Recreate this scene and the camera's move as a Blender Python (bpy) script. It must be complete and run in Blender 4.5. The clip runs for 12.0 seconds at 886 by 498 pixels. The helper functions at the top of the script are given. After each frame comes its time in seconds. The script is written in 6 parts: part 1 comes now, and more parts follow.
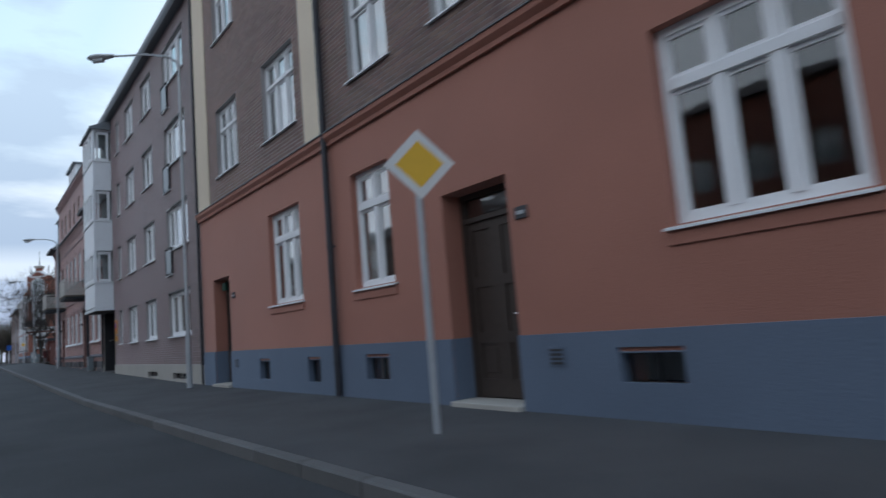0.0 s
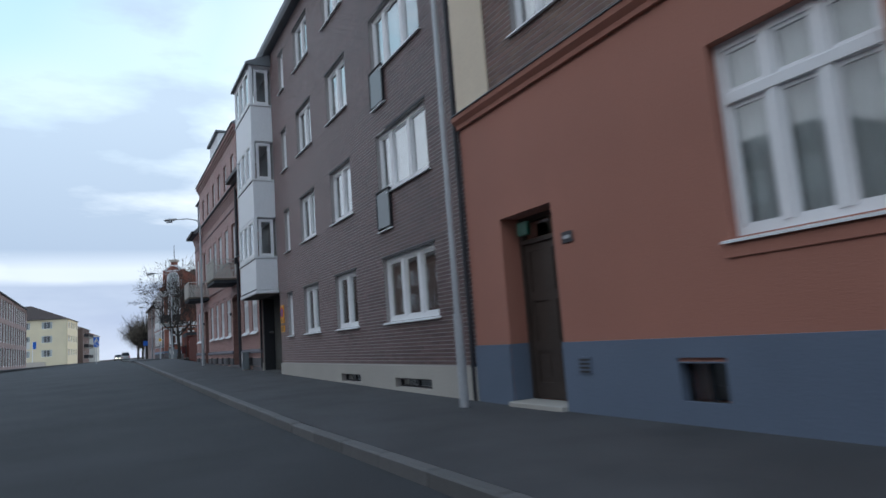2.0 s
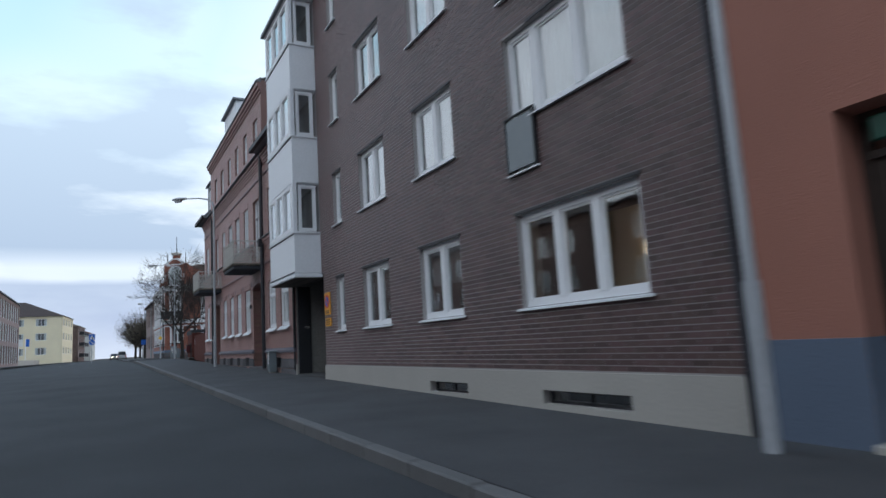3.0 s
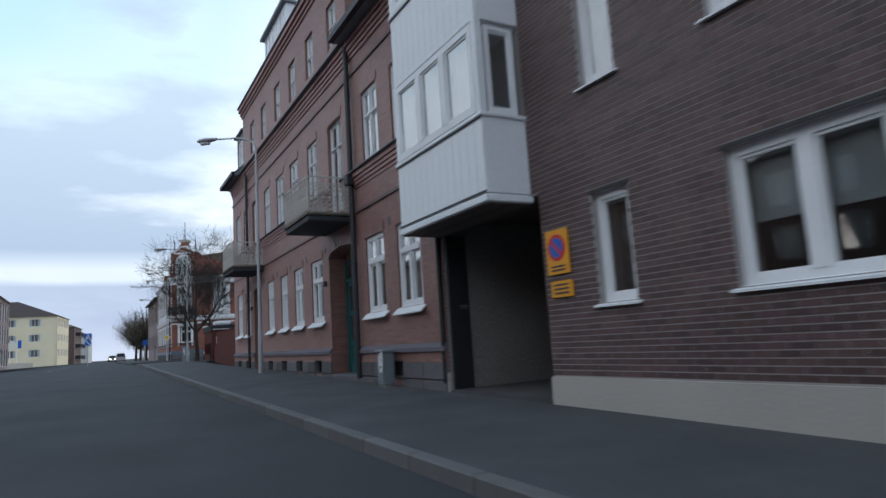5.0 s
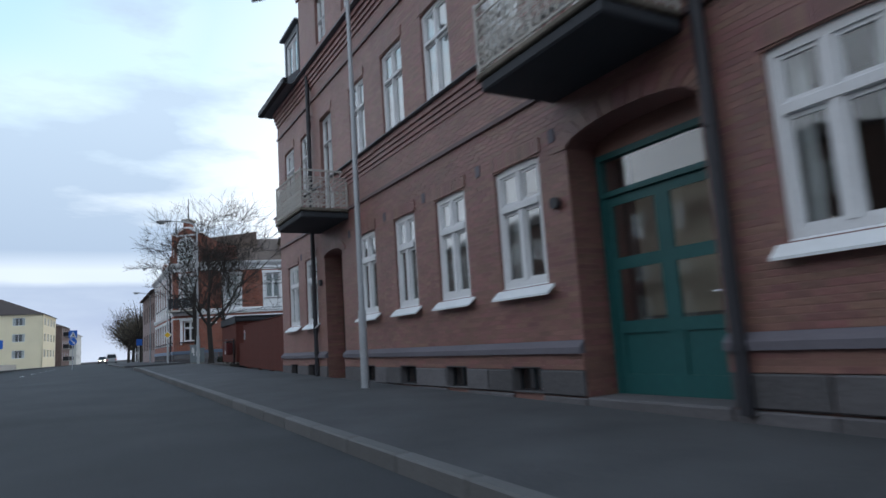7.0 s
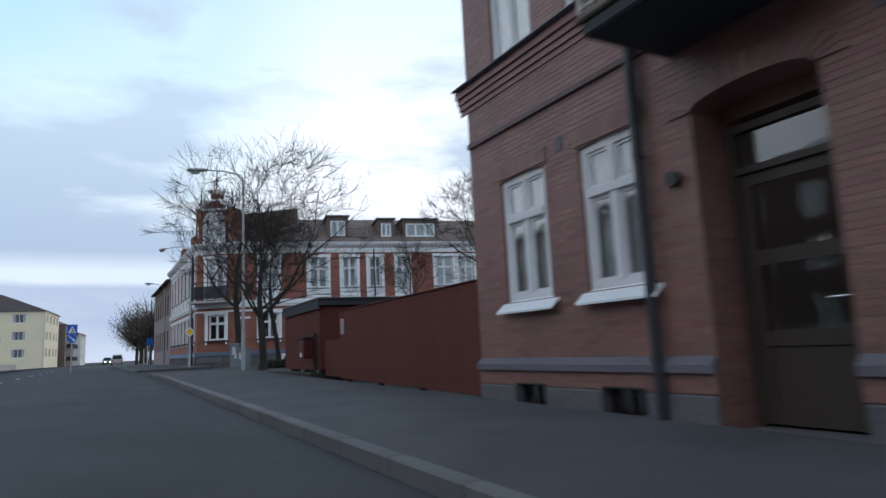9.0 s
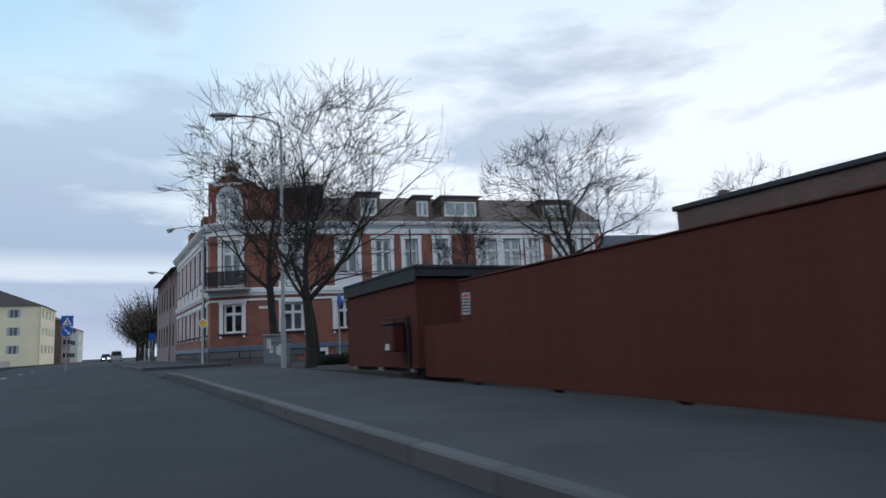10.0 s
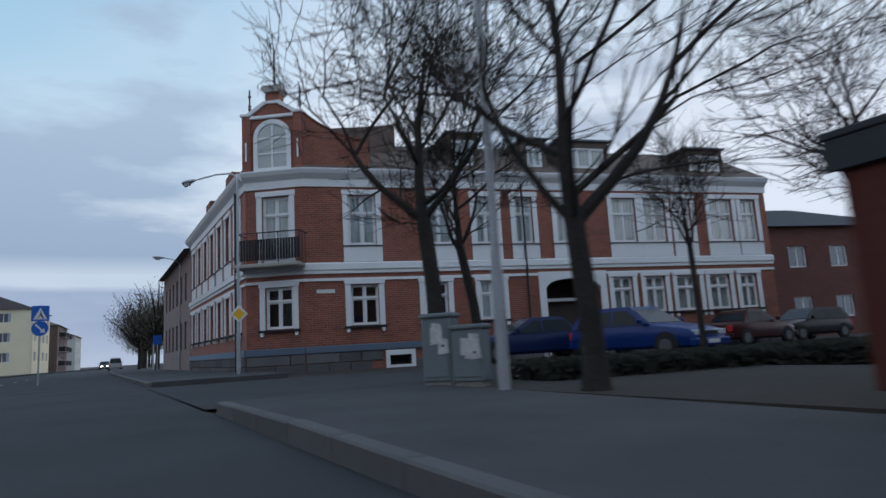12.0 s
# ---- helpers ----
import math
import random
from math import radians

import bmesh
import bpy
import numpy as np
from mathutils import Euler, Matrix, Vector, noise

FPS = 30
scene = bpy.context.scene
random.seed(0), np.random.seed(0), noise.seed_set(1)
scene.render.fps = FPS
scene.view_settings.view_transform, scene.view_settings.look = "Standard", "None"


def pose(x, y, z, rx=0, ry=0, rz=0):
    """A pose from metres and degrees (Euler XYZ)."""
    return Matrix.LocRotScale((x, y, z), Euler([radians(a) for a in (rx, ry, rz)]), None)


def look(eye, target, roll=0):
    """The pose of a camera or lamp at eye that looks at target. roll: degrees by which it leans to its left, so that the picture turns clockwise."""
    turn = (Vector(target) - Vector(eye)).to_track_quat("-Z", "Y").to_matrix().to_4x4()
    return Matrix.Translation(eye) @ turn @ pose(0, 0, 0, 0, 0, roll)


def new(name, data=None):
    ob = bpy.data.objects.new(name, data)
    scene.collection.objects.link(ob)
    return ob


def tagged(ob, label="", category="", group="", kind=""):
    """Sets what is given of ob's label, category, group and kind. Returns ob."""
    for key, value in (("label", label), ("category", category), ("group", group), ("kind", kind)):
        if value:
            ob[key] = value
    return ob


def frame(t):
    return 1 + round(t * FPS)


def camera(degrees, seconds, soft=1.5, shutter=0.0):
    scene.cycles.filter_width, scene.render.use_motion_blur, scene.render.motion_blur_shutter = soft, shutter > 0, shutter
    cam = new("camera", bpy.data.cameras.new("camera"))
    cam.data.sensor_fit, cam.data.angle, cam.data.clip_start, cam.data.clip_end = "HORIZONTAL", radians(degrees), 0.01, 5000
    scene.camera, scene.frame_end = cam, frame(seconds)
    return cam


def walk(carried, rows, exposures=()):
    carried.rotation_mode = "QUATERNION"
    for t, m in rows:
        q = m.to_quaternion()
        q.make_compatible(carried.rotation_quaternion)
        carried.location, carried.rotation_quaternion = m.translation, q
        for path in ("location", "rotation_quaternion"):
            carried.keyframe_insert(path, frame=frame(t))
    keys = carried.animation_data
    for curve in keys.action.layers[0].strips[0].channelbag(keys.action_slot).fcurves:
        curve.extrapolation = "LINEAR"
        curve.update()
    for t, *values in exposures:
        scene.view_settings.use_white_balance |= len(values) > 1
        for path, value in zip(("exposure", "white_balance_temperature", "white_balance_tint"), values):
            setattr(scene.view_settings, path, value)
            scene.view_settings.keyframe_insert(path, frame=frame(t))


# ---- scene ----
cam = camera(70.0, 12.0, soft=1.5, shutter=0.5)
SKY_K = 0.12
SKY_STRENGTH = 1.05
PATH = [
    (0, (-0.131, 0.003, 0.654), (1.078, 1.578, 0.892), -4.8),
    (0.5, (0.003, 2.142, 0.652), (1.098, 3.797, 0.903), -4.3),
    (1, (-0.051, 4.169, 0.664), (0.959, 5.874, 0.931), -4.4),
    (1.5, (-0.101, 6.169, 0.675), (0.866, 7.902, 0.924), -4.6),
    (2, (-0.122, 8.473, 0.671), (0.824, 10.215, 0.938), -4.3),
    (2.5, (-0.097, 10.708, 0.678), (0.847, 12.45, 0.949), -3.9),
    (3, (-0.174, 13.124, 0.654), (0.778, 14.861, 0.932), -3.5),
    (5, (-0.155, 22.213, 0.708), (0.803, 23.946, 0.988), -3.7),
    (5.5, (-0.133, 24.438, 0.707), (0.831, 26.166, 0.995), -3.6),
    (6, (-0.09, 26.847, 0.707), (0.882, 28.573, 0.984), -3.7),
    (6.5, (-0.017, 29.235, 0.723), (0.961, 30.957, 1.003), -3.8),
    (8.5, (0.279, 39.163, 0.871), (1.244, 40.891, 1.156), -3.2),
    (9, (0.236, 41.828, 0.847), (1.199, 43.555, 1.148), -2.8),
    (9.5, (0.187, 44.323, 0.843), (1.155, 46.047, 1.138), -3.0),
    (10, (0.22, 47.156, 0.828), (1.189, 48.881, 1.117), -2.9),
    (10.5, (0.287, 49.836, 0.854), (1.258, 51.56, 1.147), -3.1),
    (11, (0.373, 52.632, 0.869), (1.345, 54.354, 1.169), -3.3),
    (11.5, (0.57, 55.474, 0.872), (1.539, 57.197, 1.173), -2.8),
    (12, (0.77, 58.214, 0.842), (1.738, 59.937, 1.147), -3.3),
]
exposure_rows = [(0.0, 0.10, 5950, 10), (1.5, 0.18, 6050, 10), (3.0, 0.20, 6100, 10), (8.5, 0.16, 6050, 10), (9.5, 0.03, 6000, 10), (10.5, -0.16, 6050, 10), (11.0, -0.25, 5950, 10), (12.0, -0.38, 5800, 10)]
walk(cam, [(t, look(eye, target, roll)) for t, eye, target, roll in PATH], exposure_rows)

# ---- world and light: dusk, broken cloud, sun gone behind the houses ----
world = bpy.data.worlds.new("dusk_sky")
scene.world = world
world.use_nodes = True
wn, wl = world.node_tree.nodes, world.node_tree.links
wn.clear()


def wnode(kind, **values):
    n = wn.new(kind)
    for k, v in values.items():
        n.inputs[k].default_value = v
    return n


def wmath(op, a, b):
    n = wn.new("ShaderNodeMath")
    n.operation = op
    for i, v in enumerate((a, b)):
        if isinstance(v, (int, float)):
            n.inputs[i].default_value = v
        else:
            wl.new(v, n.inputs[i])
    return n.outputs[0]


def wmix(fac, a, b):
    n = wn.new("ShaderNodeMix")
    n.data_type = "RGBA"
    for sock, v in ((n.inputs[0], fac), (n.inputs[6], a), (n.inputs[7], b)):
        if isinstance(v, (int, float, tuple)):
            sock.default_value = v
        else:
            wl.new(v, sock)
    return n.outputs[2]


def wramp(value, stops):
    n = wn.new("ShaderNodeValToRGB")
    while len(n.color_ramp.elements) < len(stops):
        n.color_ramp.elements.new(0.5)
    for e, (p, c) in zip(n.color_ramp.elements, stops):
        e.position, e.color = p, (*c, 1) if isinstance(c, tuple) else (c, c, c, 1)
    wl.new(value, n.inputs[0])
    return n.outputs[0]


sky = wn.new("ShaderNodeTexSky")
sky.sky_type = "NISHITA"
sky.sun_disc = False
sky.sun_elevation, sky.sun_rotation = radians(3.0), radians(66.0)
sky.air_density, sky.dust_density, sky.ozone_density = 1.0, 0.6, 2.0
sky_scaled = wn.new("ShaderNodeMix")
sky_scaled.data_type, sky_scaled.blend_type = "RGBA", "MULTIPLY"
sky_scaled.inputs[0].default_value = 1.0
wl.new(sky.outputs[0], sky_scaled.inputs[6])
sky_scaled.inputs[7].default_value = (SKY_K, SKY_K, SKY_K, 1)
coord = wn.new("ShaderNodeTexCoord")
sep = wn.new("ShaderNodeSeparateXYZ")
wl.new(coord.outputs["Generated"], sep.inputs[0])
rise = wmath("ADD", wmath("MAXIMUM", sep.outputs[2], 0.0), 0.16)
com = wn.new("ShaderNodeCombineXYZ")
wl.new(wmath("DIVIDE", sep.outputs[0], rise), com.inputs[0])
wl.new(wmath("DIVIDE", sep.outputs[1], rise), com.inputs[1])
flat = wn.new("ShaderNodeMapping")
flat.inputs["Scale"].default_value = (2.2, 2.2, 7.5)  # layers drawn out along the horizon
wl.new(coord.outputs["Generated"], flat.inputs[0])
cloud = wnode("ShaderNodeTexNoise", Scale=1.5, Detail=7.0, Roughness=0.55, Distortion=0.15)
wl.new(flat.outputs[0], cloud.inputs["Vector"])
thin = wnode("ShaderNodeTexNoise", Scale=0.5, Detail=3.0, Roughness=0.5)
wl.new(com.outputs[0], thin.inputs["Vector"])
up = sep.outputs[2]
clear = wramp(up, [(0.0, (0.86, 0.93, 1.0)), (0.22, (0.86, 0.95, 1.0)), (0.40, (0.62, 0.87, 1.0)), (0.7, (0.40, 0.66, 0.93)), (1.0, (0.30, 0.52, 0.80))])
air = wmix(0.12, clear, sky_scaled.outputs[2])
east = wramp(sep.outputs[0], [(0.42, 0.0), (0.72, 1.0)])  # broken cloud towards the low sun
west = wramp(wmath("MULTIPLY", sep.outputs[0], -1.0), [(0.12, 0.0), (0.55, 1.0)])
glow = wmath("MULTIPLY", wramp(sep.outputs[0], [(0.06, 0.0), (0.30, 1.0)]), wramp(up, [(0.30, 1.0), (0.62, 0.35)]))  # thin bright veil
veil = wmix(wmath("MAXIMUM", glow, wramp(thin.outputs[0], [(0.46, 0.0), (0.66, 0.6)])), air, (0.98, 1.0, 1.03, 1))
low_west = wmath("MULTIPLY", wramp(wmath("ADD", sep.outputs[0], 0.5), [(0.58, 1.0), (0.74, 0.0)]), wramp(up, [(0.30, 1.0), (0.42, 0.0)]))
cover = wmath("ADD", wmath("MULTIPLY", low_west, 0.17), wmath("ADD", wmath("MULTIPLY", east, 0.05), wmath("MULTIPLY", west, 0.22)))
grey = wmix(wmath("MULTIPLY", east, 0.7), wramp(up, [(0.10, (0.385, 0.475, 0.60)), (0.35, (0.54, 0.65, 0.76)), (1.0, (0.42, 0.50, 0.60))]), (0.60, 0.62, 0.68, 1))
shade = wmix(west, grey, (0.84, 0.88, 0.94, 1))  # high pale cover, added in the unseen west to brighten the fronts
gap = wramp(up, [(0.125, 0.25), (0.152, 1.0)])  # clear strip over the low bank
overcast = wmix(wmath("MULTIPLY", gap, wramp(wmath("ADD", cloud.outputs[0], cover), [(0.52, 0.0), (0.68, 0.95)])), veil, shade)
bank = wramp(wmath("ADD", up, wmath("MULTIPLY", cloud.outputs[0], 0.05)), [(0.125, 1.0), (0.138, 0.0)])
bank = wmath("MULTIPLY", bank, wramp(cloud.outputs[0], [(0.36, 0.70), (0.56, 1.0)]))  # paler streaks in the bank
overcast = wmix(bank, overcast, wramp(up, [(0.0, (0.60, 0.65, 0.75)), (0.05, (0.445, 0.51, 0.645)), (0.12, (0.42, 0.50, 0.63))]))
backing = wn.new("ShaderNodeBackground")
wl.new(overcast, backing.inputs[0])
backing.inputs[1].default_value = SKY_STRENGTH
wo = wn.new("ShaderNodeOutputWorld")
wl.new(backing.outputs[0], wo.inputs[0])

sun = new("sun", bpy.data.lights.new("sun", "SUN"))
sun.data.energy, sun.data.angle, sun.data.color = 0.5, radians(12), (1.0, 0.86, 0.74)
sun.matrix_world = look((0, 0, 50), (-50 * math.sin(radians(66)), -50 * math.cos(radians(66)), 46.5))


# ---- materials ----
def material(name, base, rough=0.8, vary=0.12, grain=30.0, stain=0.9, bump=0.15, metal=0.0, spread=None, spec=0.4, coat=0.0, sheen=0.0):
    """Base colour with fine grain, broad stains and relief; spread: how far pieces differ, per object or per island."""
    m = bpy.data.materials.new(name)
    m.use_nodes = True
    n, l = m.node_tree.nodes, m.node_tree.links
    p = n["Principled BSDF"]
    p.inputs["Roughness"].default_value, p.inputs["Metallic"].default_value = rough, metal
    p.inputs["Specular IOR Level"].default_value = spec
    p.inputs["Coat Weight"].default_value = coat
    if sheen:  # rough mineral surfaces catch the sky at a low angle
        p.inputs["Sheen Weight"].default_value, p.inputs["Sheen Roughness"].default_value = sheen, 0.3
        p.inputs["Sheen Tint"].default_value = (*(0.35 + 0.65 * c / max(base) for c in base), 1)
    tc = n.new("ShaderNodeTexCoord")
    fine, broad = n.new("ShaderNodeTexNoise"), n.new("ShaderNodeTexNoise")
    for t, s, d in ((fine, grain, 5.0), (broad, stain, 4.0)):
        t.inputs["Scale"].default_value, t.inputs["Detail"].default_value = s, d
        l.new(tc.outputs["Object"], t.inputs["Vector"])
    hsv = n.new("ShaderNodeHueSaturation")
    hsv.inputs["Color"].default_value = (*base, 1)
    add = n.new("ShaderNodeMath")
    add.operation = "ADD"
    l.new(fine.outputs[0], add.inputs[0])
    l.new(broad.outputs[0], add.inputs[1])
    rng = n.new("ShaderNodeMapRange")
    rng.inputs["From Min"].default_value, rng.inputs["From Max"].default_value = 0.6, 1.4
    rng.inputs["To Min"].default_value, rng.inputs["To Max"].default_value = 1 - vary, 1 + vary
    l.new(add.outputs[0], rng.inputs["Value"])
    value = rng.outputs[0]
    if spread:
        src = n.new("ShaderNodeObjectInfo" if spread[0] == "object" else "ShaderNodeNewGeometry")
        out = src.outputs["Random"] if spread[0] == "object" else src.outputs["Random Per Island"]
        r2 = n.new("ShaderNodeMapRange")
        r2.inputs["To Min"].default_value, r2.inputs["To Max"].default_value = 1 - spread[1], 1 + spread[1]
        l.new(out, r2.inputs["Value"])
        mul = n.new("ShaderNodeMath")
        mul.operation = "MULTIPLY"
        l.new(value, mul.inputs[0])
        l.new(r2.outputs[0], mul.inputs[1])
        value = mul.outputs[0]
        r3 = n.new("ShaderNodeMapRange")
        r3.inputs["To Min"].default_value, r3.inputs["To Max"].default_value = 0.5 - spread[2], 0.5 + spread[2]
        wn2 = n.new("ShaderNodeTexWhiteNoise")
        wn2.noise_dimensions = "1D"
        l.new(out, wn2.inputs["W"])
        l.new(wn2.outputs["Value"], r3.inputs["Value"])
        l.new(r3.outputs[0], hsv.inputs["Hue"])
    l.new(value, hsv.inputs["Value"])
    l.new(hsv.outputs[0], p.inputs["Base Color"])
    if bump:
        b = n.new("ShaderNodeBump")
        b.inputs["Strength"].default_value, b.inputs["Distance"].default_value = bump, 0.02
        l.new(fine.outputs[0], b.inputs["Height"])
        l.new(b.outputs[0], p.inputs["Normal"])
    return m


def brick_pattern(name, one, two, joint, width, height, rough=0.8, spec=0.4, sheen=0.6):
    """Masonry too far off for single bricks, laid in courses on upright faces."""
    m = material(name, one, rough, 0.3, 20, 0.9, 0.3, spec=spec, sheen=sheen)
    n, l = m.node_tree.nodes, m.node_tree.links
    tex, tc, mp = n.new("ShaderNodeTexBrick"), n.new("ShaderNodeTexCoord"), n.new("ShaderNodeMapping")
    for k, v in (("Color1", (*one, 1)), ("Color2", (*two, 1)), ("Mortar", (*joint, 1)), ("Scale", 1.0), ("Mortar Size", 0.007), ("Brick Width", width), ("Row Height", height), ("Bias", -0.2)):
        tex.inputs[k].default_value = v
    mp.inputs["Rotation"].default_value = (radians(-90), 0, 0)
    mp.vector_type = "TEXTURE"
    l.new(tc.outputs["Object"], mp.inputs[0])
    l.new(mp.outputs[0], tex.inputs["Vector"])
    hsv = [x for x in n if x.type == "HUE_SAT"][0]
    l.new(tex.outputs["Color"], hsv.inputs["Color"])
    return m


def glass_material(name, tint=(0.97, 1.0, 1.0), see=0.93):
    """Pane: mirrors by Fresnel, lets the rest through."""
    m = bpy.data.materials.new(name)
    m.use_nodes = True
    n, l = m.node_tree.nodes, m.node_tree.links
    n.remove(n["Principled BSDF"])
    fres, tr, gl, mx = n.new("ShaderNodeLayerWeight"), n.new("ShaderNodeBsdfTransparent"), n.new("ShaderNodeBsdfGlossy"), n.new("ShaderNodeMixShader")
    fres.inputs["Blend"].default_value = 0.5
    curve = n.new("ShaderNodeMapRange")
    curve.inputs["To Min"].default_value, curve.inputs["To Max"].default_value = 0.06, 1.0
    steep = n.new("ShaderNodeMath")
    steep.operation = "POWER"
    steep.inputs[1].default_value = 1.8
    l.new(fres.outputs["Facing"], steep.inputs[0])
    l.new(steep.outputs[0], curve.inputs["Value"])
    tr.inputs[0].default_value = (see * tint[0], see * tint[1], see * tint[2], 1)
    gl.inputs["Roughness"].default_value = 0.02
    noi, bmp = n.new("ShaderNodeTexNoise"), n.new("ShaderNodeBump")
    noi.inputs["Scale"].default_value = 1.3
    bmp.inputs["Strength"].default_value, bmp.inputs["Distance"].default_value = 0.06, 0.05
    l.new(noi.outputs[0], bmp.inputs["Height"])
    l.new(bmp.outputs[0], gl.inputs["Normal"])
    l.new(curve.outputs[0], mx.inputs[0])
    l.new(tr.outputs[0], mx.inputs[1])
    l.new(gl.outputs[0], mx.inputs[2])
    l.new(mx.outputs[0], n["Material Output"].inputs[0])
    return m


def lamp_material(name, colour, strength):
    m = bpy.data.materials.new(name)
    m.use_nodes = True
    p = m.node_tree.nodes["Principled BSDF"]
    p.inputs["Base Color"].default_value = (*colour, 1)
    p.inputs["Emission Color"].default_value = (*colour, 1)
    p.inputs["Emission Strength"].default_value = strength
    return m


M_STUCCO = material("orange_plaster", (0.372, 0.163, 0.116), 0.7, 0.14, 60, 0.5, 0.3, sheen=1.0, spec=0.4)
M_PLINTH = material("blue_grey_plinth_paint", (0.13, 0.165, 0.225), 0.8, 0.12, 40, 0.8, 0.2, spec=0.3, sheen=0.6)
M_CREAM = material("cream_plaster", (0.72, 0.62, 0.48), 0.9, 0.10, 40, 0.8, 0.15)
M_MORTAR_DK = material("grey_mortar", (0.34, 0.32, 0.31), 0.7, 0.15, 60, 1.0, 0.2, spec=0.4, sheen=0.8)
M_MORTAR_RED = material("worn_mortar", (0.225, 0.118, 0.098), 0.6, 0.15, 60, 1.0, 0.2, spec=0.6, sheen=1.0)
M_BRICK_BROWN = material("brown_brick", (0.094, 0.056, 0.053), 0.5, 0.30, 40, 0.9, 0.3, spread=("island", 0.32, 0.014), sheen=0.9, spec=0.42)
M_BRICK_BROWN_P = material("brown_brick_single", (0.094, 0.056, 0.053), 0.5, 0.30, 40, 0.9, 0.3, spread=("object", 0.32, 0.014), sheen=0.9, spec=0.42)
M_BRICK_TAN = material("taupe_brick", (0.17, 0.105, 0.085), 0.75, 0.30, 40, 0.9, 0.3, spread=("island", 0.24, 0.015), spec=0.4, sheen=1.0)
M_BRICK_TAN_P = material("taupe_brick_single", (0.17, 0.105, 0.085), 0.75, 0.30, 40, 0.9, 0.3, spread=("object", 0.24, 0.015), spec=0.4, sheen=1.0)
M_BRICK_RED = material("red_brick", (0.215, 0.103, 0.083), 0.5, 0.42, 40, 1.1, 0.3, spread=("island", 0.18, 0.020), sheen=1.0, spec=0.75)
M_BRICK_RED_P = material("red_brick_single", (0.215, 0.103, 0.083), 0.5, 0.42, 40, 1.1, 0.3, spread=("object", 0.18, 0.020), sheen=1.0, spec=0.75)
M_BRICK_FAR = brick_pattern("red_brick_courses", (0.275, 0.086, 0.053), (0.175, 0.058, 0.040), (0.30, 0.20, 0.16), 0.25, 0.075)
M_BRICK_FAR_DK = brick_pattern("dark_brick_courses", (0.125, 0.080, 0.070), (0.095, 0.060, 0.052), (0.2, 0.16, 0.14), 0.25, 0.075)
M_BRICK_YARD = brick_pattern("dark_red_brick_courses", (0.135, 0.042, 0.032), (0.095, 0.032, 0.026), (0.16, 0.11, 0.09), 0.25, 0.075)
M_STONE = material("granite", (0.12, 0.115, 0.12), 0.85, 0.25, 25, 1.5, 0.5, spread=("object", 0.25, 0.01))
M_LEDGE = material("slate_ledge", (0.14, 0.13, 0.15), 0.8, 0.15, 30, 1.0, 0.2)
M_CONCRETE = material("pale_concrete", (0.42, 0.40, 0.36), 0.92, 0.12, 30, 0.7, 0.2)
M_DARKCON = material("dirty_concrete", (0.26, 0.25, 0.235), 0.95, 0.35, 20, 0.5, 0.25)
M_WHITE = material("white_paint", (0.81, 0.82, 0.83), 0.55, 0.05, 30, 1.5, 0.06)
M_OLDWHITE = material("worn_white_paint", (0.74, 0.75, 0.76), 0.6, 0.08, 30, 2.0, 0.1)
M_SILL = material("white_sheet_metal", (0.78, 0.80, 0.81), 0.4, 0.06, 10, 2.0, 0.03)
M_PANEL = material("white_board_cladding", (0.82, 0.84, 0.86), 0.6, 0.06, 20, 1.2, 0.08)
M_GLASS = glass_material("window_glass")
M_CURTAIN = material("lace_curtain", (0.62, 0.63, 0.63), 0.95, 0.15, 60, 4.0, 0.3)
M_BLIND = material("grey_blind", (0.30, 0.31, 0.32), 0.9, 0.1, 40, 2.0, 0.1)
# dark colour standing in for unlit rooms
M_ROOM = material("dark_room_lining", (0.16, 0.15, 0.14), 0.95, 0.15, 5, 1.0, 0.1)
M_DOOR_BR = material("dark_brown_door", (0.055, 0.042, 0.035), 0.5, 0.15, 12, 1.5, 0.1)
M_DOOR_TEAL = material("teal_door_paint", (0.022, 0.105, 0.105), 0.45, 0.12, 12, 1.5, 0.1)
M_BLACKMETAL = material("black_iron", (0.022, 0.023, 0.027), 0.55, 0.15, 20, 2.0, 0.1)
M_PIPE = material("dark_downpipe", (0.035, 0.035, 0.042), 0.5, 0.12, 10, 2.0, 0.05)
M_ZINC = material("galvanised_steel", (0.44, 0.46, 0.48), 0.5, 0.12, 25, 2.0, 0.06, metal=0.25)
M_LAMPGREY = material("pale_grey_lamp_housing", (0.46, 0.47, 0.48), 0.5, 0.08, 10, 2.0, 0.03)
M_ROOFSHEET = material("grey_roof_sheet", (0.16, 0.175, 0.19), 0.5, 0.12, 12, 1.0, 0.08)
M_ROOFTILE = material("red_roof_tile", (0.20, 0.085, 0.055), 0.85, 0.2, 12, 1.0, 0.3)
M_ROOFBROWN = material("weathered_brown_roof", (0.14, 0.105, 0.085), 0.8, 0.2, 12, 1.0, 0.3)
M_DARKROOF = material("dark_brown_roof_tile", (0.055, 0.038, 0.032), 0.8, 0.2, 12, 1.0, 0.3)
M_FELT = material("dark_roof_felt", (0.045, 0.05, 0.058), 0.8, 0.15, 30, 1.5, 0.2)
M_FALU = material("red_wood_stain", (0.118, 0.040, 0.031), 0.85, 0.22, 14, 0.8, 0.2, spread=("object", 0.04, 0.003), spec=0.2)
M_ASPHALT = material("asphalt", (0.045, 0.046, 0.049), 0.86, 0.45, 70, 0.55, 0.5)
M_PAVE = material("pavement_asphalt", (0.070, 0.070, 0.073), 0.9, 0.40, 60, 0.9, 0.4)
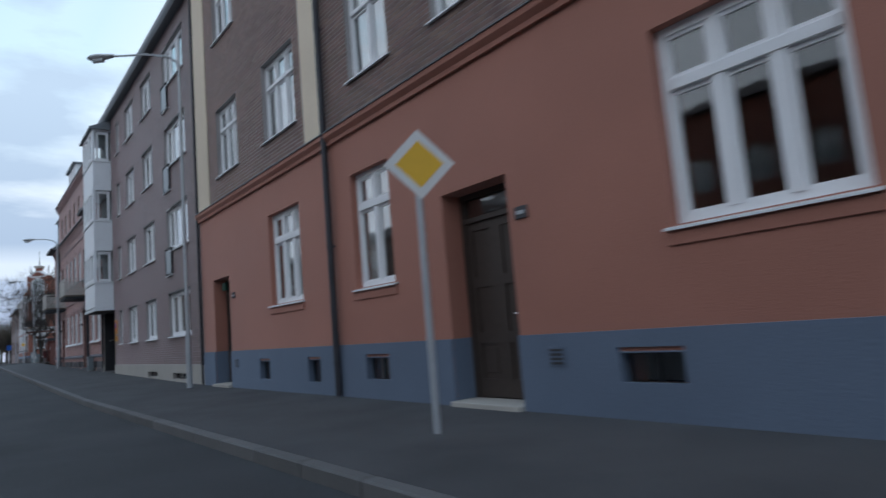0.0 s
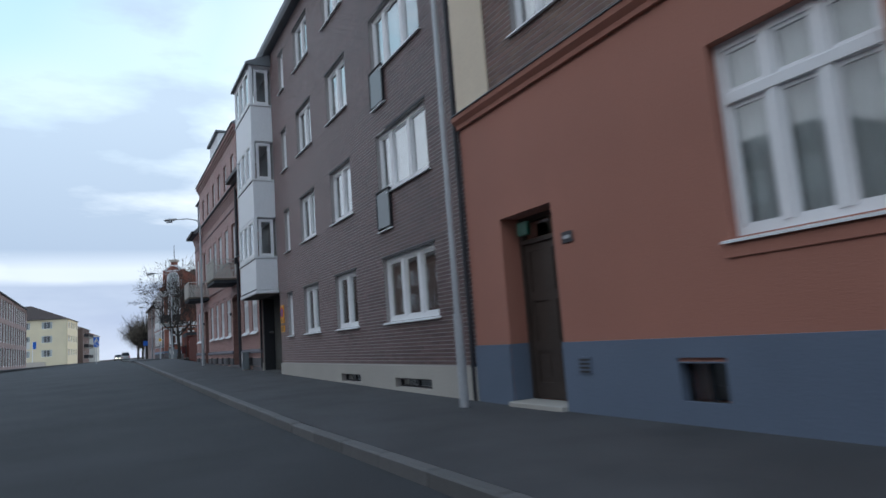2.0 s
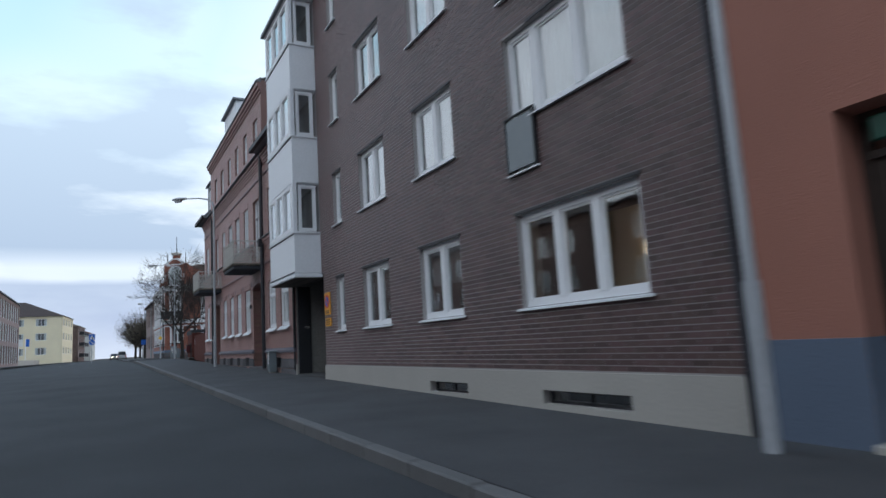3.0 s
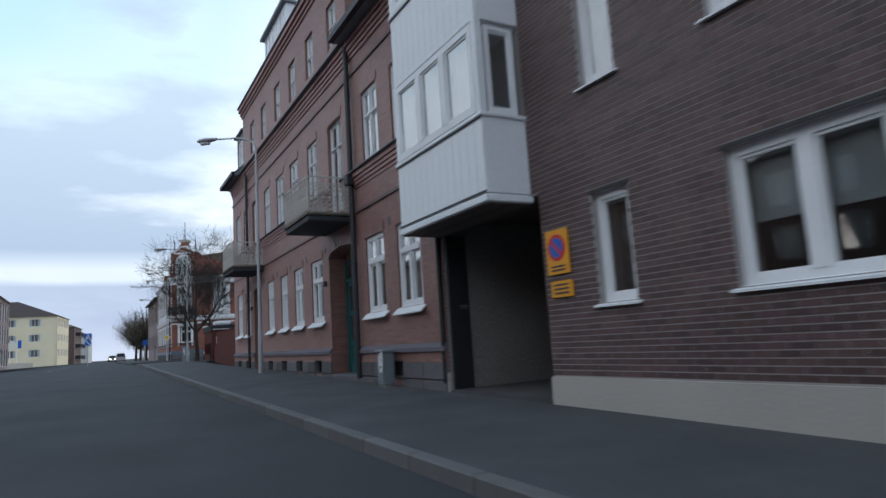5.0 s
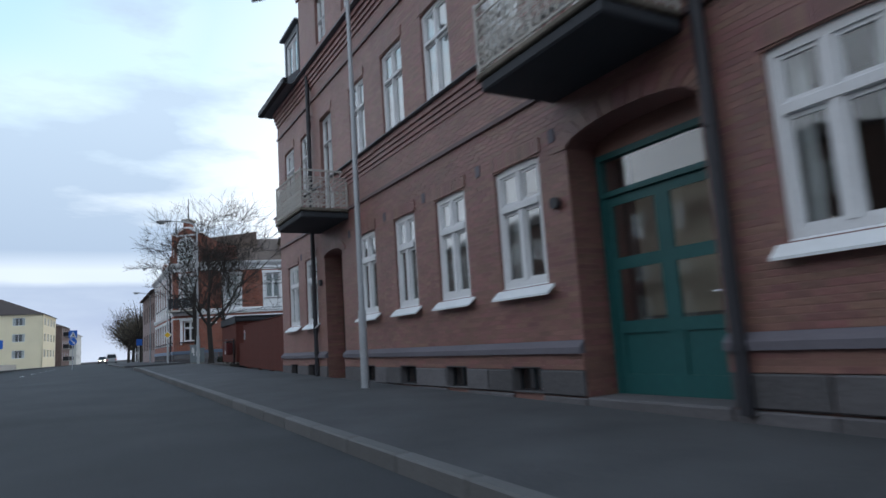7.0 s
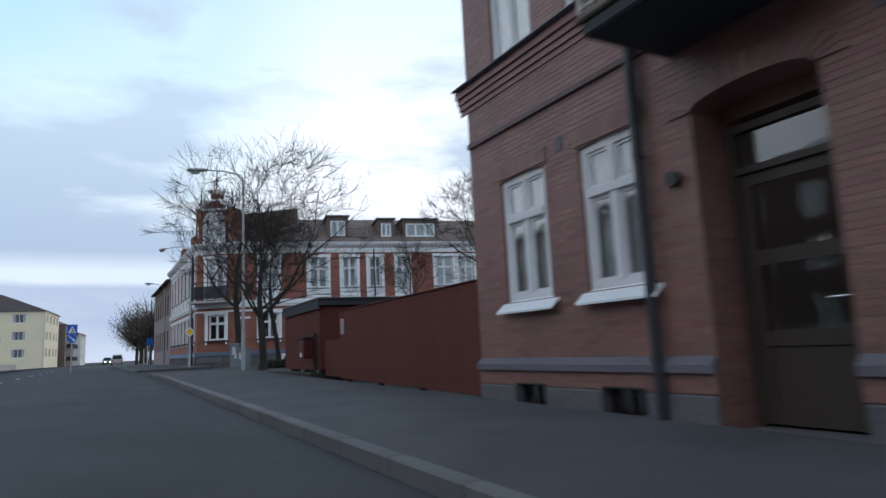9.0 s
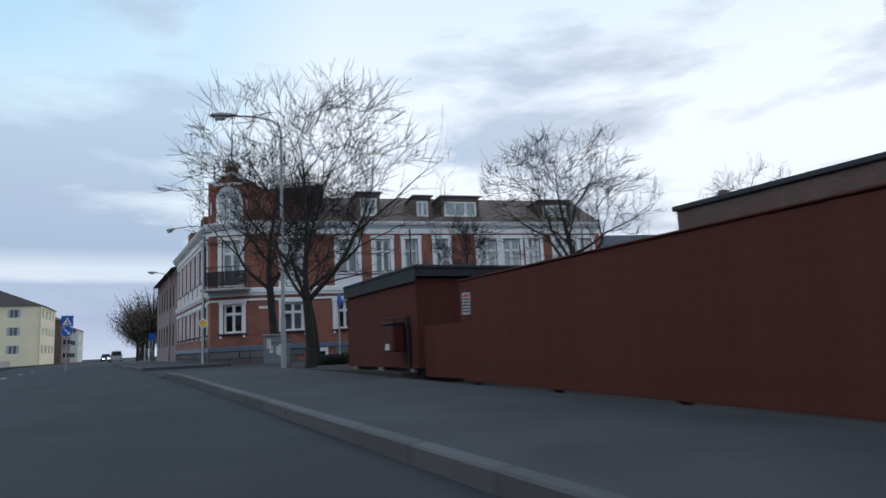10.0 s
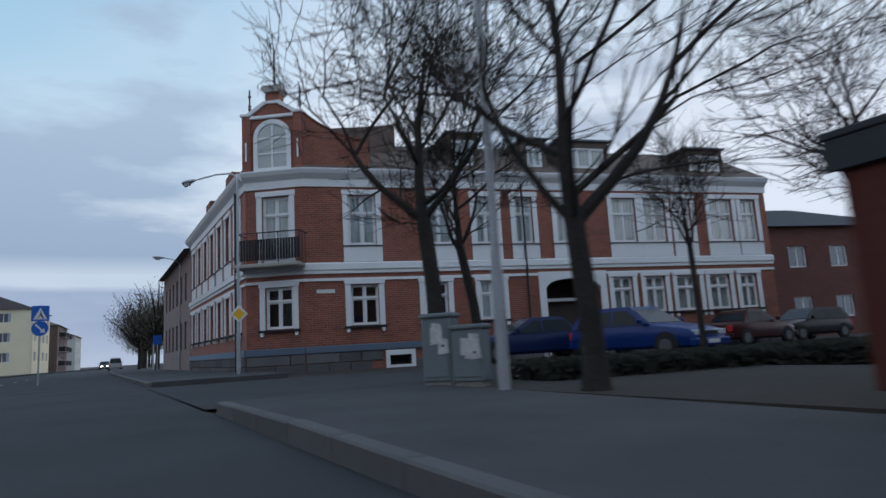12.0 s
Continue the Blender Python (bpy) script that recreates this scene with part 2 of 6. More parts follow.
M_KERB = material("granite_kerb", (0.13, 0.128, 0.126), 0.85, 0.2, 40, 1.5, 0.3, spread=("object", 0.15, 0.0))
M_LINE = material("road_marking", (0.55, 0.55, 0.53), 0.8, 0.25, 30, 2.0, 0.1)
M_HEDGE = material("dark_hedge_leaves", (0.020, 0.022, 0.014), 0.95, 0.3, 3, 0.5, 0.0, spread=("island", 0.4, 0.03))
M_EARTH = material("trodden_earth", (0.046, 0.041, 0.036), 0.95, 0.3, 12, 0.6, 0.4)
M_BARK = material("grey_bark", (0.037, 0.032, 0.028), 0.95, 0.45, 25, 2.0, 0.9)
M_TWIG = material("dark_twigs", (0.030, 0.025, 0.021), 0.95, 0.2, 20, 1.0, 0.0)
M_THICKET = material("brown_dry_leaves", (0.100, 0.083, 0.062), 0.95, 0.3, 3, 0.5, 0.0, spread=("island", 0.4, 0.03))
M_YELLOWSIGN = material("sign_yellow", (0.80, 0.47, 0.02), 0.45, 0.04, 10, 2.0, 0.0)
M_PARKSIGN = material("sign_orange_yellow", (0.78, 0.35, 0.02), 0.45, 0.06, 10, 2.0, 0.0)
M_SOFFIT = material("brown_soffit_board", (0.135, 0.112, 0.098), 0.8, 0.2, 15, 1.2, 0.15, spread=("object", 0.2, 0.0))
M_GUARD = material("frosted_guard_glass", (0.17, 0.20, 0.215), 0.3, 0.08, 10, 2.0, 0.0)
M_WHITESIGN = material("sign_white", (0.72, 0.72, 0.70), 0.45, 0.04, 10, 2.0, 0.0)
M_BLUESIGN = material("sign_blue", (0.02, 0.12, 0.50), 0.45, 0.04, 10, 2.0, 0.0)
M_REDSIGN = material("sign_red", (0.60, 0.03, 0.03), 0.45, 0.04, 10, 2.0, 0.0)
M_DARKINK = material("dark_print", (0.05, 0.05, 0.055), 0.6, 0.1, 10, 2.0, 0.0)
M_CABINET = material("grey_green_cabinet", (0.19, 0.22, 0.235), 0.6, 0.1, 10, 2.0, 0.05)
M_STICKER = material("torn_paper", (0.6, 0.6, 0.6), 0.9, 0.3, 20, 8.0, 0.1)
M_YELLOWWALL = material("pale_yellow_plaster", (0.78, 0.70, 0.50), 0.9, 0.08, 20, 0.4, 0.1)
M_WHITEWALL = material("off_white_plaster", (0.6, 0.6, 0.56), 0.9, 0.06, 20, 0.4, 0.1)
M_RUBBER = material("tyre_rubber", (0.02, 0.02, 0.021), 0.85, 0.1, 20, 3.0, 0.1)
M_CARGLASS = material("car_glass", (0.02, 0.025, 0.03), 0.10, 0.05, 5, 1.0, 0.0, spec=0.18)
M_HEADLIGHT = material("headlamp_glass", (0.55, 0.58, 0.6), 0.15, 0.1, 20, 6.0, 0.0, spec=0.7)
M_RIM = material("dull_wheel_rim", (0.13, 0.13, 0.135), 0.5, 0.15, 20, 4.0, 0.05, metal=0.3)
M_CHROME = material("bright_trim", (0.6, 0.6, 0.62), 0.25, 0.05, 10, 2.0, 0.0, metal=0.9)
M_BEACON = lamp_material("lit_headlamp", (1.0, 0.86, 0.62), 9.0)
M_WARM = lamp_material("lit_room_lamp", (1.0, 0.72, 0.42), 2.6)
M_GREENLIT = material("green_sign", (0.012, 0.075, 0.05), 0.4, 0.05, 10, 2.0, 0.0)


def car_paint(name, base):
    return material(name, base, 0.30, 0.04, 10, 0.8, 0.0, metal=0.0, coat=0.08, spec=0.3)


# ---- building helpers ----
WORLD = {}  # world pose of every object made


class Shape:
    """Collects boxes, prisms and tubes into one mesh."""

    def __init__(self):
        self.v, self.f = [], []

    def add(self, verts, faces):
        n = len(self.v)
        self.v += [tuple(p) for p in verts]
        self.f += [tuple(i + n for i in f) for f in faces]
        return self

    def box(self, x0, y0, z0, x1, y1, z1, skip=""):
        v = [(x0, y0, z0), (x1, y0, z0), (x1, y1, z0), (x0, y1, z0), (x0, y0, z1), (x1, y0, z1), (x1, y1, z1), (x0, y1, z1)]
        f = {"d": (3, 2, 1, 0), "u": (4, 5, 6, 7), "f": (0, 1, 5, 4), "r": (1, 2, 6, 5), "b": (2, 3, 7, 6), "l": (3, 0, 4, 7)}
        return self.add(v, [q for k, q in f.items() if k not in skip])

    def soft(self, x0, y0, z0, x1, y1, z1, r=0.01):
        """A box with chamfered edges."""
        bm = bmesh.new()
        bmesh.ops.create_cube(bm, size=1)
        for v in bm.verts:
            v.co = Vector(((x0 + x1) / 2 + v.co.x * (x1 - x0), (y0 + y1) / 2 + v.co.y * (y1 - y0), (z0 + z1) / 2 + v.co.z * (z1 - z0)))
        bmesh.ops.bevel(bm, geom=bm.edges[:], offset=r, segments=1, affect="EDGES")
        bm.verts.index_update()
        self.add([v.co[:] for v in bm.verts], [[v.index for v in f.verts] for f in bm.faces])
        bm.free()
        return self

    def prism(self, outline, axis, a, b):
        """An outline of (p, q) pulled along an axis from a to b. axis x: (y, z), y: (x, z), z: (x, y)."""
        put = {"x": lambda s, p, q: (s, p, q), "y": lambda s, p, q: (p, s, q), "z": lambda s, p, q: (p, q, s)}[axis]
        n = len(outline)
        v = [put(a, *o) for o in outline] + [put(b, *o) for o in outline]
        return self.add(v, [tuple(range(n))[::-1], tuple(range(n, 2 * n))] + [(i, (i + 1) % n, n + (i + 1) % n, n + i) for i in range(n)])

    def tube(self, points, radii, sides=8, caps=True):
        """A round bar along points, tapering by radii."""
        pts = [Vector(p) for p in points]
        radii = [radii] * len(pts) if isinstance(radii, (int, float)) else radii
        rings = []
        for i, p in enumerate(pts):
            d = (pts[min(i + 1, len(pts) - 1)] - pts[max(i - 1, 0)]).normalized()
            a = d.orthogonal().normalized() if abs(d.z) > 0.9 else d.cross(Vector((0, 0, 1))).normalized()
            b = d.cross(a)
            rings.append([len(self.v) + k for k in range(sides)])
            for k in range(sides):
                t = 2 * math.pi * k / sides
                self.v.append(tuple(p + radii[i] * (math.cos(t) * a + math.sin(t) * b)))
        for r, s in zip(rings, rings[1:]):
            for k in range(sides):
                self.f.append((r[k], r[(k + 1) % sides], s[(k + 1) % sides], s[k]))
        if caps:
            self.f.append(tuple(rings[0][::-1]))
            self.f.append(tuple(rings[-1]))
        return self

    def disc(self, cx, cz, r, y0, y1, sides=24):
        return self.prism([(cx + r * math.cos(2 * math.pi * k / sides), cz + r * math.sin(2 * math.pi * k / sides)) for k in range(sides)], "y", y0, y1)

    weld = False

    def mesh(self, name, mat, smooth=False):
        me = bpy.data.meshes.new(name)
        me.from_pydata(self.v, [], self.f)
        bm = bmesh.new()
        bm.from_mesh(me)
        if self.weld:
            bmesh.ops.remove_doubles(bm, verts=bm.verts[:], dist=0.0005)
        bmesh.ops.recalc_face_normals(bm, faces=bm.faces[:])
        bm.to_mesh(me)
        bm.free()
        me.materials.append(mat)
        if smooth:
            me.polygons.foreach_set("use_smooth", [True] * len(me.polygons))
            me.set_sharp_from_angle(angle=radians(40))
        return me


def quick_mesh(name, verts, faces, mat):
    me = bpy.data.meshes.new(name)
    me.from_pydata(verts, [], faces)
    me.materials.append(mat)
    return me


def part(name, shape, mat, parent, m=None, label="", smooth=False, kind=""):
    """One mesh object under a thing or a part, at the world pose m."""
    me = shape.mesh(name, mat, smooth) if isinstance(shape, Shape) else shape
    ob = new(name, me)
    m = m if m is not None else WORLD[parent]
    ob.parent = parent
    ob.matrix_basis = WORLD[parent].inverted() @ m
    WORLD[ob] = m.copy()
    return tagged(ob, label, kind=kind)


def thing(name, m, label, category, group="", kind=""):
    ob = new(name)
    ob.empty_display_size = 0.2
    ob.matrix_basis = m
    WORLD[ob] = m.copy()
    return tagged(ob, label, category, group, kind)


def solid(name, shape, mat, m, label, category, group="", kind="", smooth=False):
    me = shape.mesh(name, mat, smooth) if isinstance(shape, Shape) else shape
    ob = new(name, me)
    ob.matrix_basis = m
    WORLD[ob] = m.copy()
    return tagged(ob, label, category, group, kind)


def face(x, y, z=0.0, turn=-90.0):
    """Pose of a facade: local x runs to the right as one looks at it, y into the wall, z up."""
    return pose(x, y, z, 0, 0, turn)


def wall_shape(width, height, holes, thick):
    """A wall with rectangular openings right through it, at local y 0 to thick."""
    s = Shape()
    us = sorted({0.0, width, *(h[0] for h in holes), *(h[2] for h in holes)})
    ws = sorted({0.0, height, *(h[1] for h in holes), *(h[3] for h in holes)})
    us, ws = [u for u in us if 0 <= u <= width], [w for w in ws if 0 <= w <= height]

    def full(i, k):
        if not (0 <= i < len(us) - 1 and 0 <= k < len(ws) - 1):
            return False
        u, w = (us[i] + us[i + 1]) / 2, (ws[k] + ws[k + 1]) / 2
        return not any(h[0] < u < h[2] and h[1] < w < h[3] for h in holes)

    for i in range(len(us) - 1):
        for k in range(len(ws) - 1):
            if full(i, k):
                skip = "".join(c for c, a, b in (("l", -1, 0), ("r", 1, 0), ("d", 0, -1), ("u", 0, 1)) if full(i + a, k + b))
                s.box(us[i], 0, ws[k], us[i + 1], thick, ws[k + 1], skip)
    s.weld = True
    return s


def brick_spans(width, z0, z1, holes, length, course, joint=0.012, head=0.008):
    """Running bond: yields u0, w0, u1, w1 of every brick face, cut at the openings."""
    k, w = 0, z0
    while w + course * 0.5 < z1:
        top = min(w + course - joint, z1)
        cuts = [(h[0], h[2]) for h in holes if h[1] < top - 0.01 and h[3] > w + 0.01]
        u = -(k % 2) * length / 2
        while u < width:
            spans = [(max(u, 0.0), min(u + length - head, width))]
            for a, b in cuts:
                spans = [q for p0, p1 in spans for q in ((p0, min(p1, a)), (max(p0, b), p1)) if q[1] - q[0] > 0.02]
            for p0, p1 in spans:
                yield p0, w, p1, top
            u += length
        w += course
        k += 1


def lay_bricks(house_wall, m, width, z0, z1, holes, length, course, joined, single, near, label, joint=0.012):
    """Bricks 3 mm proud of the joints; those inside near = (u0, w0, u1, w1) are pieces of their own."""
    verts, faces, pieces = [], [], []
    full = length - 0.008
    rnd = random.Random(5)
    for u0, w0, u1, w1 in brick_spans(width, z0, z1, holes, length, course, joint):
        if near and near[0] < u0 and u1 < near[2] and near[1] < w0 and w1 < near[3] and abs(u1 - u0 - full) < 1e-6 and abs(w1 - w0 - course + joint) < 1e-6 and len(pieces) < 300:
            pieces.append((u0, w0))
            continue
        out = -0.0025 - rnd.uniform(0, 0.0015)
        n = len(verts)
        verts += [(u0, out, w0), (u1, out, w0), (u1, out, w1), (u0, out, w1), (u0, 0.004, w0), (u1, 0.004, w0), (u1, 0.004, w1), (u0, 0.004, w1)]
        faces += [(n, n + 1, n + 2, n + 3), (n, n + 4, n + 5, n + 1), (n + 1, n + 5, n + 6, n + 2), (n + 2, n + 6, n + 7, n + 3), (n + 3, n + 7, n + 4, n)]
    part("brickwork", quick_mesh("brickwork", verts, faces, joined), joined, house_wall, m, label, kind="stuff")
    if pieces:
        b = Shape().soft(0, -0.0035, 0, full, 0.006, course - joint, 0.002).mesh("brick", single)
        LATE.append((house_wall, m, b, pieces))


LATE = []  # single bricks, made last


def ground_height(y):
    """The pavement climbs gently along the street."""
    return -0.35 + 0.71 * min(max((y - 17.0) / 46.0, 0.0), 1.0)


def bend(y):
    """Beyond the crossing the street swings a little to the right."""
    return 0.00075 * max(y - 100.0, 0.0) ** 2


# ---- windows and doors ----
MESHES = {}


def shared(key, make):
    if key not in MESHES:
        MESHES[key] = make()
    return MESHES[key]


def window(house, m, u, w, width, height, cols=2, transom=0.0, cross=0.0, deep=0.09, frame_mat=None, bar=0.06, post=0.075, sill="thin", curtain="lace", sash=0.035):
    """A window in an opening whose lower left corner is (u, w): frame, panes, sill, curtain. transom: height of the cross rail, as a share."""
    frame_mat = frame_mat or M_WHITE
    key = (round(width, 2), round(height, 2), cols, transom, frame_mat.name, bar, post, deep, sash, cross)
    mw = m @ pose(u, 0, w)

    def lights():
        step = (width - bar) / cols
        rows = [(bar, height - bar)] if not transom else [(bar, height * transom - post / 2), (height * transom + post / 2, height - bar)]
        for k in range(cols):
            x0 = bar / 2 + k * step + (post / 2 if k else bar / 2)
            x1 = bar / 2 + (k + 1) * step - (post / 2 if k < cols - 1 else bar / 2)
            for z0, z1 in rows:
                yield x0, x1, z0, z1

    def grid(x, y, z, wide, high, holes, thick):
        s = wall_shape(wide, high, holes, thick)
        s.v = [(p[0] + x, p[1] + y, p[2] + z) for p in s.v]
        return s

    win = part("window", shared(("frame", key), lambda: grid(0, deep, 0, width, height, [(x0, z0, x1, z1) for x0, x1, z0, z1 in lights()], 0.08).mesh("window", frame_mat)), frame_mat, house, mw)
    if sash:
        step = (width - bar) / cols
        for k in range(1, cols):
            x = bar / 2 + k * step
            part("mullion", shared(("mullion", key, k), lambda: Shape().soft(x - post / 2 + 0.004, deep - 0.014, bar, x + post / 2 - 0.004, deep - 0.001, height - bar, 0.005).mesh("mullion", frame_mat)), frame_mat, win, mw)
        if transom:
            part("transom", shared(("transom", key), lambda: Shape().soft(bar, deep - 0.024, height * transom - post / 2 + 0.004, width - bar, deep - 0.001, height * transom + post / 2 - 0.004, 0.007).mesh("transom", frame_mat)), frame_mat, win, mw)
    for i, (x0, x1, z0, z1) in enumerate(lights()):
        if sash:
            part("sash", shared(("sash", key, i), lambda: grid(x0 + 0.001, deep + 0.02, z0 + 0.001, x1 - x0 - 0.002, z1 - z0 - 0.002, [(sash, sash, x1 - x0 - 0.002 - sash, z1 - z0 - 0.002 - sash)], 0.04).mesh("sash", frame_mat)), frame_mat, win, mw)
        pane = part("pane", shared(("pane", key, i), lambda: Shape().box(x0 + sash, deep + 0.036, z0 + sash, x1 - sash, deep + 0.042, z1 - sash).mesh("pane", M_GLASS)), M_GLASS, win, mw)
        pane.visible_shadow = False
    if sill == "thin":
        part("sill", shared(("sill", key), lambda: Shape().prism([(deep, 0.012), (-0.06, -0.028), (-0.06, -0.05), (deep, -0.02)], "x", -0.06, width + 0.06).mesh("sill", M_SILL)), M_SILL, win, mw)
    elif sill == "deep":
        part("sill", shared(("sill", key), lambda: Shape().prism([(deep, 0.02), (-0.03, -0.035), (-0.12, -0.115), (-0.12, -0.14), (-0.02, -0.06), (deep, -0.02)], "x", -0.10, width + 0.10).mesh("sill", M_SILL)), M_SILL, win, mw)
    if curtain in ("lace", "sides"):
        def make_curtain():
            s = Shape()
            rnd = random.Random(int(width * 100) + cols)
            spans = [(0.04, width - 0.04)] if curtain == "lace" else [(0.03, width * 0.24), (width * 0.76, width - 0.03)]
            for a, b in spans:
                n = max(int((b - a) / 0.045), 3)
                pts = [(a + (b - a) * k / n, deep + 0.13 + 0.022 * math.sin(k * 1.9) + rnd.uniform(-0.006, 0.006)) for k in range(n + 1)]
                top, low = height - 0.03, 0.05
                v = [(x, y, z) for x, y in pts for z in (low, top)]
                s.add(v, [(2 * k, 2 * k + 2, 2 * k + 3, 2 * k + 1) for k in range(n)])
            me = s.mesh("curtain", M_CURTAIN, True)
            return me
        part("curtain", shared(("curtain", key, curtain), make_curtain), M_CURTAIN, win, mw)
    elif curtain == "blind":
        part("blind", shared(("blind", key), lambda: Shape().box(0.05, deep + 0.14, height * 0.45, width - 0.05, deep + 0.15, height - 0.04).mesh("blind", M_BLIND)), M_BLIND, win, mw)
    return win


def panel_door(house, m, u, w, width, height, deep, mat, transom=0.0, glazed=False, label=""):
    """A door leaf with sunk panels, a frame, a light above it and a handle."""
    md = m @ pose(u, 0, w)
    f = Shape().box(0, deep, 0, 0.07, deep + 0.1, height).box(width - 0.07, deep, 0, width, deep + 0.1, height).box(0.07, deep, height - 0.07, width - 0.07, deep + 0.1, height)
    leaf_h = height - 0.07
    if transom:
        leaf_h = height - transom
        f.box(0.07, deep - 0.01, leaf_h, width - 0.07, deep + 0.1, leaf_h + 0.06)
    door = part("door", f, mat, house, md, label)
    leaf = Shape().box(0.07, deep + 0.05, 0.02, width - 0.07, deep + 0.07, leaf_h if not glazed else leaf_h * 0.32)
    inner = width - 0.14
    cols = 2 if width > 1.15 else 1
    rows = [(0.12, 0.30), (0.36, 0.62), (0.68, 0.95)]
    glass = []
    for k in range(cols):
        x0, x1 = 0.07 + inner * k / cols, 0.07 + inner * (k + 1) / cols
        leaf.box(x0, deep + 0.03, 0.02, x0 + 0.10, deep + 0.055, leaf_h).box(x1 - 0.10, deep + 0.03, 0.02, x1, deep + 0.055, leaf_h)
        for a, b in ((0.0, 0.10), (0.30, 0.36), (0.62, 0.68), (0.95, 1.0)):
            leaf.box(x0 + 0.10, deep + 0.03, 0.02 + a * (leaf_h - 0.02), x1 - 0.10, deep + 0.055, 0.02 + b * (leaf_h - 0.02))
        if glazed:
            glass += [(x0 + 0.10, 0.36 * leaf_h, x1 - 0.10, 0.63 * leaf_h), (x0 + 0.10, 0.68 * leaf_h, x1 - 0.10, 0.96 * leaf_h)]
        else:
            leaf.soft(x0 + 0.16, deep + 0.038, 0.14 * leaf_h, x1 - 0.16, deep + 0.052, 0.28 * leaf_h, 0.006)
            glass += [(x0 + 0.17, 0.40 * leaf_h, x1 - 0.17, 0.60 * leaf_h)] if k == 0 and cols == 1 else []
    part("leaf", leaf, mat, door, md)
    if transom:
        glass.append((0.07, leaf_h + 0.06, width - 0.07, height - 0.07))
    for x0, z0, x1, z1 in glass:
        part("pane", Shape().box(x0, deep + 0.042, z0, x1, deep + 0.048, z1), M_GLASS, door, md).visible_shadow = False
    part("handle", Shape().tube([(width - 0.2, deep + 0.03, 1.02), (width - 0.2, deep - 0.03, 1.02), (width - 0.32, deep - 0.035, 1.02)], 0.011, 8), M_CHROME, door, md, "bright metal handle", True)
    return door


def basement_light(house, m, u, w, width, height):
    mw = m @ pose(u, 0, w)
    win = part("basement_window", Shape().box(0, 0.08, 0, 0.03, 0.12, height).box(width - 0.03, 0.08, 0, width, 0.12, height).box(0, 0.08, height - 0.03, width, 0.12, height).box(0, 0.08, 0, width, 0.12, 0.03).box(width / 2 - 0.015, 0.08, 0, width / 2 + 0.015, 0.12, height), M_BLACKMETAL, house, mw)
    part("pane", Shape().box(0.03, 0.10, 0.03, width - 0.03, 0.106, height - 0.03), M_GLASS, win, mw)


def downpipe(house, m, u, z0, z1, radius=0.05, mat=None, offset=0.09):
    mat = mat or M_PIPE
    pipe = part("downpipe", Shape().tube([(u, -offset, z0), (u, -offset, z1)], radius, 12), mat, house, m, smooth=True)
    for k in range(int((z1 - z0) / 1.9) + 1):
        z = z0 + 0.5 + 1.9 * k
        if z < z1:
            part("bracket", Shape().tube([(u, -offset, z), (u, -offset, z + 0.05)], radius + 0.008, 12).box(u - 0.012, -offset, z + 0.01, u + 0.012, 0.0, z + 0.04), mat, pipe, m)
    return pipe


def moulding(house, name, m, u0, u1, profile, mat, label=""):
    """A cornice: profile of (out, z), pulled along the facade."""
    return part(name, Shape().prism([(-o, z) for o, z in profile], "x", u0, u1), mat, house, m, label)


def shell(house, m, width, depth, z0, z1, mat, floors=()):
    """The other three walls and the floors of a house, so that its rooms are closed."""
    t = 0.3
    part("side_wall", Shape().box(0, t + 0.01, z0, t, depth, z1), mat, house, m)
    part("side_wall", Shape().box(width - t, t + 0.01, z0, width, depth, z1), mat, house, m)
    part("rear_wall", Shape().box(t + 0.003, depth - t, z0, width - t - 0.003, depth - 0.003, z1), mat, house, m)
    for z in floors:
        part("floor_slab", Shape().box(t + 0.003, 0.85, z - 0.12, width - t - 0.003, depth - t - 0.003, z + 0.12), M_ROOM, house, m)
    # dark panel added 3 m in, standing for the unlit depth of rooms
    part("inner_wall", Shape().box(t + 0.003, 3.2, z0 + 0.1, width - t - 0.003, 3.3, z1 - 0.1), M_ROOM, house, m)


# ---- ground, road, pavements ----
def strip(x0, x1, ys, drop, follow=True):
    v, f = [], []
    for y in ys:
        b, z = bend(y), ground_height(y) - drop
        v += [(x0 + b, y, z), (x1 + b, y, z)]
    for k in range(len(ys) - 1):
        f.append((2 * k, 2 * k + 1, 2 * k + 3, 2 * k + 2))
    return v, f


YS = [-40 + 4 * k for k in range(24)] + [60 + 10 * k for k in range(30)]
gv, gf = [], []
GX = [-900, -300, -120, -40, -11, -7.6, 2.05, 4.8, 12, 30, 120, 400, 1200]
GY = [-300, -100] + YS + [400, 600, 1000, 2500]
for gy in GY:
    for gx in GX:
        gv.append((gx + bend(min(gy, 360)), gy, ground_height(gy) - 0.135))
for j in range(len(GY) - 1):
    for i in range(len(GX) - 1):
        a = j * len(GX) + i
        gf.append((a, a + 1, a + len(GX) + 1, a + len(GX)))
solid("ground", quick_mesh("ground", gv, gf, M_EARTH), M_EARTH, pose(0, 0, 0), "bare trodden ground reaching to the horizon", "ground", kind="structure")
v, f = strip(-7.6, 2.05, YS, 0.12)
solid("road", quick_mesh("road", v, f, M_ASPHALT), M_ASPHALT, pose(0, 0, 0), "worn grey asphalt street with two lanes", "road", kind="structure")
sv = [(2.0, 66.5), (2.0, 75.5), (8, 74.6), (45, 63.5), (45, 56.0), (9, 66.6)]
solid("side_road", quick_mesh("side_road", [(x, y, ground_height(70) - 0.105) for x, y in sv], [tuple(range(6))], M_ASPHALT), M_ASPHALT, pose(0, 0, 0), "asphalt side street opening off the main street", "road", kind="structure")


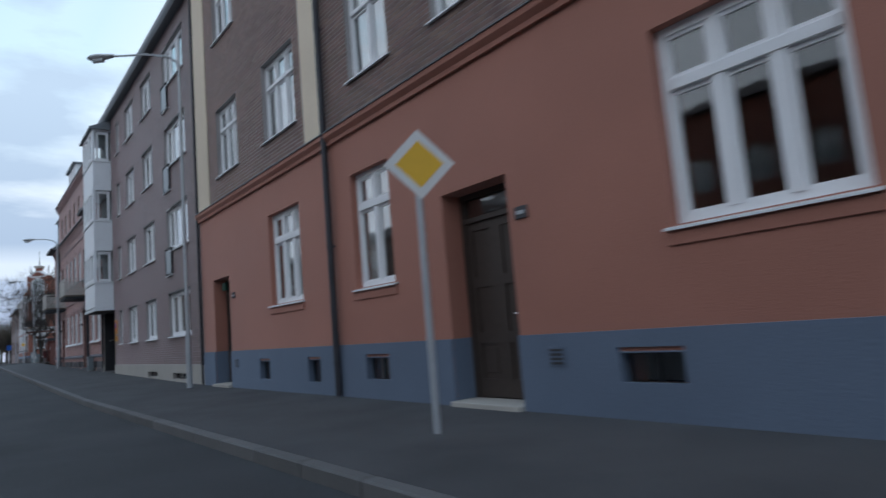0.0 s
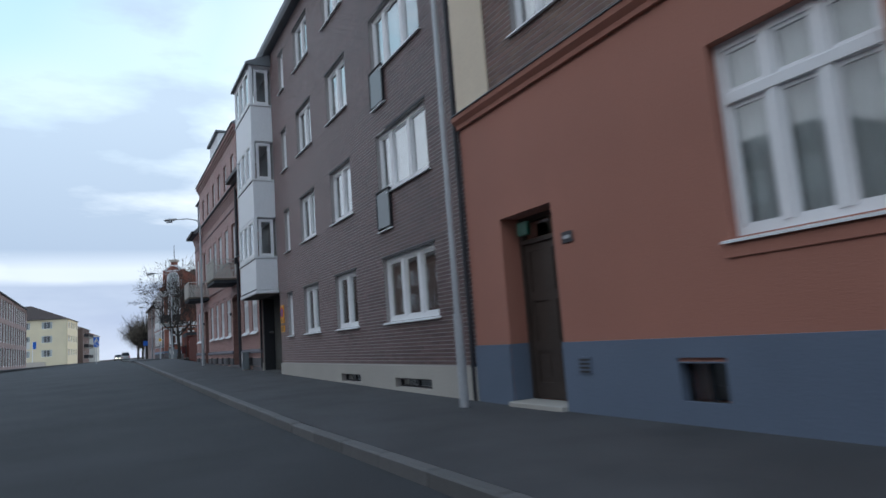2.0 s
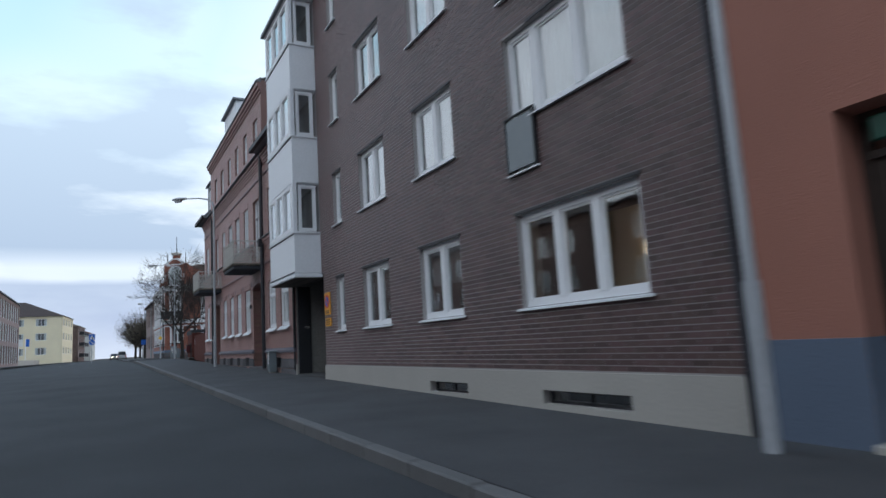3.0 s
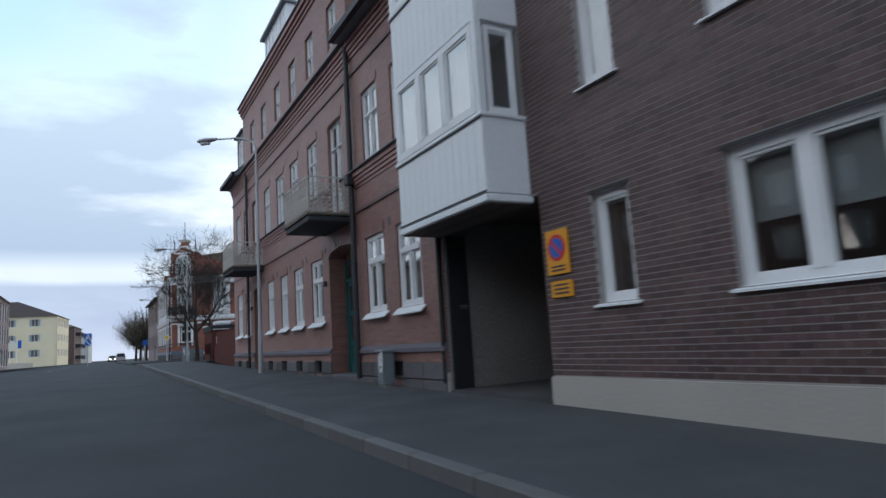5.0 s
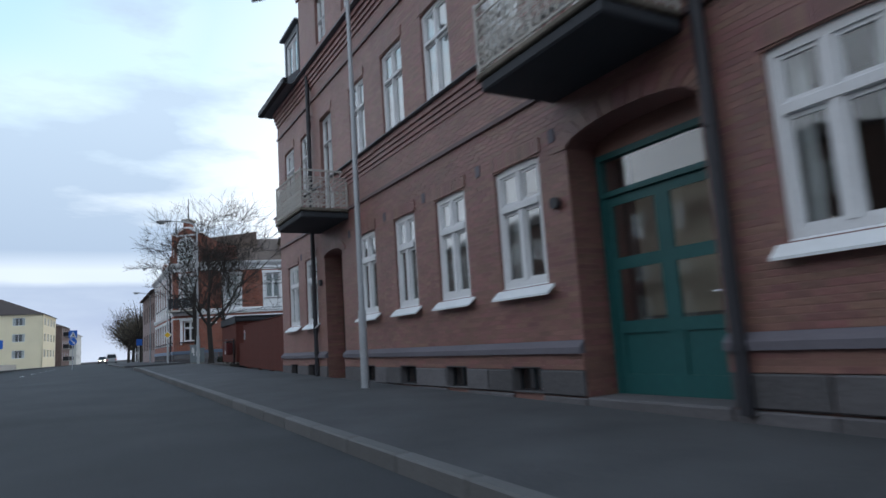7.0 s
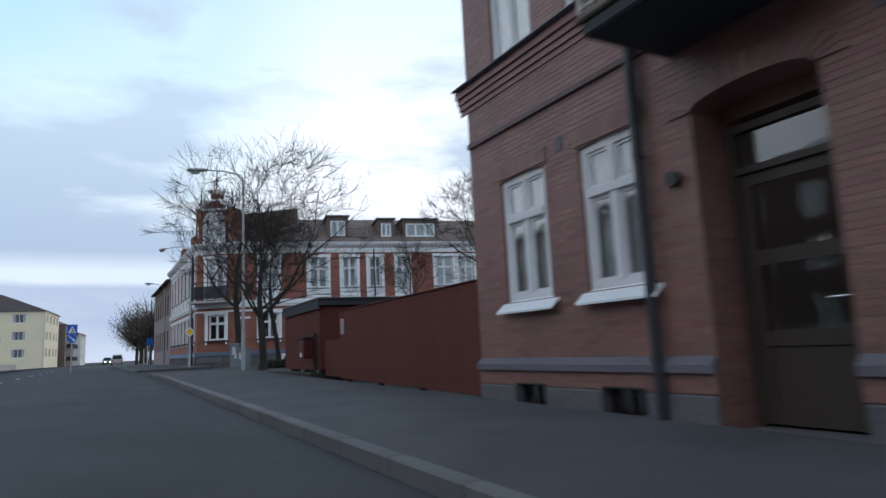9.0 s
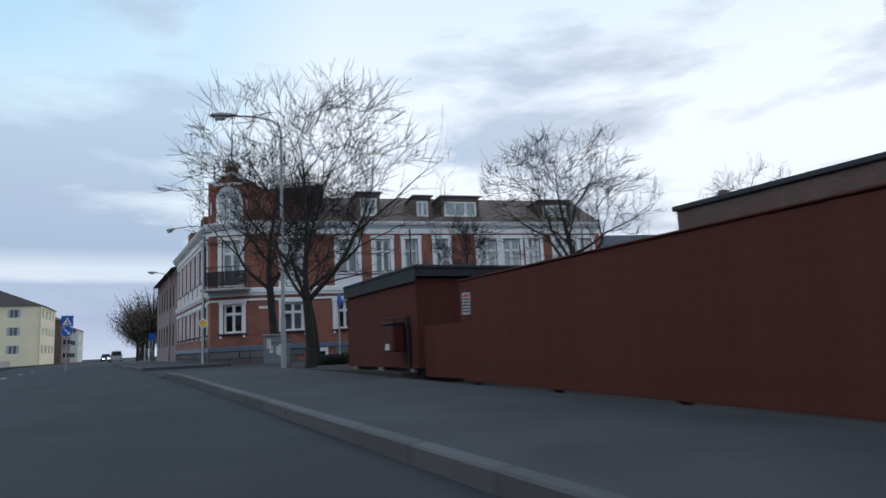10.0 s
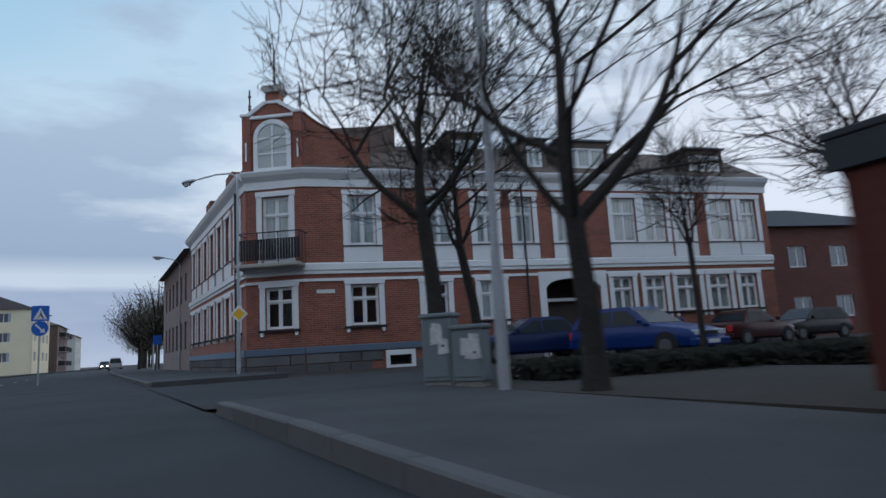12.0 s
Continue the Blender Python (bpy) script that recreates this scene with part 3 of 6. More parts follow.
def pavement(name, x0, x1, y0, y1, mat, label):
    ys = [y for y in YS if y0 < y < y1]
    ys = [y0] + ys + [y1]
    v, f = strip(x0, x1, ys, 0.0)
    n = len(v)
    v2 = [(x, y, z - 0.2) for x, y, z in v]
    f2 = [(2 * k, 2 * k + 2, n + 2 * k + 2, n + 2 * k) for k in range(len(ys) - 1)] + [(0, n, n + 1, 1), (n - 2, n - 1, 2 * n - 1, 2 * n - 2)]
    return solid(name, quick_mesh(name, v + v2, f + f2, mat), mat, pose(0, 0, 0), label, "pavement", kind="structure")


pavement("pavement_1", 2.19, 4.78, -30, 66.0, M_PAVE, "grey asphalt pavement along the house fronts")
pavement("pavement_2", 2.19, 5.73, 76.5, 240, M_PAVE, "asphalt pavement beyond the side street")
pavement("pavement_3", -11.0, -7.74, -30, 240, M_PAVE, "pavement on the far side of the street")
yard = Shape().box(4.85, 57.0, -0.1, 9.0, 66.0, 0.335).box(9.0, 49.3, -0.1, 44, 62.5, 0.24)
solid("yard", yard, M_EARTH, pose(0, 0, 0), "bare earth round the trees and parking yard", "yard", kind="structure")


# ---- house with the orange ground floor ----
def orange_house():
    top = 10.9
    m = face(4.8, 16.70)
    house = thing("apartment_house", pose(4.8, 16.7, -0.35), "apartment house with orange rendered ground floor and brick above", "building")
    width = 26.7
    U = lambda y: 16.70 - y
    low_holes = [(U(12.17), 1.33, U(10.69), 3.14), (U(8.72), 1.33, U(7.60), 3.15), (U(3.12), 1.35, U(1.56), 3.14), (U(-1.6), 1.35, U(-3.1), 3.14),
                 (U(15.80), -0.36, U(14.65), 2.21), (U(6.38), -0.36, U(5.16), 2.31)]
    cellar = [(12.36, 12.91, -0.17, 0.24), (10.09, 10.60, -0.18, 0.25), (7.87, 8.54, -0.10, 0.27), (3.14, 3.83, -0.05, 0.27)]
    holes = low_holes + [(U(b), z0, U(a), z1) for a, b, z0, z1 in cellar]
    mb = m @ pose(0, 0, -0.5)
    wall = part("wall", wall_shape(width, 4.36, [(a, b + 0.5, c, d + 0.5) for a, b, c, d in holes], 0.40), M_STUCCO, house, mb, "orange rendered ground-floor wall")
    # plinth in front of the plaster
    plinth = [h for h in holes if h[1] < 0.47]
    part("plinth", wall_shape(width, 0.93, [(a, b + 0.5, c, d + 0.5) for a, b, c, d in plinth], 0.03), M_PLINTH, house, m @ pose(0, -0.032, -0.46), "blue-grey painted plinth")
    for a, b, c, d in low_holes[4:]:  # painted foot of the door recess
        part("plinth_return", Shape().box(a - 0.0, 0.002, -0.36, a + 0.004, 0.30, 0.47), M_PLINTH, house, m)
        part("plinth_return", Shape().box(c - 0.004, 0.002, -0.36, c, 0.30, 0.47), M_PLINTH, house, m)
    upper = []
    for ya, yb in ((13.68, 15.12), (10.60, 12.16), (7.36, 8.55), (4.90, 6.28), (1.55, 3.10), (-3.1, -1.6)):
        upper += [(U(yb), 4.66, U(ya), 6.30), (U(yb), 8.02, U(ya), 9.62)]
    mu = m @ pose(0, 0, 3.86)
    wall2 = part("wall", wall_shape(width, top - 3.86, [(a, b - 3.86, c, d - 3.86) for a, b, c, d in upper], 0.40), M_MORTAR_DK, house, mu, "taupe brick upper wall")
    pil = [(U(16.70), U(15.78)), (U(10.22), U(9.48)), (U(4.1), U(3.4))]
    lay_bricks(wall2, m, width, 4.06, top, upper + [(a, 4, b, top + 1) for a, b in pil], 0.25, 0.075, M_BRICK_TAN, M_BRICK_TAN_P, (U(13.5), 4.06, U(9), 5.2), "taupe bricks in running bond")
    for a, b in pil:
        part("pilaster", Shape().soft(a + 0.003, -0.035, 4.06, b, 0.0, top, 0.01), M_CREAM, house, m, "cream rendered pilaster")
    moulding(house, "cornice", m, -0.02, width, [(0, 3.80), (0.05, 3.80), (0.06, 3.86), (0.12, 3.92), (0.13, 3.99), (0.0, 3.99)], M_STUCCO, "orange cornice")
    moulding(house, "flashing", m, -0.02, width, [(0.0, 3.993), (0.15, 3.993), (0.15, 4.005), (0.0, 4.05)], M_ROOFSHEET, "dark sheet flashing")
    moulding(house, "eave_board", m, 0, width, [(0, top), (0.45, top + 0.05), (0.5, top + 0.2), (0, top + 0.2)], M_ROOFSHEET)
    part("roof", Shape().prism([(-0.5, top + 0.2), (5.5, top + 3.6), (11.5, top + 0.2)], "x", 0, width), M_ROOFTILE, house, m)
    for (a, b, c, d), cols, cur in zip(low_holes[:4], (3, 2, 3, 3), ("lace", "sides", "none", "lace")):
        window(house, m, a, b, c - a, d - b, cols, 0.70, 0, 0.11, M_WHITE, 0.08, 0.115, "thin", cur)
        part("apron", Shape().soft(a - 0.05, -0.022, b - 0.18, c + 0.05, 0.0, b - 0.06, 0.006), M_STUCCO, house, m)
    for a, b, c, d in upper:
        window(house, m, a, b, c - a, d - b, 3 if c - a > 1.3 else 2, 0.68, 0, 0.10, M_WHITE, 0.06, 0.08, "thin", "lace")
    for a, b, z0, z1 in cellar:
        part("cellar_lining", wall_shape(b - a, z1 - z0, [(0.012, 0.012, b - a - 0.012, z1 - z0 - 0.012)], 0.14), M_PLINTH, house, m @ pose(U(b), -0.028, z0))
        basement_light(house, m, U(b), z0, b - a, z1 - z0)
    for (a, b, c, d), lab in zip(low_holes[4:], ("dark brown street door with a sunk panel", "dark brown street door with a pane")):
        panel_door(house, m, a, -0.30, c - a, d + 0.30, 0.30, M_DOOR_BR, 0.38, False, lab)
        part("door_step", Shape().soft(a, -0.12, -0.36, c, 0.32, -0.29, 0.01), M_CONCRETE, house, m)
    # vents, plates
    for y, z in ((14.25, 0.2), (4.60, 0.24)):
        vent = part("vent", Shape().box(U(y) - 0.10, -0.045, z - 0.10, U(y) + 0.10, -0.03, z + 0.10), M_PLINTH, house, m)
        for k in range(4):
            part("slat", Shape().box(U(y) - 0.085, -0.052, z - 0.085 + 0.045 * k, U(y) + 0.085, -0.044, z - 0.06 + 0.045 * k), M_DARKINK, vent, m)
    for y0, z0 in ((14.38, 1.72), (4.95, 1.82)):
        plate = part("house_plate", Shape().soft(U(y0) - 0.10, -0.02, z0 - 0.07, U(y0) + 0.10, 0, z0 + 0.07, 0.006), M_DARKINK, house, m, "dark enamel plate")
        part("bar", Shape().box(U(y0) - 0.06, -0.024, z0 - 0.02, U(y0) + 0.06, -0.019, z0 + 0.02), M_ZINC, plate, m)
    part("door_lamp", Shape().soft(U(15.5) - 0.12, 0.14, 1.93, U(15.5) + 0.12, 0.2, 2.12, 0.01), M_GREENLIT, house, m, "small green sign box over the door")
    downpipe(house, m, U(9.36), -0.33, top, 0.055)
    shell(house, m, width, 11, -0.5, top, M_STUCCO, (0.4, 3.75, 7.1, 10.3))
    return house


# ---- brown brick house with the white bay ----
def brown_house():
    m = face(4.8, 31.22)
    U = lambda y: 31.22 - y
    width, top = U(16.70), 10.35
    house = thing("apartment_house", pose(4.8, 31.22, -0.2), "four-storey dark brown brick apartment house with a white bay", "building")
    cols = [(17.82, 20.08, 3), (21.64, 23.08, 2), (24.44, 25.84, 2), (27.04, 27.60, 1)]
    wins = []
    for k in range(4):
        z0 = 0.99 + 2.53 * k
        for ya, yb, n in cols:
            if n == 3 and k:
                wins += [(U(yb), z0 - 0.70, U(19.50), z0 + 1.25, "french"), (U(19.50) + 0.0, z0, U(ya), z0 + 1.25, 2)]
            else:
                wins.append((U(yb), z0, U(ya), z0 + 1.25, n))
    gate = (0.05, -0.6, U(28.56), 2.47)
    cellar = [(U(22.87), -0.22, U(21.60), -0.05), (U(19.74), -0.24, U(18.2), -0.07)]
    rects = [w[:4] for w in wins]
    mb = m @ pose(0, 0, -0.6)
    holes = rects + [gate] + cellar
    wall = part("wall", wall_shape(width, top + 0.6, [(a, b + 0.6, c, d + 0.6) for a, b, c, d in holes], 0.38), M_MORTAR_DK, house, mb, "dark brown brick wall")
    lay_bricks(wall, m, width, 0.18, top - 0.02, rects + [gate, (0, 2.4, U(28.7), 10.1)], 0.24, 0.066, M_BRICK_BROWN, M_BRICK_BROWN_P, (U(23.9), 0.17, U(19.3), 1.3), "dark brown bricks with pale joints", 0.010)
    plinth = [gate] + cellar
    part("plinth", wall_shape(width, 0.72, [(a, b + 0.56, c, d + 0.56) for a, b, c, d in plinth], 0.04), M_CONCRETE, house, m @ pose(0, -0.042, -0.56), "pale concrete plinth")
    for a, b, c, d in cellar:
        basement_light(house, m, a, b, c - a, d - b)
    rnd = random.Random(3)
    for w in wins:
        a, b, c, d, n = w
        if n == "french":
            win = window(house, m, a, b, c - a, d - b, 1, 0.42, 0, 0.08, M_WHITE, 0.07, 0.06, "thin", "lace")
            rail = part("railing", Shape().box(a - 0.03, -0.05, b + 0.02, c + 0.03, -0.035, b + 0.72), M_GUARD, win, m, "frosted glass guard rail")
            part("rail_bar", Shape().tube([(a - 0.05, -0.05, b + 0.76), (c + 0.05, -0.05, b + 0.76)], 0.02, 8).box(a - 0.04, -0.06, b, a - 0.01, 0.0, b + 0.76).box(c + 0.01, -0.06, b, c + 0.04, 0.0, b + 0.76), M_BLACKMETAL, win, m)
        else:
            window(house, m, a, b, c - a, d - b, n, 0, 0, 0.08, M_WHITE, 0.085, 0.15, "thin", rnd.choice(["lace", "sides", "lace"]) if b > 2 else ("none" if n != 2 else "blind"), 0.03)
            part("lintel", Shape().box(a - 0.03, -0.016, d, c + 0.03, 0.0, d + 0.035), M_BLACKMETAL, house, m)
    # lit room behind the large ground-floor window
    part("room_lamp", Shape().soft(U(18.45), 0.9, 1.72, U(18.2), 1.0, 1.98, 0.01), M_WARM, house, m, "lit lamp seen through the window")
    part("room_lamp", Shape().soft(U(19.0), 1.2, 1.55, U(18.85), 1.3, 1.75, 0.01), M_WARM, house, m, "lit lamp seen through the window")
    part("cabinet_back", Shape().box(U(20.0), 1.45, 0.6, U(17.9), 1.5, 2.3), M_CREAM, house, m, "pale back wall of the lit room")
    moulding(house, "eave_board", m, 0, width, [(0, top), (0.22, top), (0.28, top + 0.10), (0.28, top + 0.22), (0, top + 0.25)], M_ROOFSHEET, "dark sheet-metal eaves")
    part("roof", Shape().prism([(-0.28, top + 0.25), (5.0, top + 2.2), (10.3, top + 0.25)], "x", 0, width), M_ROOFSHEET, house, m)
    downpipe(house, m, U(16.77), -0.34, top, 0.035, M_PIPE, 0.05)
    shell(house, m, width, 10, 2.75, top, M_MORTAR_DK, (3.2, 5.7, 8.2))
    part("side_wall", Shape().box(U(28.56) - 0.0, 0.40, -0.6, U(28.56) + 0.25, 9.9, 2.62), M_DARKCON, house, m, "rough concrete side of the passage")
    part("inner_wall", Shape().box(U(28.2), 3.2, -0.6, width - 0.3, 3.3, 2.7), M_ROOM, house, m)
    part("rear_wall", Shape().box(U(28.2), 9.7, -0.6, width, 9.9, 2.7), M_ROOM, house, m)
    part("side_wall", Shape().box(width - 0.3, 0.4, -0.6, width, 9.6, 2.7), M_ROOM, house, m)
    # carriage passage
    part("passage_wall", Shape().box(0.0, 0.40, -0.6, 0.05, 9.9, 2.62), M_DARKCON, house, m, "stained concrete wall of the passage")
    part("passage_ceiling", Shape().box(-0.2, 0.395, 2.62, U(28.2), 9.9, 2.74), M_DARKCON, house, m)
    for k in range(40):
        part("ceiling_board", shared("ceiling_board", lambda: Shape().box(0, 0, -0.02, U(28.56) - 0.05, 0.085, 0.0).mesh("ceiling_board", M_SOFFIT)), M_SOFFIT, house, m @ pose(0.05, 0.40 + 0.1 * k, 2.617))
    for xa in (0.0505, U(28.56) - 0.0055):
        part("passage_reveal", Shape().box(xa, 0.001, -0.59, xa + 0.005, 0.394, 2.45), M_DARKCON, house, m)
    for k in range(4):
        part("ceiling_board", shared("ceiling_board", None), M_DOOR_BR, house, m @ pose(0.05, 0.005 + 0.098 * k, 2.466))
    # dark sheet closing the open rear, in place of the passage's gloom
    part("passage_gate", Shape().box(0.05, 8.6, -0.5, U(28.56), 8.7, 2.6), M_DOOR_BR, house, m, "dark sheet added across the open rear of the passage")
    part("passage_floor", Shape().box(0.05, -0.02, -0.5, U(28.56), 9.0, -0.10), M_PAVE, house, m)
    leaf = part("gate_leaf", Shape().soft(0.056, 0.03, -0.22, 0.10, 0.40, 2.36, 0.01).box(0.099, 0.08, 0.10, 0.106, 0.36, 0.18).box(0.099, 0.08, 1.9, 0.106, 0.36, 1.98), M_BLACKMETAL, house, m, "black steel gate leaf folded against the passage wall")
    part("lock_plate", Shape().soft(0.1005, 0.20, 1.16, 0.112, 0.36, 1.23, 0.004), M_CHROME, leaf, m, "bright lock plate")
    # signs beside the passage
    sign = part("parking_sign", Shape().soft(U(28.46), -0.035, 1.39, U(28.04), -0.012, 1.94, 0.006), M_PARKSIGN, house, m, "yellow plate with a no-parking disc")
    cx, cz = U(28.25), 1.715
    part("disc", Shape().disc(cx, cz, 0.165, -0.041, -0.034), M_REDSIGN, sign, m)
    part("disc_field", Shape().disc(cx, cz, 0.122, -0.045, -0.0405), M_BLUESIGN, sign, m)
    part("slash", Shape().prism([(cx - 0.103, cz + 0.075), (cx - 0.075, cz + 0.103), (cx + 0.103, cz - 0.075), (cx + 0.075, cz - 0.103)], "y", -0.049, -0.0445), M_REDSIGN, sign, m)
    for k in range(2):
        part("text_bar", Shape().box(cx - 0.13, -0.039, 1.43 + 0.045 * k, cx + 0.13, -0.0345, 1.452 + 0.045 * k), M_DARKINK, sign, m)
    low = part("parking_subsign", Shape().soft(U(28.42), -0.035, 1.11, U(28.02), -0.012, 1.31, 0.006), M_PARKSIGN, house, m, "small yellow plate with lines of print")
    for k in range(3):
        part("text_bar", Shape().box(U(28.36), -0.039, 1.15 + 0.05 * k, U(28.08), -0.0345, 1.172 + 0.05 * k), M_DARKINK, low, m)
    # bay
    front, z0, z1 = -0.69, 2.37, 9.92
    ub0, ub1 = U(31.26), U(28.70)
    body = Shape()
    for a, b in ((z0 + 0.1, 3.53), (4.80, 6.06), (7.33, 8.59), (9.86, z1)):
        body.box(ub0 + 0.06, front + 0.06, a, ub1 - 0.06, 0.0, b)
    bay = part("bay", body, M_PANEL, house, m, "white timber-clad bay on four floors")
    part("bay_floor", Shape().soft(ub0 - 0.02, front - 0.02, z0, ub1 + 0.02, 0.02, z0 + 0.10, 0.015), M_PANEL, bay, m)
    part("drip_strip", Shape().box(ub0 - 0.008, front - 0.018, z0 + 0.125, ub1 + 0.008, front - 0.001, z0 + 0.145), M_BLACKMETAL, bay, m)
    for k in range(11):
        part("soffit_board", Shape().box(ub0 + 0.02, front + 0.03 + 0.06 * k, z0 - 0.018, ub1 - 0.02, front + 0.08 + 0.06 * k, z0 - 0.001), M_SOFFIT, bay, m)
    rows = [3.56 + 2.53 * k for k in range(3)]
    board = Shape().soft(0, 0, 0, 0.19, 0.035, 1.0, 0.008).mesh("board", M_PANEL)
    levels = [(z0 + 0.12, rows[0] - 0.06), (rows[0] + 1.26, rows[1] - 0.06), (rows[1] + 1.26, rows[2] - 0.06), (rows[2] + 1.26, z1 - 0.02)]
    for a, b in levels:
        n = 13
        for k in range(n):
            part("board", board, M_PANEL, bay, m @ pose(ub0 + 0.005 + (ub1 - ub0 - 0.2) * k / (n - 1), front, a) @ Matrix.Diagonal((1, 1, b - a, 1)))
        part("side_board", Shape().soft(ub1 - 0.045, front + 0.03, a, ub1 - 0.005, 0.0, b, 0.008), M_PANEL, bay, m)
        part("side_board", Shape().soft(ub0 + 0.005, front + 0.03, a, ub0 + 0.045, 0.0, b, 0.008), M_PANEL, bay, m)
        part("drip_strip", Shape().box(ub0 - 0.008, front - 0.016, b - 0.036, ub1 + 0.008, front - 0.001, b - 0.016), M_BLACKMETAL, bay, m)
        part("band", Shape().soft(ub0 - 0.03, front - 0.03, b - 0.012, ub1 + 0.03, 0.02, b + 0.045, 0.01), M_SILL, bay, m)
    side_m = m @ pose(ub1 - 0.02, front, 0, 0, 0, 90)
    for z in rows:
        window(house, m @ pose(0, front - 0.02, 0), ub0 + 0.10, z, ub1 - ub0 - 0.2, 1.22, 3, 0, 0, 0.0, M_WHITE, 0.09, 0.16, "none", "lace", 0.03)
        window(house, side_m, 0.14, z, 0.46, 1.20, 1, 0, 0, 0.0, M_WHITE, 0.06, 0.06, "none", "none", 0.03)
        for uu in (ub0, ub1 - 0.10):
            part("corner_post", Shape().soft(uu, front - 0.01, z - 0.03, uu + 0.10, front + 0.10, z + 1.28, 0.01), M_PANEL, bay, m)
    part("bay_roof", Shape().prism([(front - 0.12, z1), (front - 0.12, z1 + 0.08), (0.0, z1 + 0.42), (0.0, z1)], "x", ub0 - 0.12, ub1 + 0.12), M_ROOFSHEET, bay, m, "grey sheet-metal bay roof")
    return house


# ---- red brick house with balconies ----
def red_house():
    m = face(4.8, 49.10)
    U = lambda y: 49.10 - y
    width, wing, mid = U(31.24), 7.45, 10.30
    house = thing("apartment_house", pose(4.8, 49.1, 0.1), "old red brick apartment house with balconies and arched doorways", "building")
    ground = [(31.98, 32.95), (33.56, 34.52), (37.46, 38.42), (39.20, 40.08), (40.82, 41.62), (42.48, 43.32), (46.00, 46.90), (47.50, 48.40)]
    first = [(31.98, 32.90), (33.58, 34.42), (37.60, 38.45), (39.34, 40.20), (40.96, 41.84), (42.70, 43.50), (46.08, 46.95), (47.56, 48.43)]
    tall = [(35.72, 36.70), (44.62, 45.42)]
    third = [(35.75, 36.45), (37.60, 38.30), (39.35, 40.05), (41.10, 41.80), (42.95, 43.70), (44.75, 45.45)]
    doors = [(35.16, 36.95, 2.98), (44.28, 45.42, 2.88)]
    c0, c1 = U(46.75), U(35.10)
    lows = [(U(b), 1.33, U(a), 2.90) for a, b in ground]
    firsts = [(U(b), 4.50, U(a), 6.05) for a, b in first]
    talls = [(U(b), 3.80, U(a), 6.05) for a, b in tall]
    thirds = [(U(b), 7.90, U(a), 9.08) for a, b in third]
    gates = [(U(b), -0.6, U(a), z) for a, b, z in doors]
    cellar = [(U(y) - 0.30, 0.05, U(y) + 0.30, 0.36) for y in (33.2, 38.0, 39.7, 41.3, 43.0, 46.5, 48.0)]
    holes = lows + firsts + talls + gates + cellar
    wall = part("wall", wall_shape(width, wing + 0.6, [(a, b + 0.6, c, d + 0.6) for a, b, c, d in holes], 0.42), M_MORTAR_RED, house, m @ pose(0, 0, -0.6), "red brick street wall")
    upper = part("wall", wall_shape(c1 - c0, mid - wing, [(a - c0, b - wing, c - c0, d - wing) for a, b, c, d in thirds], 0.42), M_MORTAR_RED, house, m @ pose(c0, 0, wing), "red brick wall of the raised middle part")
    lay_bricks(wall, m, width, 0.66, 4.06, lows + talls + gates, 0.23, 0.060, M_BRICK_RED, M_BRICK_RED_P, (U(35.1), 0.66, U(31.5), 1.6), "red bricks in running bond", 0.010)
    lay_bricks(wall, m, width, 4.50, wing, firsts + talls, 0.23, 0.060, M_BRICK_RED, M_BRICK_RED_P, None, "red bricks in running bond", 0.010)
    lay_bricks(upper, m @ pose(c0, 0, 0), c1 - c0, 7.86, mid - 0.25, [(a - c0, b, c - c0, d) for a, b, c, d in thirds], 0.23, 0.060, M_BRICK_RED, M_BRICK_RED_P, None, "red bricks in running bond", 0.010)
    # granite plinth, block by block, and the ledge over it
    edges = sorted(set([0.0, width] + [e for h in gates + cellar for e in (h[0], h[2])]))
    for a, b in zip(edges, edges[1:]):
        if any(h[0] - 0.01 < (a + b) / 2 < h[2] + 0.01 for h in gates):
            continue
        over = any(h[0] < (a + b) / 2 < h[2] for h in cellar)
        n = max(1, round((b - a) / 0.7))
        for k in range(n):
            x0, x1 = a + (b - a) * k / n + 0.008, a + (b - a) * (k + 1) / n - 0.008
            for z0, z1 in ([] if over else [(-0.30, 0.03), (0.045, 0.325)]):
                part("stone", Shape().soft(x0, -0.05, z0, x1, 0.0, z1, 0.015), M_STONE, wall, m)
    for a, b in zip(edges, edges[1:]):
        if any(h[0] - 0.01 < (a + b) / 2 < h[2] + 0.01 for h in gates):
            continue
        over = any(h[0] < (a + b) / 2 < h[2] for h in cellar)
        lay_bricks(wall, m @ pose(a, -0.035, 0), b - a, 0.365 if over else 0.335, 0.505, [], 0.23, 0.057, M_BRICK_RED, M_BRICK_RED_P, None, "red bricks under the ledge", 0.010)
        part("band_backing", Shape().box(a, -0.035, 0.362 if over else 0.332, b, 0.0, 0.508), M_MORTAR_RED, wall, m)
    spans, at = [], 0.0
    for g in sorted(gates):
        spans.append((at, g[0]))
        at = g[2]
    spans.append((at, width))
    for a, b in spans:
        moulding(house, "plinth_ledge", m, a, b, [(0, 0.51), (0.08, 0.51), (0.08, 0.58), (0.0, 0.655)], M_LEDGE, "dark stone ledge")
    # string courses and cornices
    moulding(house, "string_course", m, 0, width, [(0, 3.52), (0.045, 3.53), (0.045, 3.59), (0.0, 3.60)], M_BRICK_BROWN, "dark brick string course")
    fs = [(-0.16, U(45.44)), (U(44.60), U(36.72)), (U(35.70), width)]
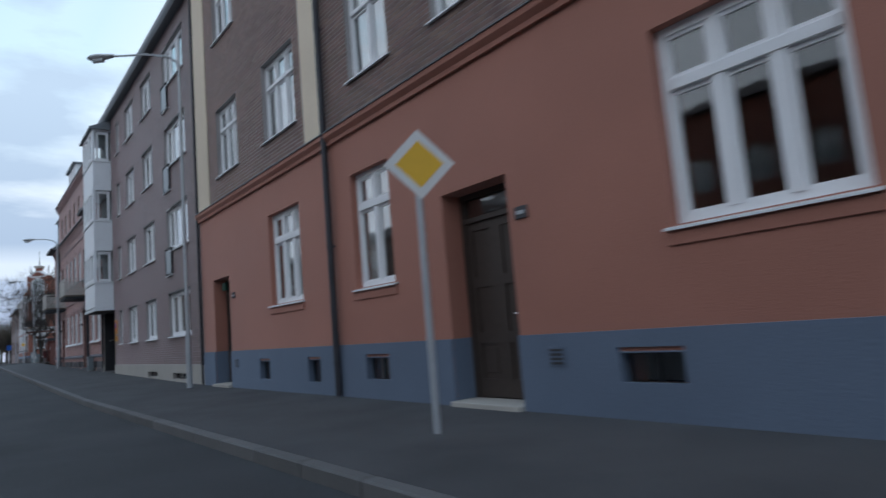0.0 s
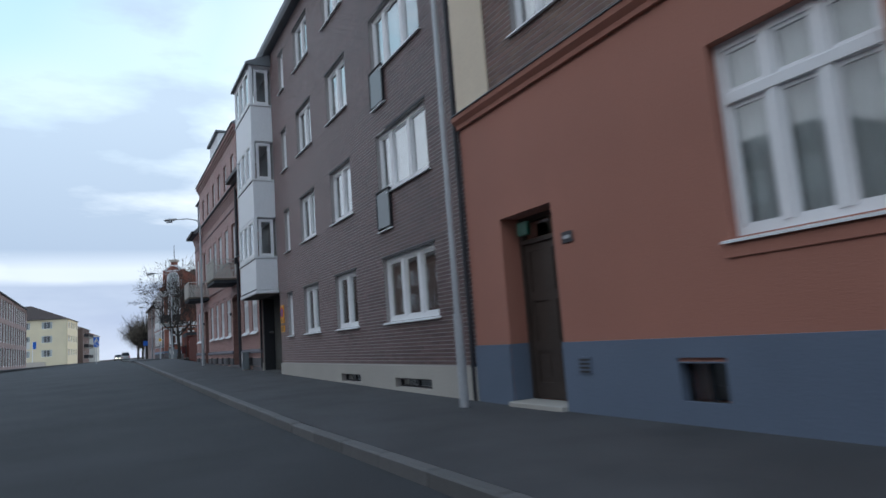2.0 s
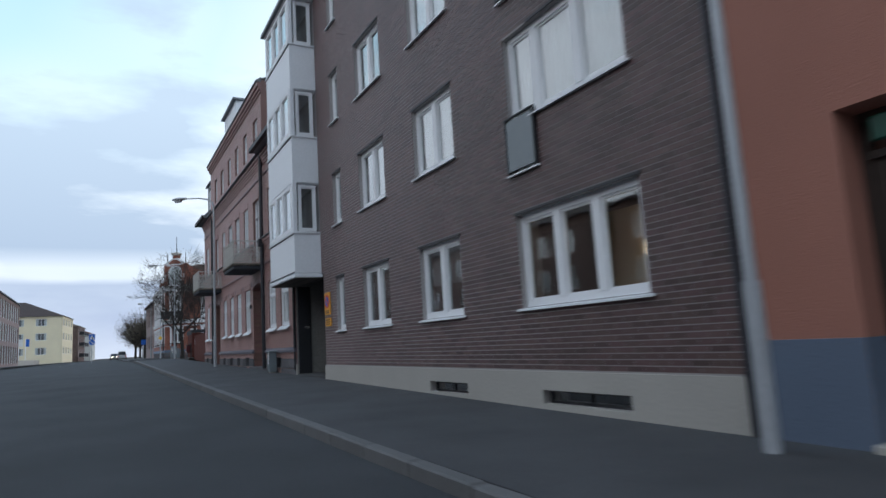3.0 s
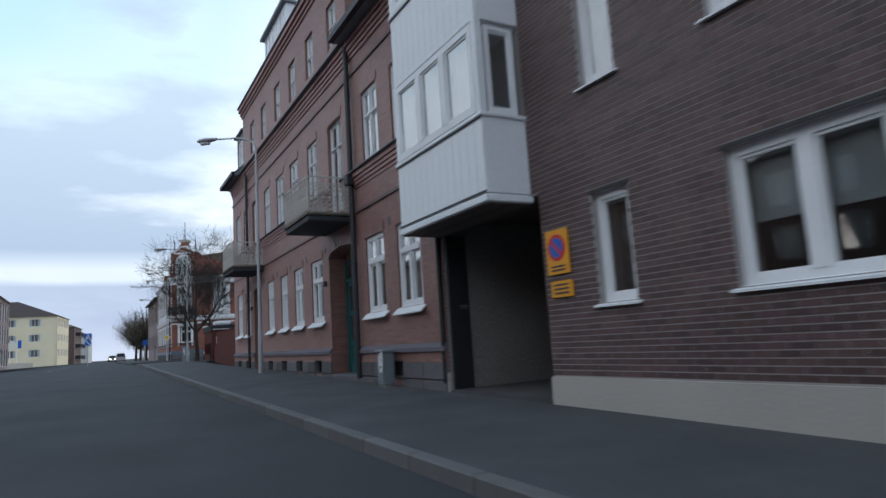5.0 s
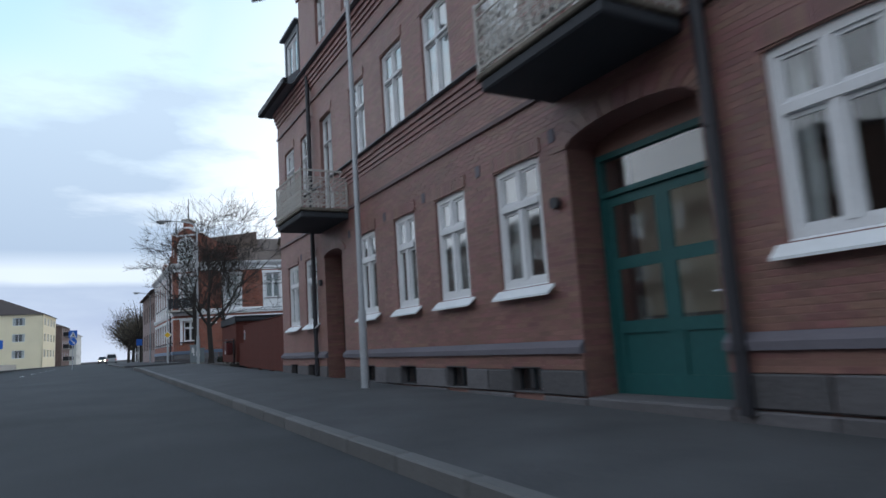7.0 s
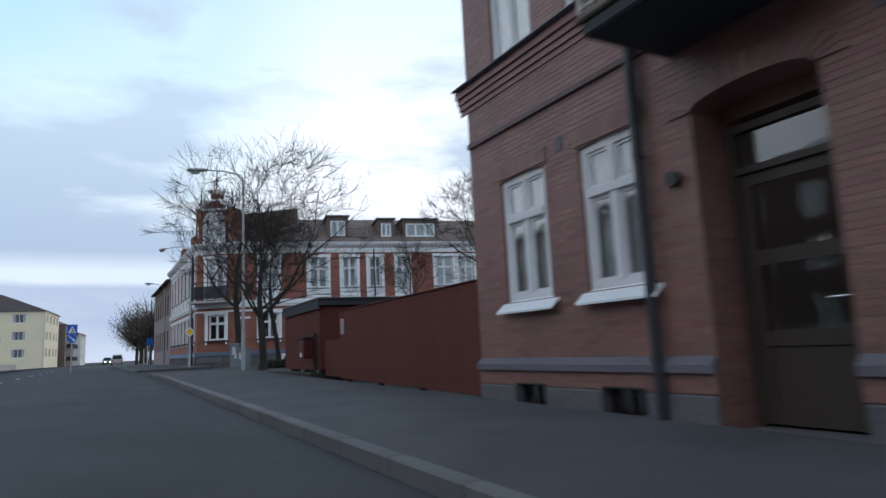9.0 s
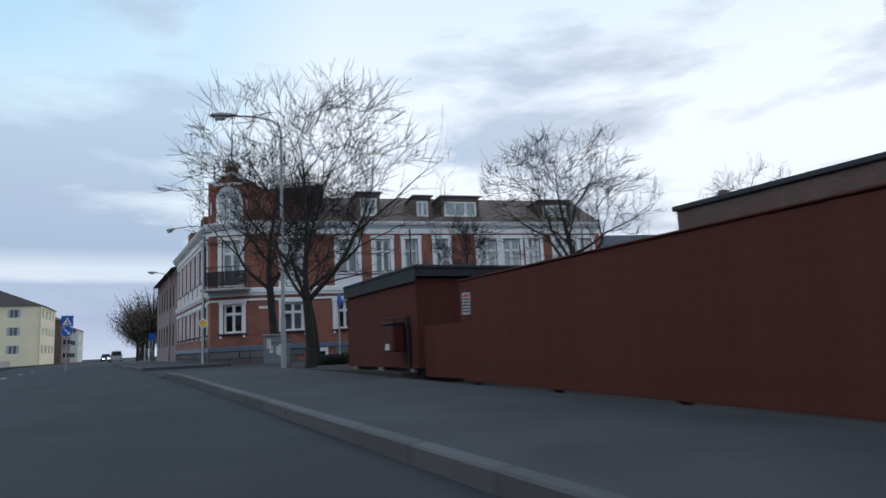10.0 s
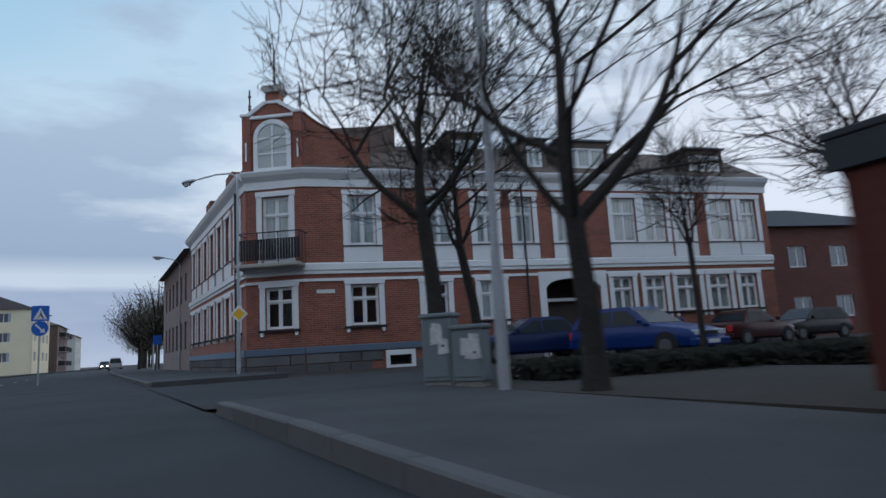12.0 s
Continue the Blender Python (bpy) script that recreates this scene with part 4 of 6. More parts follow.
    for a, b in fs:
        for k, (o, z0, z1) in enumerate(((0.02, 4.06, 4.13), (0.045, 4.135, 4.21), (0.07, 4.215, 4.29), (0.10, 4.295, 4.40))):
            moulding(house, "cornice_course", m, a, b, [(0, z0), (o, z0), (o, z1), (0, z1)], M_BRICK_RED)
        moulding(house, "flashing", m, a, b, [(0, 4.405), (0.17, 4.405), (0.17, 4.42), (0.0, 4.49)], M_ROOFSHEET, "dark sheet flashing")
    moulding(house, "string_course", m, 0, width, [(0, 6.66), (0.04, 6.66), (0.04, 6.72), (0, 6.73)], M_BRICK_BROWN)
    for k, (o, z0, z1) in enumerate(((0.03, 7.05, 7.14), (0.06, 7.145, 7.23), (0.09, 7.235, 7.33), (0.13, 7.335, 7.45))):
        moulding(house, "cornice_course", m, 0, width, [(0, z0), (o, z0), (o, z1), (0, z1)], M_BRICK_RED)
    moulding(house, "flashing", m, c0, c1, [(0, 7.455), (0.23, 7.455), (0.23, 7.48), (0.0, 7.60)], M_ROOFSHEET, "dark sheet flashing")
    for a, b in ((-0.35, c0 - 0.01), (c1 + 0.01, width)):
        part("gutter", Shape().prism([(-0.46, 7.46), (-0.46, 7.60), (-0.34, 7.60), (-0.34, 7.455)], "x", a, b), M_BLACKMETAL, house, m)
        part("roof", Shape().prism([(-0.40, 7.46), (-0.40, 7.56), (2.2, 10.0), (5.4, 10.9), (10.5, 7.6), (10.5, 7.46)], "x", a, b), M_ROOFSHEET, house, m, "dark sheet-metal roof")
    for k, (o, z0, z1) in enumerate(((0.04, 9.75, 9.85), (0.09, 9.855, 9.97), (0.15, 9.975, 10.12))):
        moulding(house, "cornice_course", m, c0 - 0.1, c1 + 0.1, [(0, z0), (o, z0), (o, z1), (0, z1)], M_BRICK_RED)
    moulding(house, "flashing", m, c0 - 0.12, c1 + 0.12, [(0, 10.125), (0.20, 10.125), (0.20, 10.16), (0.0, 10.30)], M_ROOFSHEET, "dark sheet flashing")
    part("roof", Shape().prism([(0.0, 10.25), (0.0, 10.31), (5.3, 12.0), (10.6, 10.31), (10.6, 10.25)], "x", c0, c1), M_ROOFSHEET, house, m)
    for uu in (c0, c1 - 0.3):
        part("side_wall", Shape().box(uu, 0.42, wing, uu + 0.3, 10.4, 10.25), M_BRICK_FAR, house, m)
    # roof box with pale sheet cladding, and the small dormer on the far wing
    box_l, box_r = U(43.9), U(41.0)
    dormer = part("roof_dormer", Shape().box(box_l, 0.25, 10.33, box_r, 3.5, 11.7), M_SILL, house, m, "dormer clad in pale sheet metal")
    for k in range(6):
        part("seam", Shape().box(box_l + 0.25 + 0.48 * k, 0.225, 10.35, box_l + 0.28 + 0.48 * k, 0.25, 11.7), M_SILL, dormer, m)
    part("dormer_roof", Shape().box(box_l - 0.1, 0.1, 11.705, box_r + 0.1, 3.6, 11.8), M_ROOFSHEET, dormer, m)
    dl, dr = U(48.55), U(47.25)
    dm = part("roof_dormer", Shape().box(dl, 0.12, 8.15, dl + 0.12, 2.2, 9.45).box(dr - 0.12, 0.12, 8.15, dr, 2.2, 9.45).box(dl + 0.12, 0.12, 9.25, dr - 0.12, 2.2, 9.45).box(dl, 0.12, 7.7, dr, 2.2, 8.15), M_ROOFSHEET, house, m, "dark sheet-metal dormer")
    part("dormer_roof", Shape().soft(dl - 0.1, 0.0, 9.455, dr + 0.1, 2.3, 9.52, 0.01), M_ROOFSHEET, dm, m)
    window(house, m @ pose(0, 0.14, 0), dl + 0.13, 8.16, dr - dl - 0.26, 1.08, 2, 0, 0, 0.02, M_WHITE, 0.06, 0.07, "none", "lace")
    rnd = random.Random(8)
    for a, b, c, d in lows:
        window(house, m, a, b, c - a, d - b, 2, 0.66, 0, 0.035, M_OLDWHITE, 0.09, 0.10, "deep", rnd.choice(["lace", "sides", "sides"]))
        arch(house, m, a, c, d)
    for a, b, c, d in firsts:
        window(house, m, a, b, c - a, d - b, 2, 0.64, 0, 0.04, M_OLDWHITE, 0.06, 0.06, "none", "lace", 0.03)
        arch(house, m, a, c, d)
    for a, b, c, d in talls:
        window(house, m, a, b, c - a, d - b, 2, 0.72, 0, 0.08, M_OLDWHITE, 0.05, 0.045, "none", "lace", 0.025)
        arch(house, m, a, c, d)
    for a, b, c, d in thirds:
        window(house, m, a, b, c - a, d - b, 2, 0.5, 0, 0.07, M_OLDWHITE, 0.045, 0.045, "none", "lace", 0.025)
    for a, b, c, d in cellar:
        part("cellar_lining", wall_shape(c - a, d - b, [(0.012, 0.012, c - a - 0.012, d - b - 0.012)], 0.14), M_STONE, house, m @ pose(a, -0.03, b))
        basement_light(house, m, a, b, c - a, d - b)
    # arched doorways
    (a, b, c, d), (a2, b2, c2, d2) = gates
    for x0, x1, z1 in ((a, c, d), (a2, c2, d2)):
        n, rise = 16, 0.10 * (x1 - x0)
        pts = [(x0, z1)] + [(x0 + (x1 - x0) * k / n, z1 - rise + rise * math.sqrt(max(1 - (2 * k / n - 1) ** 2, 0))) for k in range(n + 1)] + [(x1, z1)]
        left = [(x0, z1 + 0.003)] + [p for p in pts[1:n // 2 + 2]]
        right = [(x1, z1 + 0.003)] + [p for p in pts[n // 2 + 1:n + 2]][::-1]
        part("arch_spandrel", Shape().prism(left, "y", -0.006, 0.40).prism(right, "y", -0.006, 0.40), M_BRICK_RED, house, m)
        for k in range(15):
            t0 = math.pi * (1 - (k + 0.06) / 15)
            t1 = math.pi * (1 - (k + 0.94) / 15)
            rx, cx = (x1 - x0) / 2, (x0 + x1) / 2
            ring = [(cx + (rx + e) * math.cos(t), z1 - rise + (rise + e) * math.sin(t)) for t, e in ((t0, 0), (t1, 0), (t1, 0.22), (t0, 0.22))]
            part("brick", Shape().prism(ring, "y", -0.022, 0.0), M_BRICK_RED_P, wall, m)
    panel_door(house, m @ pose(0, -0.06, 0), a + 0.03, 0.02, c - a - 0.06, 2.70, 0.45, M_DOOR_TEAL, 0.50, True, "teal double door with glass panels")
    panel_door(house, m @ pose(0, -0.06, 0), a2 + 0.03, 0.05, c2 - a2 - 0.06, 2.60, 0.45, M_DOOR_BR, 0.45, True, "dark glazed street door")
    for x0, x1 in ((a, c), (a2, c2)):
        if x0 == a:
            # pale panel added behind the glass to stand for its bright reflections
            part("hall_wall", Shape().box(x0 + 0.05, 0.95, 0.05, x1 - 0.05, 1.0, 2.9), M_CREAM, house, m, "pale panel added behind the door panes")
        lay_bricks(wall, m @ pose(x0, 0, 0, 0, 0, 90), 0.42, 0.05, 2.70, [], 0.23, 0.060, M_BRICK_RED, M_BRICK_RED_P, None, "red bricks of the door reveal")
        part("recess", Shape().box(x0 - 0.1, 0.42, -0.5, x0 + 0.03, 0.75, 3.0).box(x1 - 0.03, 0.42, -0.5, x1 + 0.1, 0.75, 3.0).box(x0, 0.42, 2.72, x1, 0.75, 3.0), M_BRICK_RED, house, m)
        part("door_step", Shape().soft(x0 + 0.01, -0.05, -0.4, x1 - 0.01, 0.62, 0.045, 0.02), M_STONE, house, m)
        part("lamp", Shape().tube([(x0 - 0.22, -0.02, 2.22), (x0 - 0.22, -0.08, 2.22)], 0.07, 14), M_DARKINK, house, m, "small round wall plate", True)
    # small square vents in the brick
    for y in (32.0 + 1.25, 36.98 + 0.2, 38.8, 40.45, 42.0, 43.8, 47.2):
        part("wall_vent", Shape().soft(U(y) - 0.055, -0.012, 2.95, U(y) + 0.055, 0.0, 3.11, 0.004), M_LEDGE, house, m)
    # balconies
    for ya, yb, floor in ((35.22, 37.10, 3.39), (43.78, 45.62, 3.36)):
        balcony(house, m, U(yb), U(ya), floor)
    pipe = downpipe(house, m, U(35.00), 0.0, 7.5, 0.06)
    part("hopper", Shape().soft(U(35.0) - 0.10, -0.22, 4.15, U(35.0) + 0.10, -0.02, 4.40, 0.02), M_PIPE, pipe, m)
    downpipe(house, m, U(45.98), 0.1, 7.5, 0.05)
    part("conduit", Shape().tube([(width - 0.05, -0.04, 0.0), (width - 0.05, -0.04, 2.45)], 0.04, 10), M_BLACKMETAL, house, m, "black pipe at the corner of the passage", True)
    shell(house, m, width, 10.5, -0.6, wing, M_BRICK_FAR, (0.75, 3.75, 6.9))
    return house


def arch(house, m, x0, x1, z):
    """A flat segment of upright bricks over an opening, with its shaped underside."""
    n, rise = 8, 0.022
    s = Shape()
    for k in range(n):
        a, b = x0 + (x1 - x0) * k / n, x0 + (x1 - x0) * (k + 1) / n
        za, zb = (z - rise * (2 * t / n - 1) ** 2 for t in (k, k + 1))
        s.prism([(a, za), (b, zb), (b, z + 0.004), (a, z + 0.004)], "y", -0.004, 0.12)
    s.weld = True
    part("lintel", s, M_BRICK_RED, house, m)
    course = part("soldier_course", Shape().box(x0 - 0.05, -0.006, z + 0.006, x1 + 0.05, 0.0, z + 0.19), M_MORTAR_RED, house, m)
    count = max(int((x1 - x0 + 0.1) / 0.085), 4)
    wide = (x1 - x0 + 0.1) / count * 0.88
    brick = shared(("soldier", round(wide, 3)), lambda: Shape().box(0, -0.02, 0, wide, 0.0, 0.184).mesh("brick", M_BRICK_RED_P))
    for k in range(count):
        part("brick", brick, M_BRICK_RED_P, course, m @ pose(x0 - 0.05 + (x1 - x0 + 0.1) * (k + 0.06) / count, 0, z + 0.006))


def balcony(house, m, u0, u1, z):
    """A thin slab with an iron rail of scrolls and bars."""
    d = 1.0
    bal = part("balcony", Shape().soft(u0, -d, z, u1, 0.0, z + 0.13, 0.02), M_FELT, house, m, "iron balcony with scrolled rails on a slab")
    part("floor_edge", Shape().soft(u0 - 0.04, -d - 0.04, z + 0.132, u1 + 0.04, -0.005, z + 0.20, 0.015), M_EDGE, bal, m)
    top = z + 0.98
    rail = Shape()
    rail.tube([(u0, 0, top), (u0, -d, top), (u1, -d, top), (u1, 0, top)], 0.022, 6)
    rail.tube([(u0, 0, z + 0.26), (u0, -d, z + 0.26), (u1, -d, z + 0.26), (u1, 0, z + 0.26)], 0.014, 6)
    rail.tube([(u0, 0, top - 0.14), (u0, -d, top - 0.14), (u1, -d, top - 0.14), (u1, 0, top - 0.14)], 0.012, 6)
    part("rail", rail, M_OLDIRON, bal, m)
    for x, y in ((u0, -d), (u1, -d), (u0, -0.03), (u1, -0.03), ((u0 + u1) / 2, -d)):
        part("post", Shape().tube([(x, y, z + 0.17), (x, y, top + 0.04)], 0.02, 8), M_OLDIRON, bal, m)
    runs = [((u0, -d), (u1, -d)), ((u0, -0.03), (u0, -d)), ((u1, -0.03), (u1, -d))]
    for (xa, ya), (xb, yb) in runs:
        length = math.hypot(xb - xa, yb - ya)
        n = max(int(length / 0.13), 3)
        for k in range(1, n):
            x, y = xa + (xb - xa) * k / n, ya + (yb - ya) * k / n
            part("baluster", shared("baluster", lambda: Shape().tube([(0, 0, 0), (0, 0, 0.78)], 0.010, 5).mesh("baluster", M_OLDIRON)), M_OLDIRON, bal, m @ pose(x, y, z + 0.17))
        turn = math.degrees(math.atan2(yb - ya, xb - xa))
        for k in range(n):
            x, y = xa + (xb - xa) * (k + 0.5) / n, ya + (yb - ya) * (k + 0.5) / n

            def curl():
                pts = []
                for i in range(15):
                    t = i / 14
                    r = 0.06 * (1 - 0.55 * t)
                    pts.append((r * math.cos(2.6 * math.pi * t), 0, r * math.sin(2.6 * math.pi * t)))
                return Shape().tube(pts, 0.009, 4).mesh("scroll", M_OLDIRON)

            def rosette():
                leafy = Shape()
                for i in range(6):
                    t = math.pi * i / 3
                    c, q = math.cos(t), math.sin(t)
                    leafy.add([(0, -0.012, 0), (0.032 * c - 0.016 * q, 0.0, 0.032 * q + 0.016 * c), (0.062 * c, -0.006, 0.062 * q), (0.032 * c + 0.016 * q, 0.0, 0.032 * q - 0.016 * c), (0, 0.012, 0)], [(0, 1, 2, 3), (4, 3, 2, 1)])
                leafy.weld = True
                return leafy.mesh("rosette", M_OLDIRON)
            part("rosette", shared("rosette", rosette), M_OLDIRON, bal, m @ pose(x, y, z + 0.535, 0, 0, turn))
            for zz in (0.32, 0.42, 0.65, 0.75):
                part("scroll", shared("scroll", curl), M_OLDIRON, bal, m @ pose(x, y, z + zz, 0, 0, turn))



M_EDGE = material("mossy_slab_edge", (0.17, 0.15, 0.12), 0.95, 0.45, 18, 3.0, 0.4)
M_OLDIRON = material("weathered_painted_iron", (0.52, 0.50, 0.46), 0.7, 0.3, 40, 3.0, 0.2)


# ---- plank fence and shed ----
def fence():
    o = pose(4.82, 49.16, 0, 0, 0, -1.9)
    th = thing("plank_fence", o, "tall red-stained board fence beside the pavement", "fence")
    board = Shape().soft(0, 0, 0, 0.022, 0.1445, 1.0, 0.003).mesh("plank", M_FALU)
    rnd = random.Random(4)
    n = 42
    for k in range(n):
        y = 0.146 * k
        z0 = ground_height(y + 49) + 0.01
        part("plank", board, M_FALU, th, o @ pose(rnd.uniform(0, 0.003), y, z0) @ Matrix.Diagonal((1, 1, 1.69 - z0 + rnd.uniform(-0.006, 0.006), 1)))
    for z in (0.55, 1.45):
        part("rail", Shape().soft(0.026, 0, z, 0.08, 0.146 * n, z + 0.10, 0.006), M_FALU, th, o)
    for k in range(4):
        part("post", Shape().soft(0.085, 0.2 + 1.9 * k, 0.05, 0.185, 0.3 + 1.9 * k, 1.6, 0.008), M_FALU, th, o)
    part("cap", Shape().soft(-0.02, 0, 1.70, 0.09, 0.146 * n, 1.722, 0.006), M_FALU, th, o)
    low = part("gate", Shape().soft(0.12, 6.16, 0.34, 0.16, 7.62, 0.42, 0.006).soft(0.12, 6.16, 0.95, 0.16, 7.62, 1.03, 0.006), M_FALU, th, o, "low red board gate between fence and shed")
    for k in range(10):
        part("plank", board, M_FALU, low, o @ pose(0.095, 6.16 + 0.146 * k, ground_height(55.5) + 0.02) @ Matrix.Diagonal((1, 1, 1.10 - ground_height(55.5) - 0.02, 1)))
    notice = solid("notice", Shape().soft(-0.006, -0.11, -0.16, 0.0, 0.11, 0.16, 0.003), M_STICKER, o @ pose(-0.004, 5.92, 1.36, 2, 0, 0), "white paper notice with lines of print on the fence", "notice")
    for k in range(5):
        part("text_bar", Shape().box(-0.0085, -0.08, -0.13 + 0.045 * k, -0.006, 0.08, -0.105 + 0.045 * k), M_DARKINK, notice, WORLD[notice])
    part("print", Shape().box(-0.0085, -0.07, 0.09, -0.006, 0.07, 0.135), M_REDSIGN, notice, WORLD[notice])


def shed():
    o = pose(5.06, 56.80, 0, 0, 0, -2.4)
    x1, y1 = 3.3, 3.74
    th = thing("shed", o, "low red-stained timber shed with a flat felt roof", "shed")
    body = part("body", Shape().box(0.03, 0.03, 0.42, x1 - 0.03, y1 - 0.03, 1.93), M_FALU, th, o)
    # black block filling the gap under the shed, standing for its shade
    part("base", Shape().box(0.1, 0.1, 0.1, x1 - 0.1, y1 - 0.1, 0.42), M_BLACKMETAL, th, o)
    panel = Shape().soft(0, 0, 0, 0.02, 0.1325, 1.52, 0.003).mesh("board", M_FALU)
    n = int(y1 / 0.13)
    for k in range(n):
        part("board", panel, M_FALU, body, o @ pose(0.008, y1 * k / n, 0.4))
    panel2 = Shape().soft(0, 0, 0, 0.1305, 0.02, 1.52, 0.003).mesh("board", M_FALU)
    n = int(x1 / 0.13)
    for yy in (0.008, y1 - 0.028):
        for k in range(n):
            part("board", panel2, M_FALU, body, o @ pose(x1 * k / n, yy, 0.4))
    for yy in (0.25, 1.75, 3.25):
        part("footing", Shape().soft(0.02, yy, 0.28, 0.34, yy + 0.24, 0.415, 0.01), M_DARKCON, th, o)
    roof = part("roof", Shape().soft(-0.055, -0.10, 2.09, x1 + 0.1, y1 + 0.12, 2.15, 0.012), M_FELT, th, o, "dark felt roof")
    part("fascia", Shape().soft(-0.045, -0.08, 1.87, -0.012, y1 + 0.10, 2.087, 0.006), M_FELT, roof, o)
    part("fascia", Shape().soft(-0.010, -0.08, 1.95, x1 + 0.08, -0.055, 2.087, 0.006), M_FELT, roof, o)


def litter_bin():
    g = ground_height(57.4)
    th = thing("litter_bin", pose(4.92, 57.35, g), "red post-mounted litter bin with a dark frame", "bin")
    o = WORLD[th]
    part("post", Shape().tube([(0.10, -0.26, 0), (0.10, -0.26, 1.02)], 0.028, 10), M_BLACKMETAL, th, o, smooth=True)
    part("frame", Shape().tube([(0.10, -0.26, 1.0), (0.10, 0.28, 1.0), (0.10, 0.28, 0.5)], 0.014, 6).tube([(-0.12, -0.24, 1.0), (-0.12, 0.28, 1.0)], 0.014, 6), M_BLACKMETAL, th, o)
    part("bucket", Shape().soft(-0.16, -0.20, 0.42, 0.08, 0.24, 0.88, 0.03), M_REDBIN, th, o, "dark red bucket")
    part("sticker", Shape().box(-0.166, -0.04, 0.45, -0.16, 0.12, 0.56), M_WHITESIGN, th, o)
    part("lid", Shape().soft(-0.17, -0.21, 0.885, 0.09, 0.25, 0.93, 0.012), M_BLACKMETAL, th, o)


M_REDBIN = material("dark_red_plastic", (0.085, 0.014, 0.014), 0.5, 0.1, 10, 2.0, 0.05)


# ---- corner house with white trims ----
def corner_house():
    house = thing("corner_house", pose(5.5, 80.85, 0.3), "red brick corner house with white window surrounds and a gable turret", "building")
    base, plinth, band, eave = -0.1, 1.10, 3.72, 7.36
    faces = {"street": (face(5.50, 94.90), 14.05), "corner": (face(5.50, 80.85, 0, -36.3), 2.11), "lane": (face(7.20, 79.60, 0, -13.0), 19.95)}
    lane_low = [(1.60, 2.60), (4.29, 5.18), (6.45, 7.35), (12.05, 12.93), (13.52, 14.45), (15.0, 16.1), (16.6, 17.6), (18.15, 19.0)]
    lane_up = [(1.60, 2.60), (4.45, 5.48), (6.42, 7.25), (8.05, 8.78), (9.8, 10.5), (12.3, 13.38), (13.78, 14.8), (15.3, 16.05), (17.0, 18.15), (18.6, 19.4)]
    street = [(0.9 + 1.88 * k, 1.85 + 1.88 * k) for k in range(7)]
    lists = {"street": (street, street), "corner": ([(0.70, 1.70)], []), "lane": (lane_low, lane_up)}
    for key, (m, width) in faces.items():
        low, up = lists[key]
        holes = [(a, 1.76, b, 3.20) for a, b in low] + [(a, 4.62, b, 6.44) for a, b in up]
        if key == "corner":
            holes.append((0.62, 4.1, 1.62, 6.45))
        gate = None
        if key == "lane":
            gate = (9.10, base, 11.45, 3.20)
            holes.append(gate)
        cellar = [(2.90, 0.32, 3.68, 0.66)] if key == "lane" else []
        holes += cellar
        wall = part("wall", wall_shape(width, eave - base, [(a, b - base, c, d - base) for a, b, c, d in holes], 0.4), M_BRICK_FAR, house, m @ pose(0, 0, base), "red brick wall")
        # granite blocks with a painted ledge
        spans = [(0.0, width)] if not gate else [(0.0, gate[0]), (gate[2], width)]
        for a, b in spans:
            part("plinth_ledge", Shape().soft(a, -0.09, 0.86, b, 0.0, plinth, 0.02), M_PLINTH, house, m, "blue-grey painted ledge")
            n = max(int((b - a) / 0.75), 1)
            for r, (z0, z1) in enumerate(((0.16, 0.50), (0.515, 0.85))):
                for k in range(n):
                    x0, x1 = a + (b - a) * (k + (0.5 if r else 0) * (k > 0)) / n, a + (b - a) * min(k + 1 + (0.5 if r else 0), n) / n
                    if any(h[0] < x1 and h[2] > x0 for h in cellar) or x1 - x0 < 0.1:
                        continue
                    part("stone", Shape().soft(x0 + 0.012, -0.06, z0, x1 - 0.012, 0.0, z1, 0.02), M_STONE, wall, m)
        for h in cellar:
            part("cellar_surround", Shape().box(h[0] - 0.14, -0.075, 0.18, h[0], 0, 0.84).box(h[2], -0.075, 0.18, h[2] + 0.14, 0, 0.84).box(h[0], -0.075, 0.18, h[2], 0, h[1]).box(h[0], -0.075, h[3], h[2], 0, 0.84), M_WHITE, house, m, "white painted surround")
            basement_light(house, m, h[0], h[1], h[2] - h[0], h[3] - h[1])
        moulding(house, "string_course", m, 0, width, [(0, band - 0.12), (0.06, band - 0.12), (0.06, band - 0.02), (0.11, band + 0.02), (0.11, band + 0.22), (0.0, band + 0.28)], M_WHITE, "white painted string course")
        moulding(house, "string_course", m, 0, width, [(0, band - 0.38), (0.05, band - 0.38), (0.05, band - 0.28), (0, band - 0.28)], M_WHITE)
        moulding(house, "cornice", m, -0.05, width + 0.05, [(0, eave - 0.62), (0.05, eave - 0.62), (0.06, eave - 0.35), (0.25, eave - 0.18), (0.32, eave - 0.05), (0.32, eave), (0, eave)], M_WHITE, "white painted cornice")
        for a, b in low:
            surround(house, m, a, b, 1.76, 3.20, False)
            window(house, m, a, 1.76, b - a, 1.44, 2, 0.66, 0, 0.10, M_WHITE, 0.06, 0.07, "none", "none" if key != "lane" or a < 6 else "lace")
        for a, b in up:
            surround(house, m, a, b, 4.62, 6.44, True)
            window(house, m, a, 4.62, b - a, 1.82, 2, 0.64, 0, 0.10, M_WHITE, 0.06, 0.07, "none", "lace")
        if key == "corner":
            surround(house, m, 0.62, 1.62, 4.1, 6.45, False)
            window(house, m, 0.62, 4.1, 1.0, 2.35, 2, 0.72, 0, 0.10, M_WHITE, 0.06, 0.07, "none", "lace")
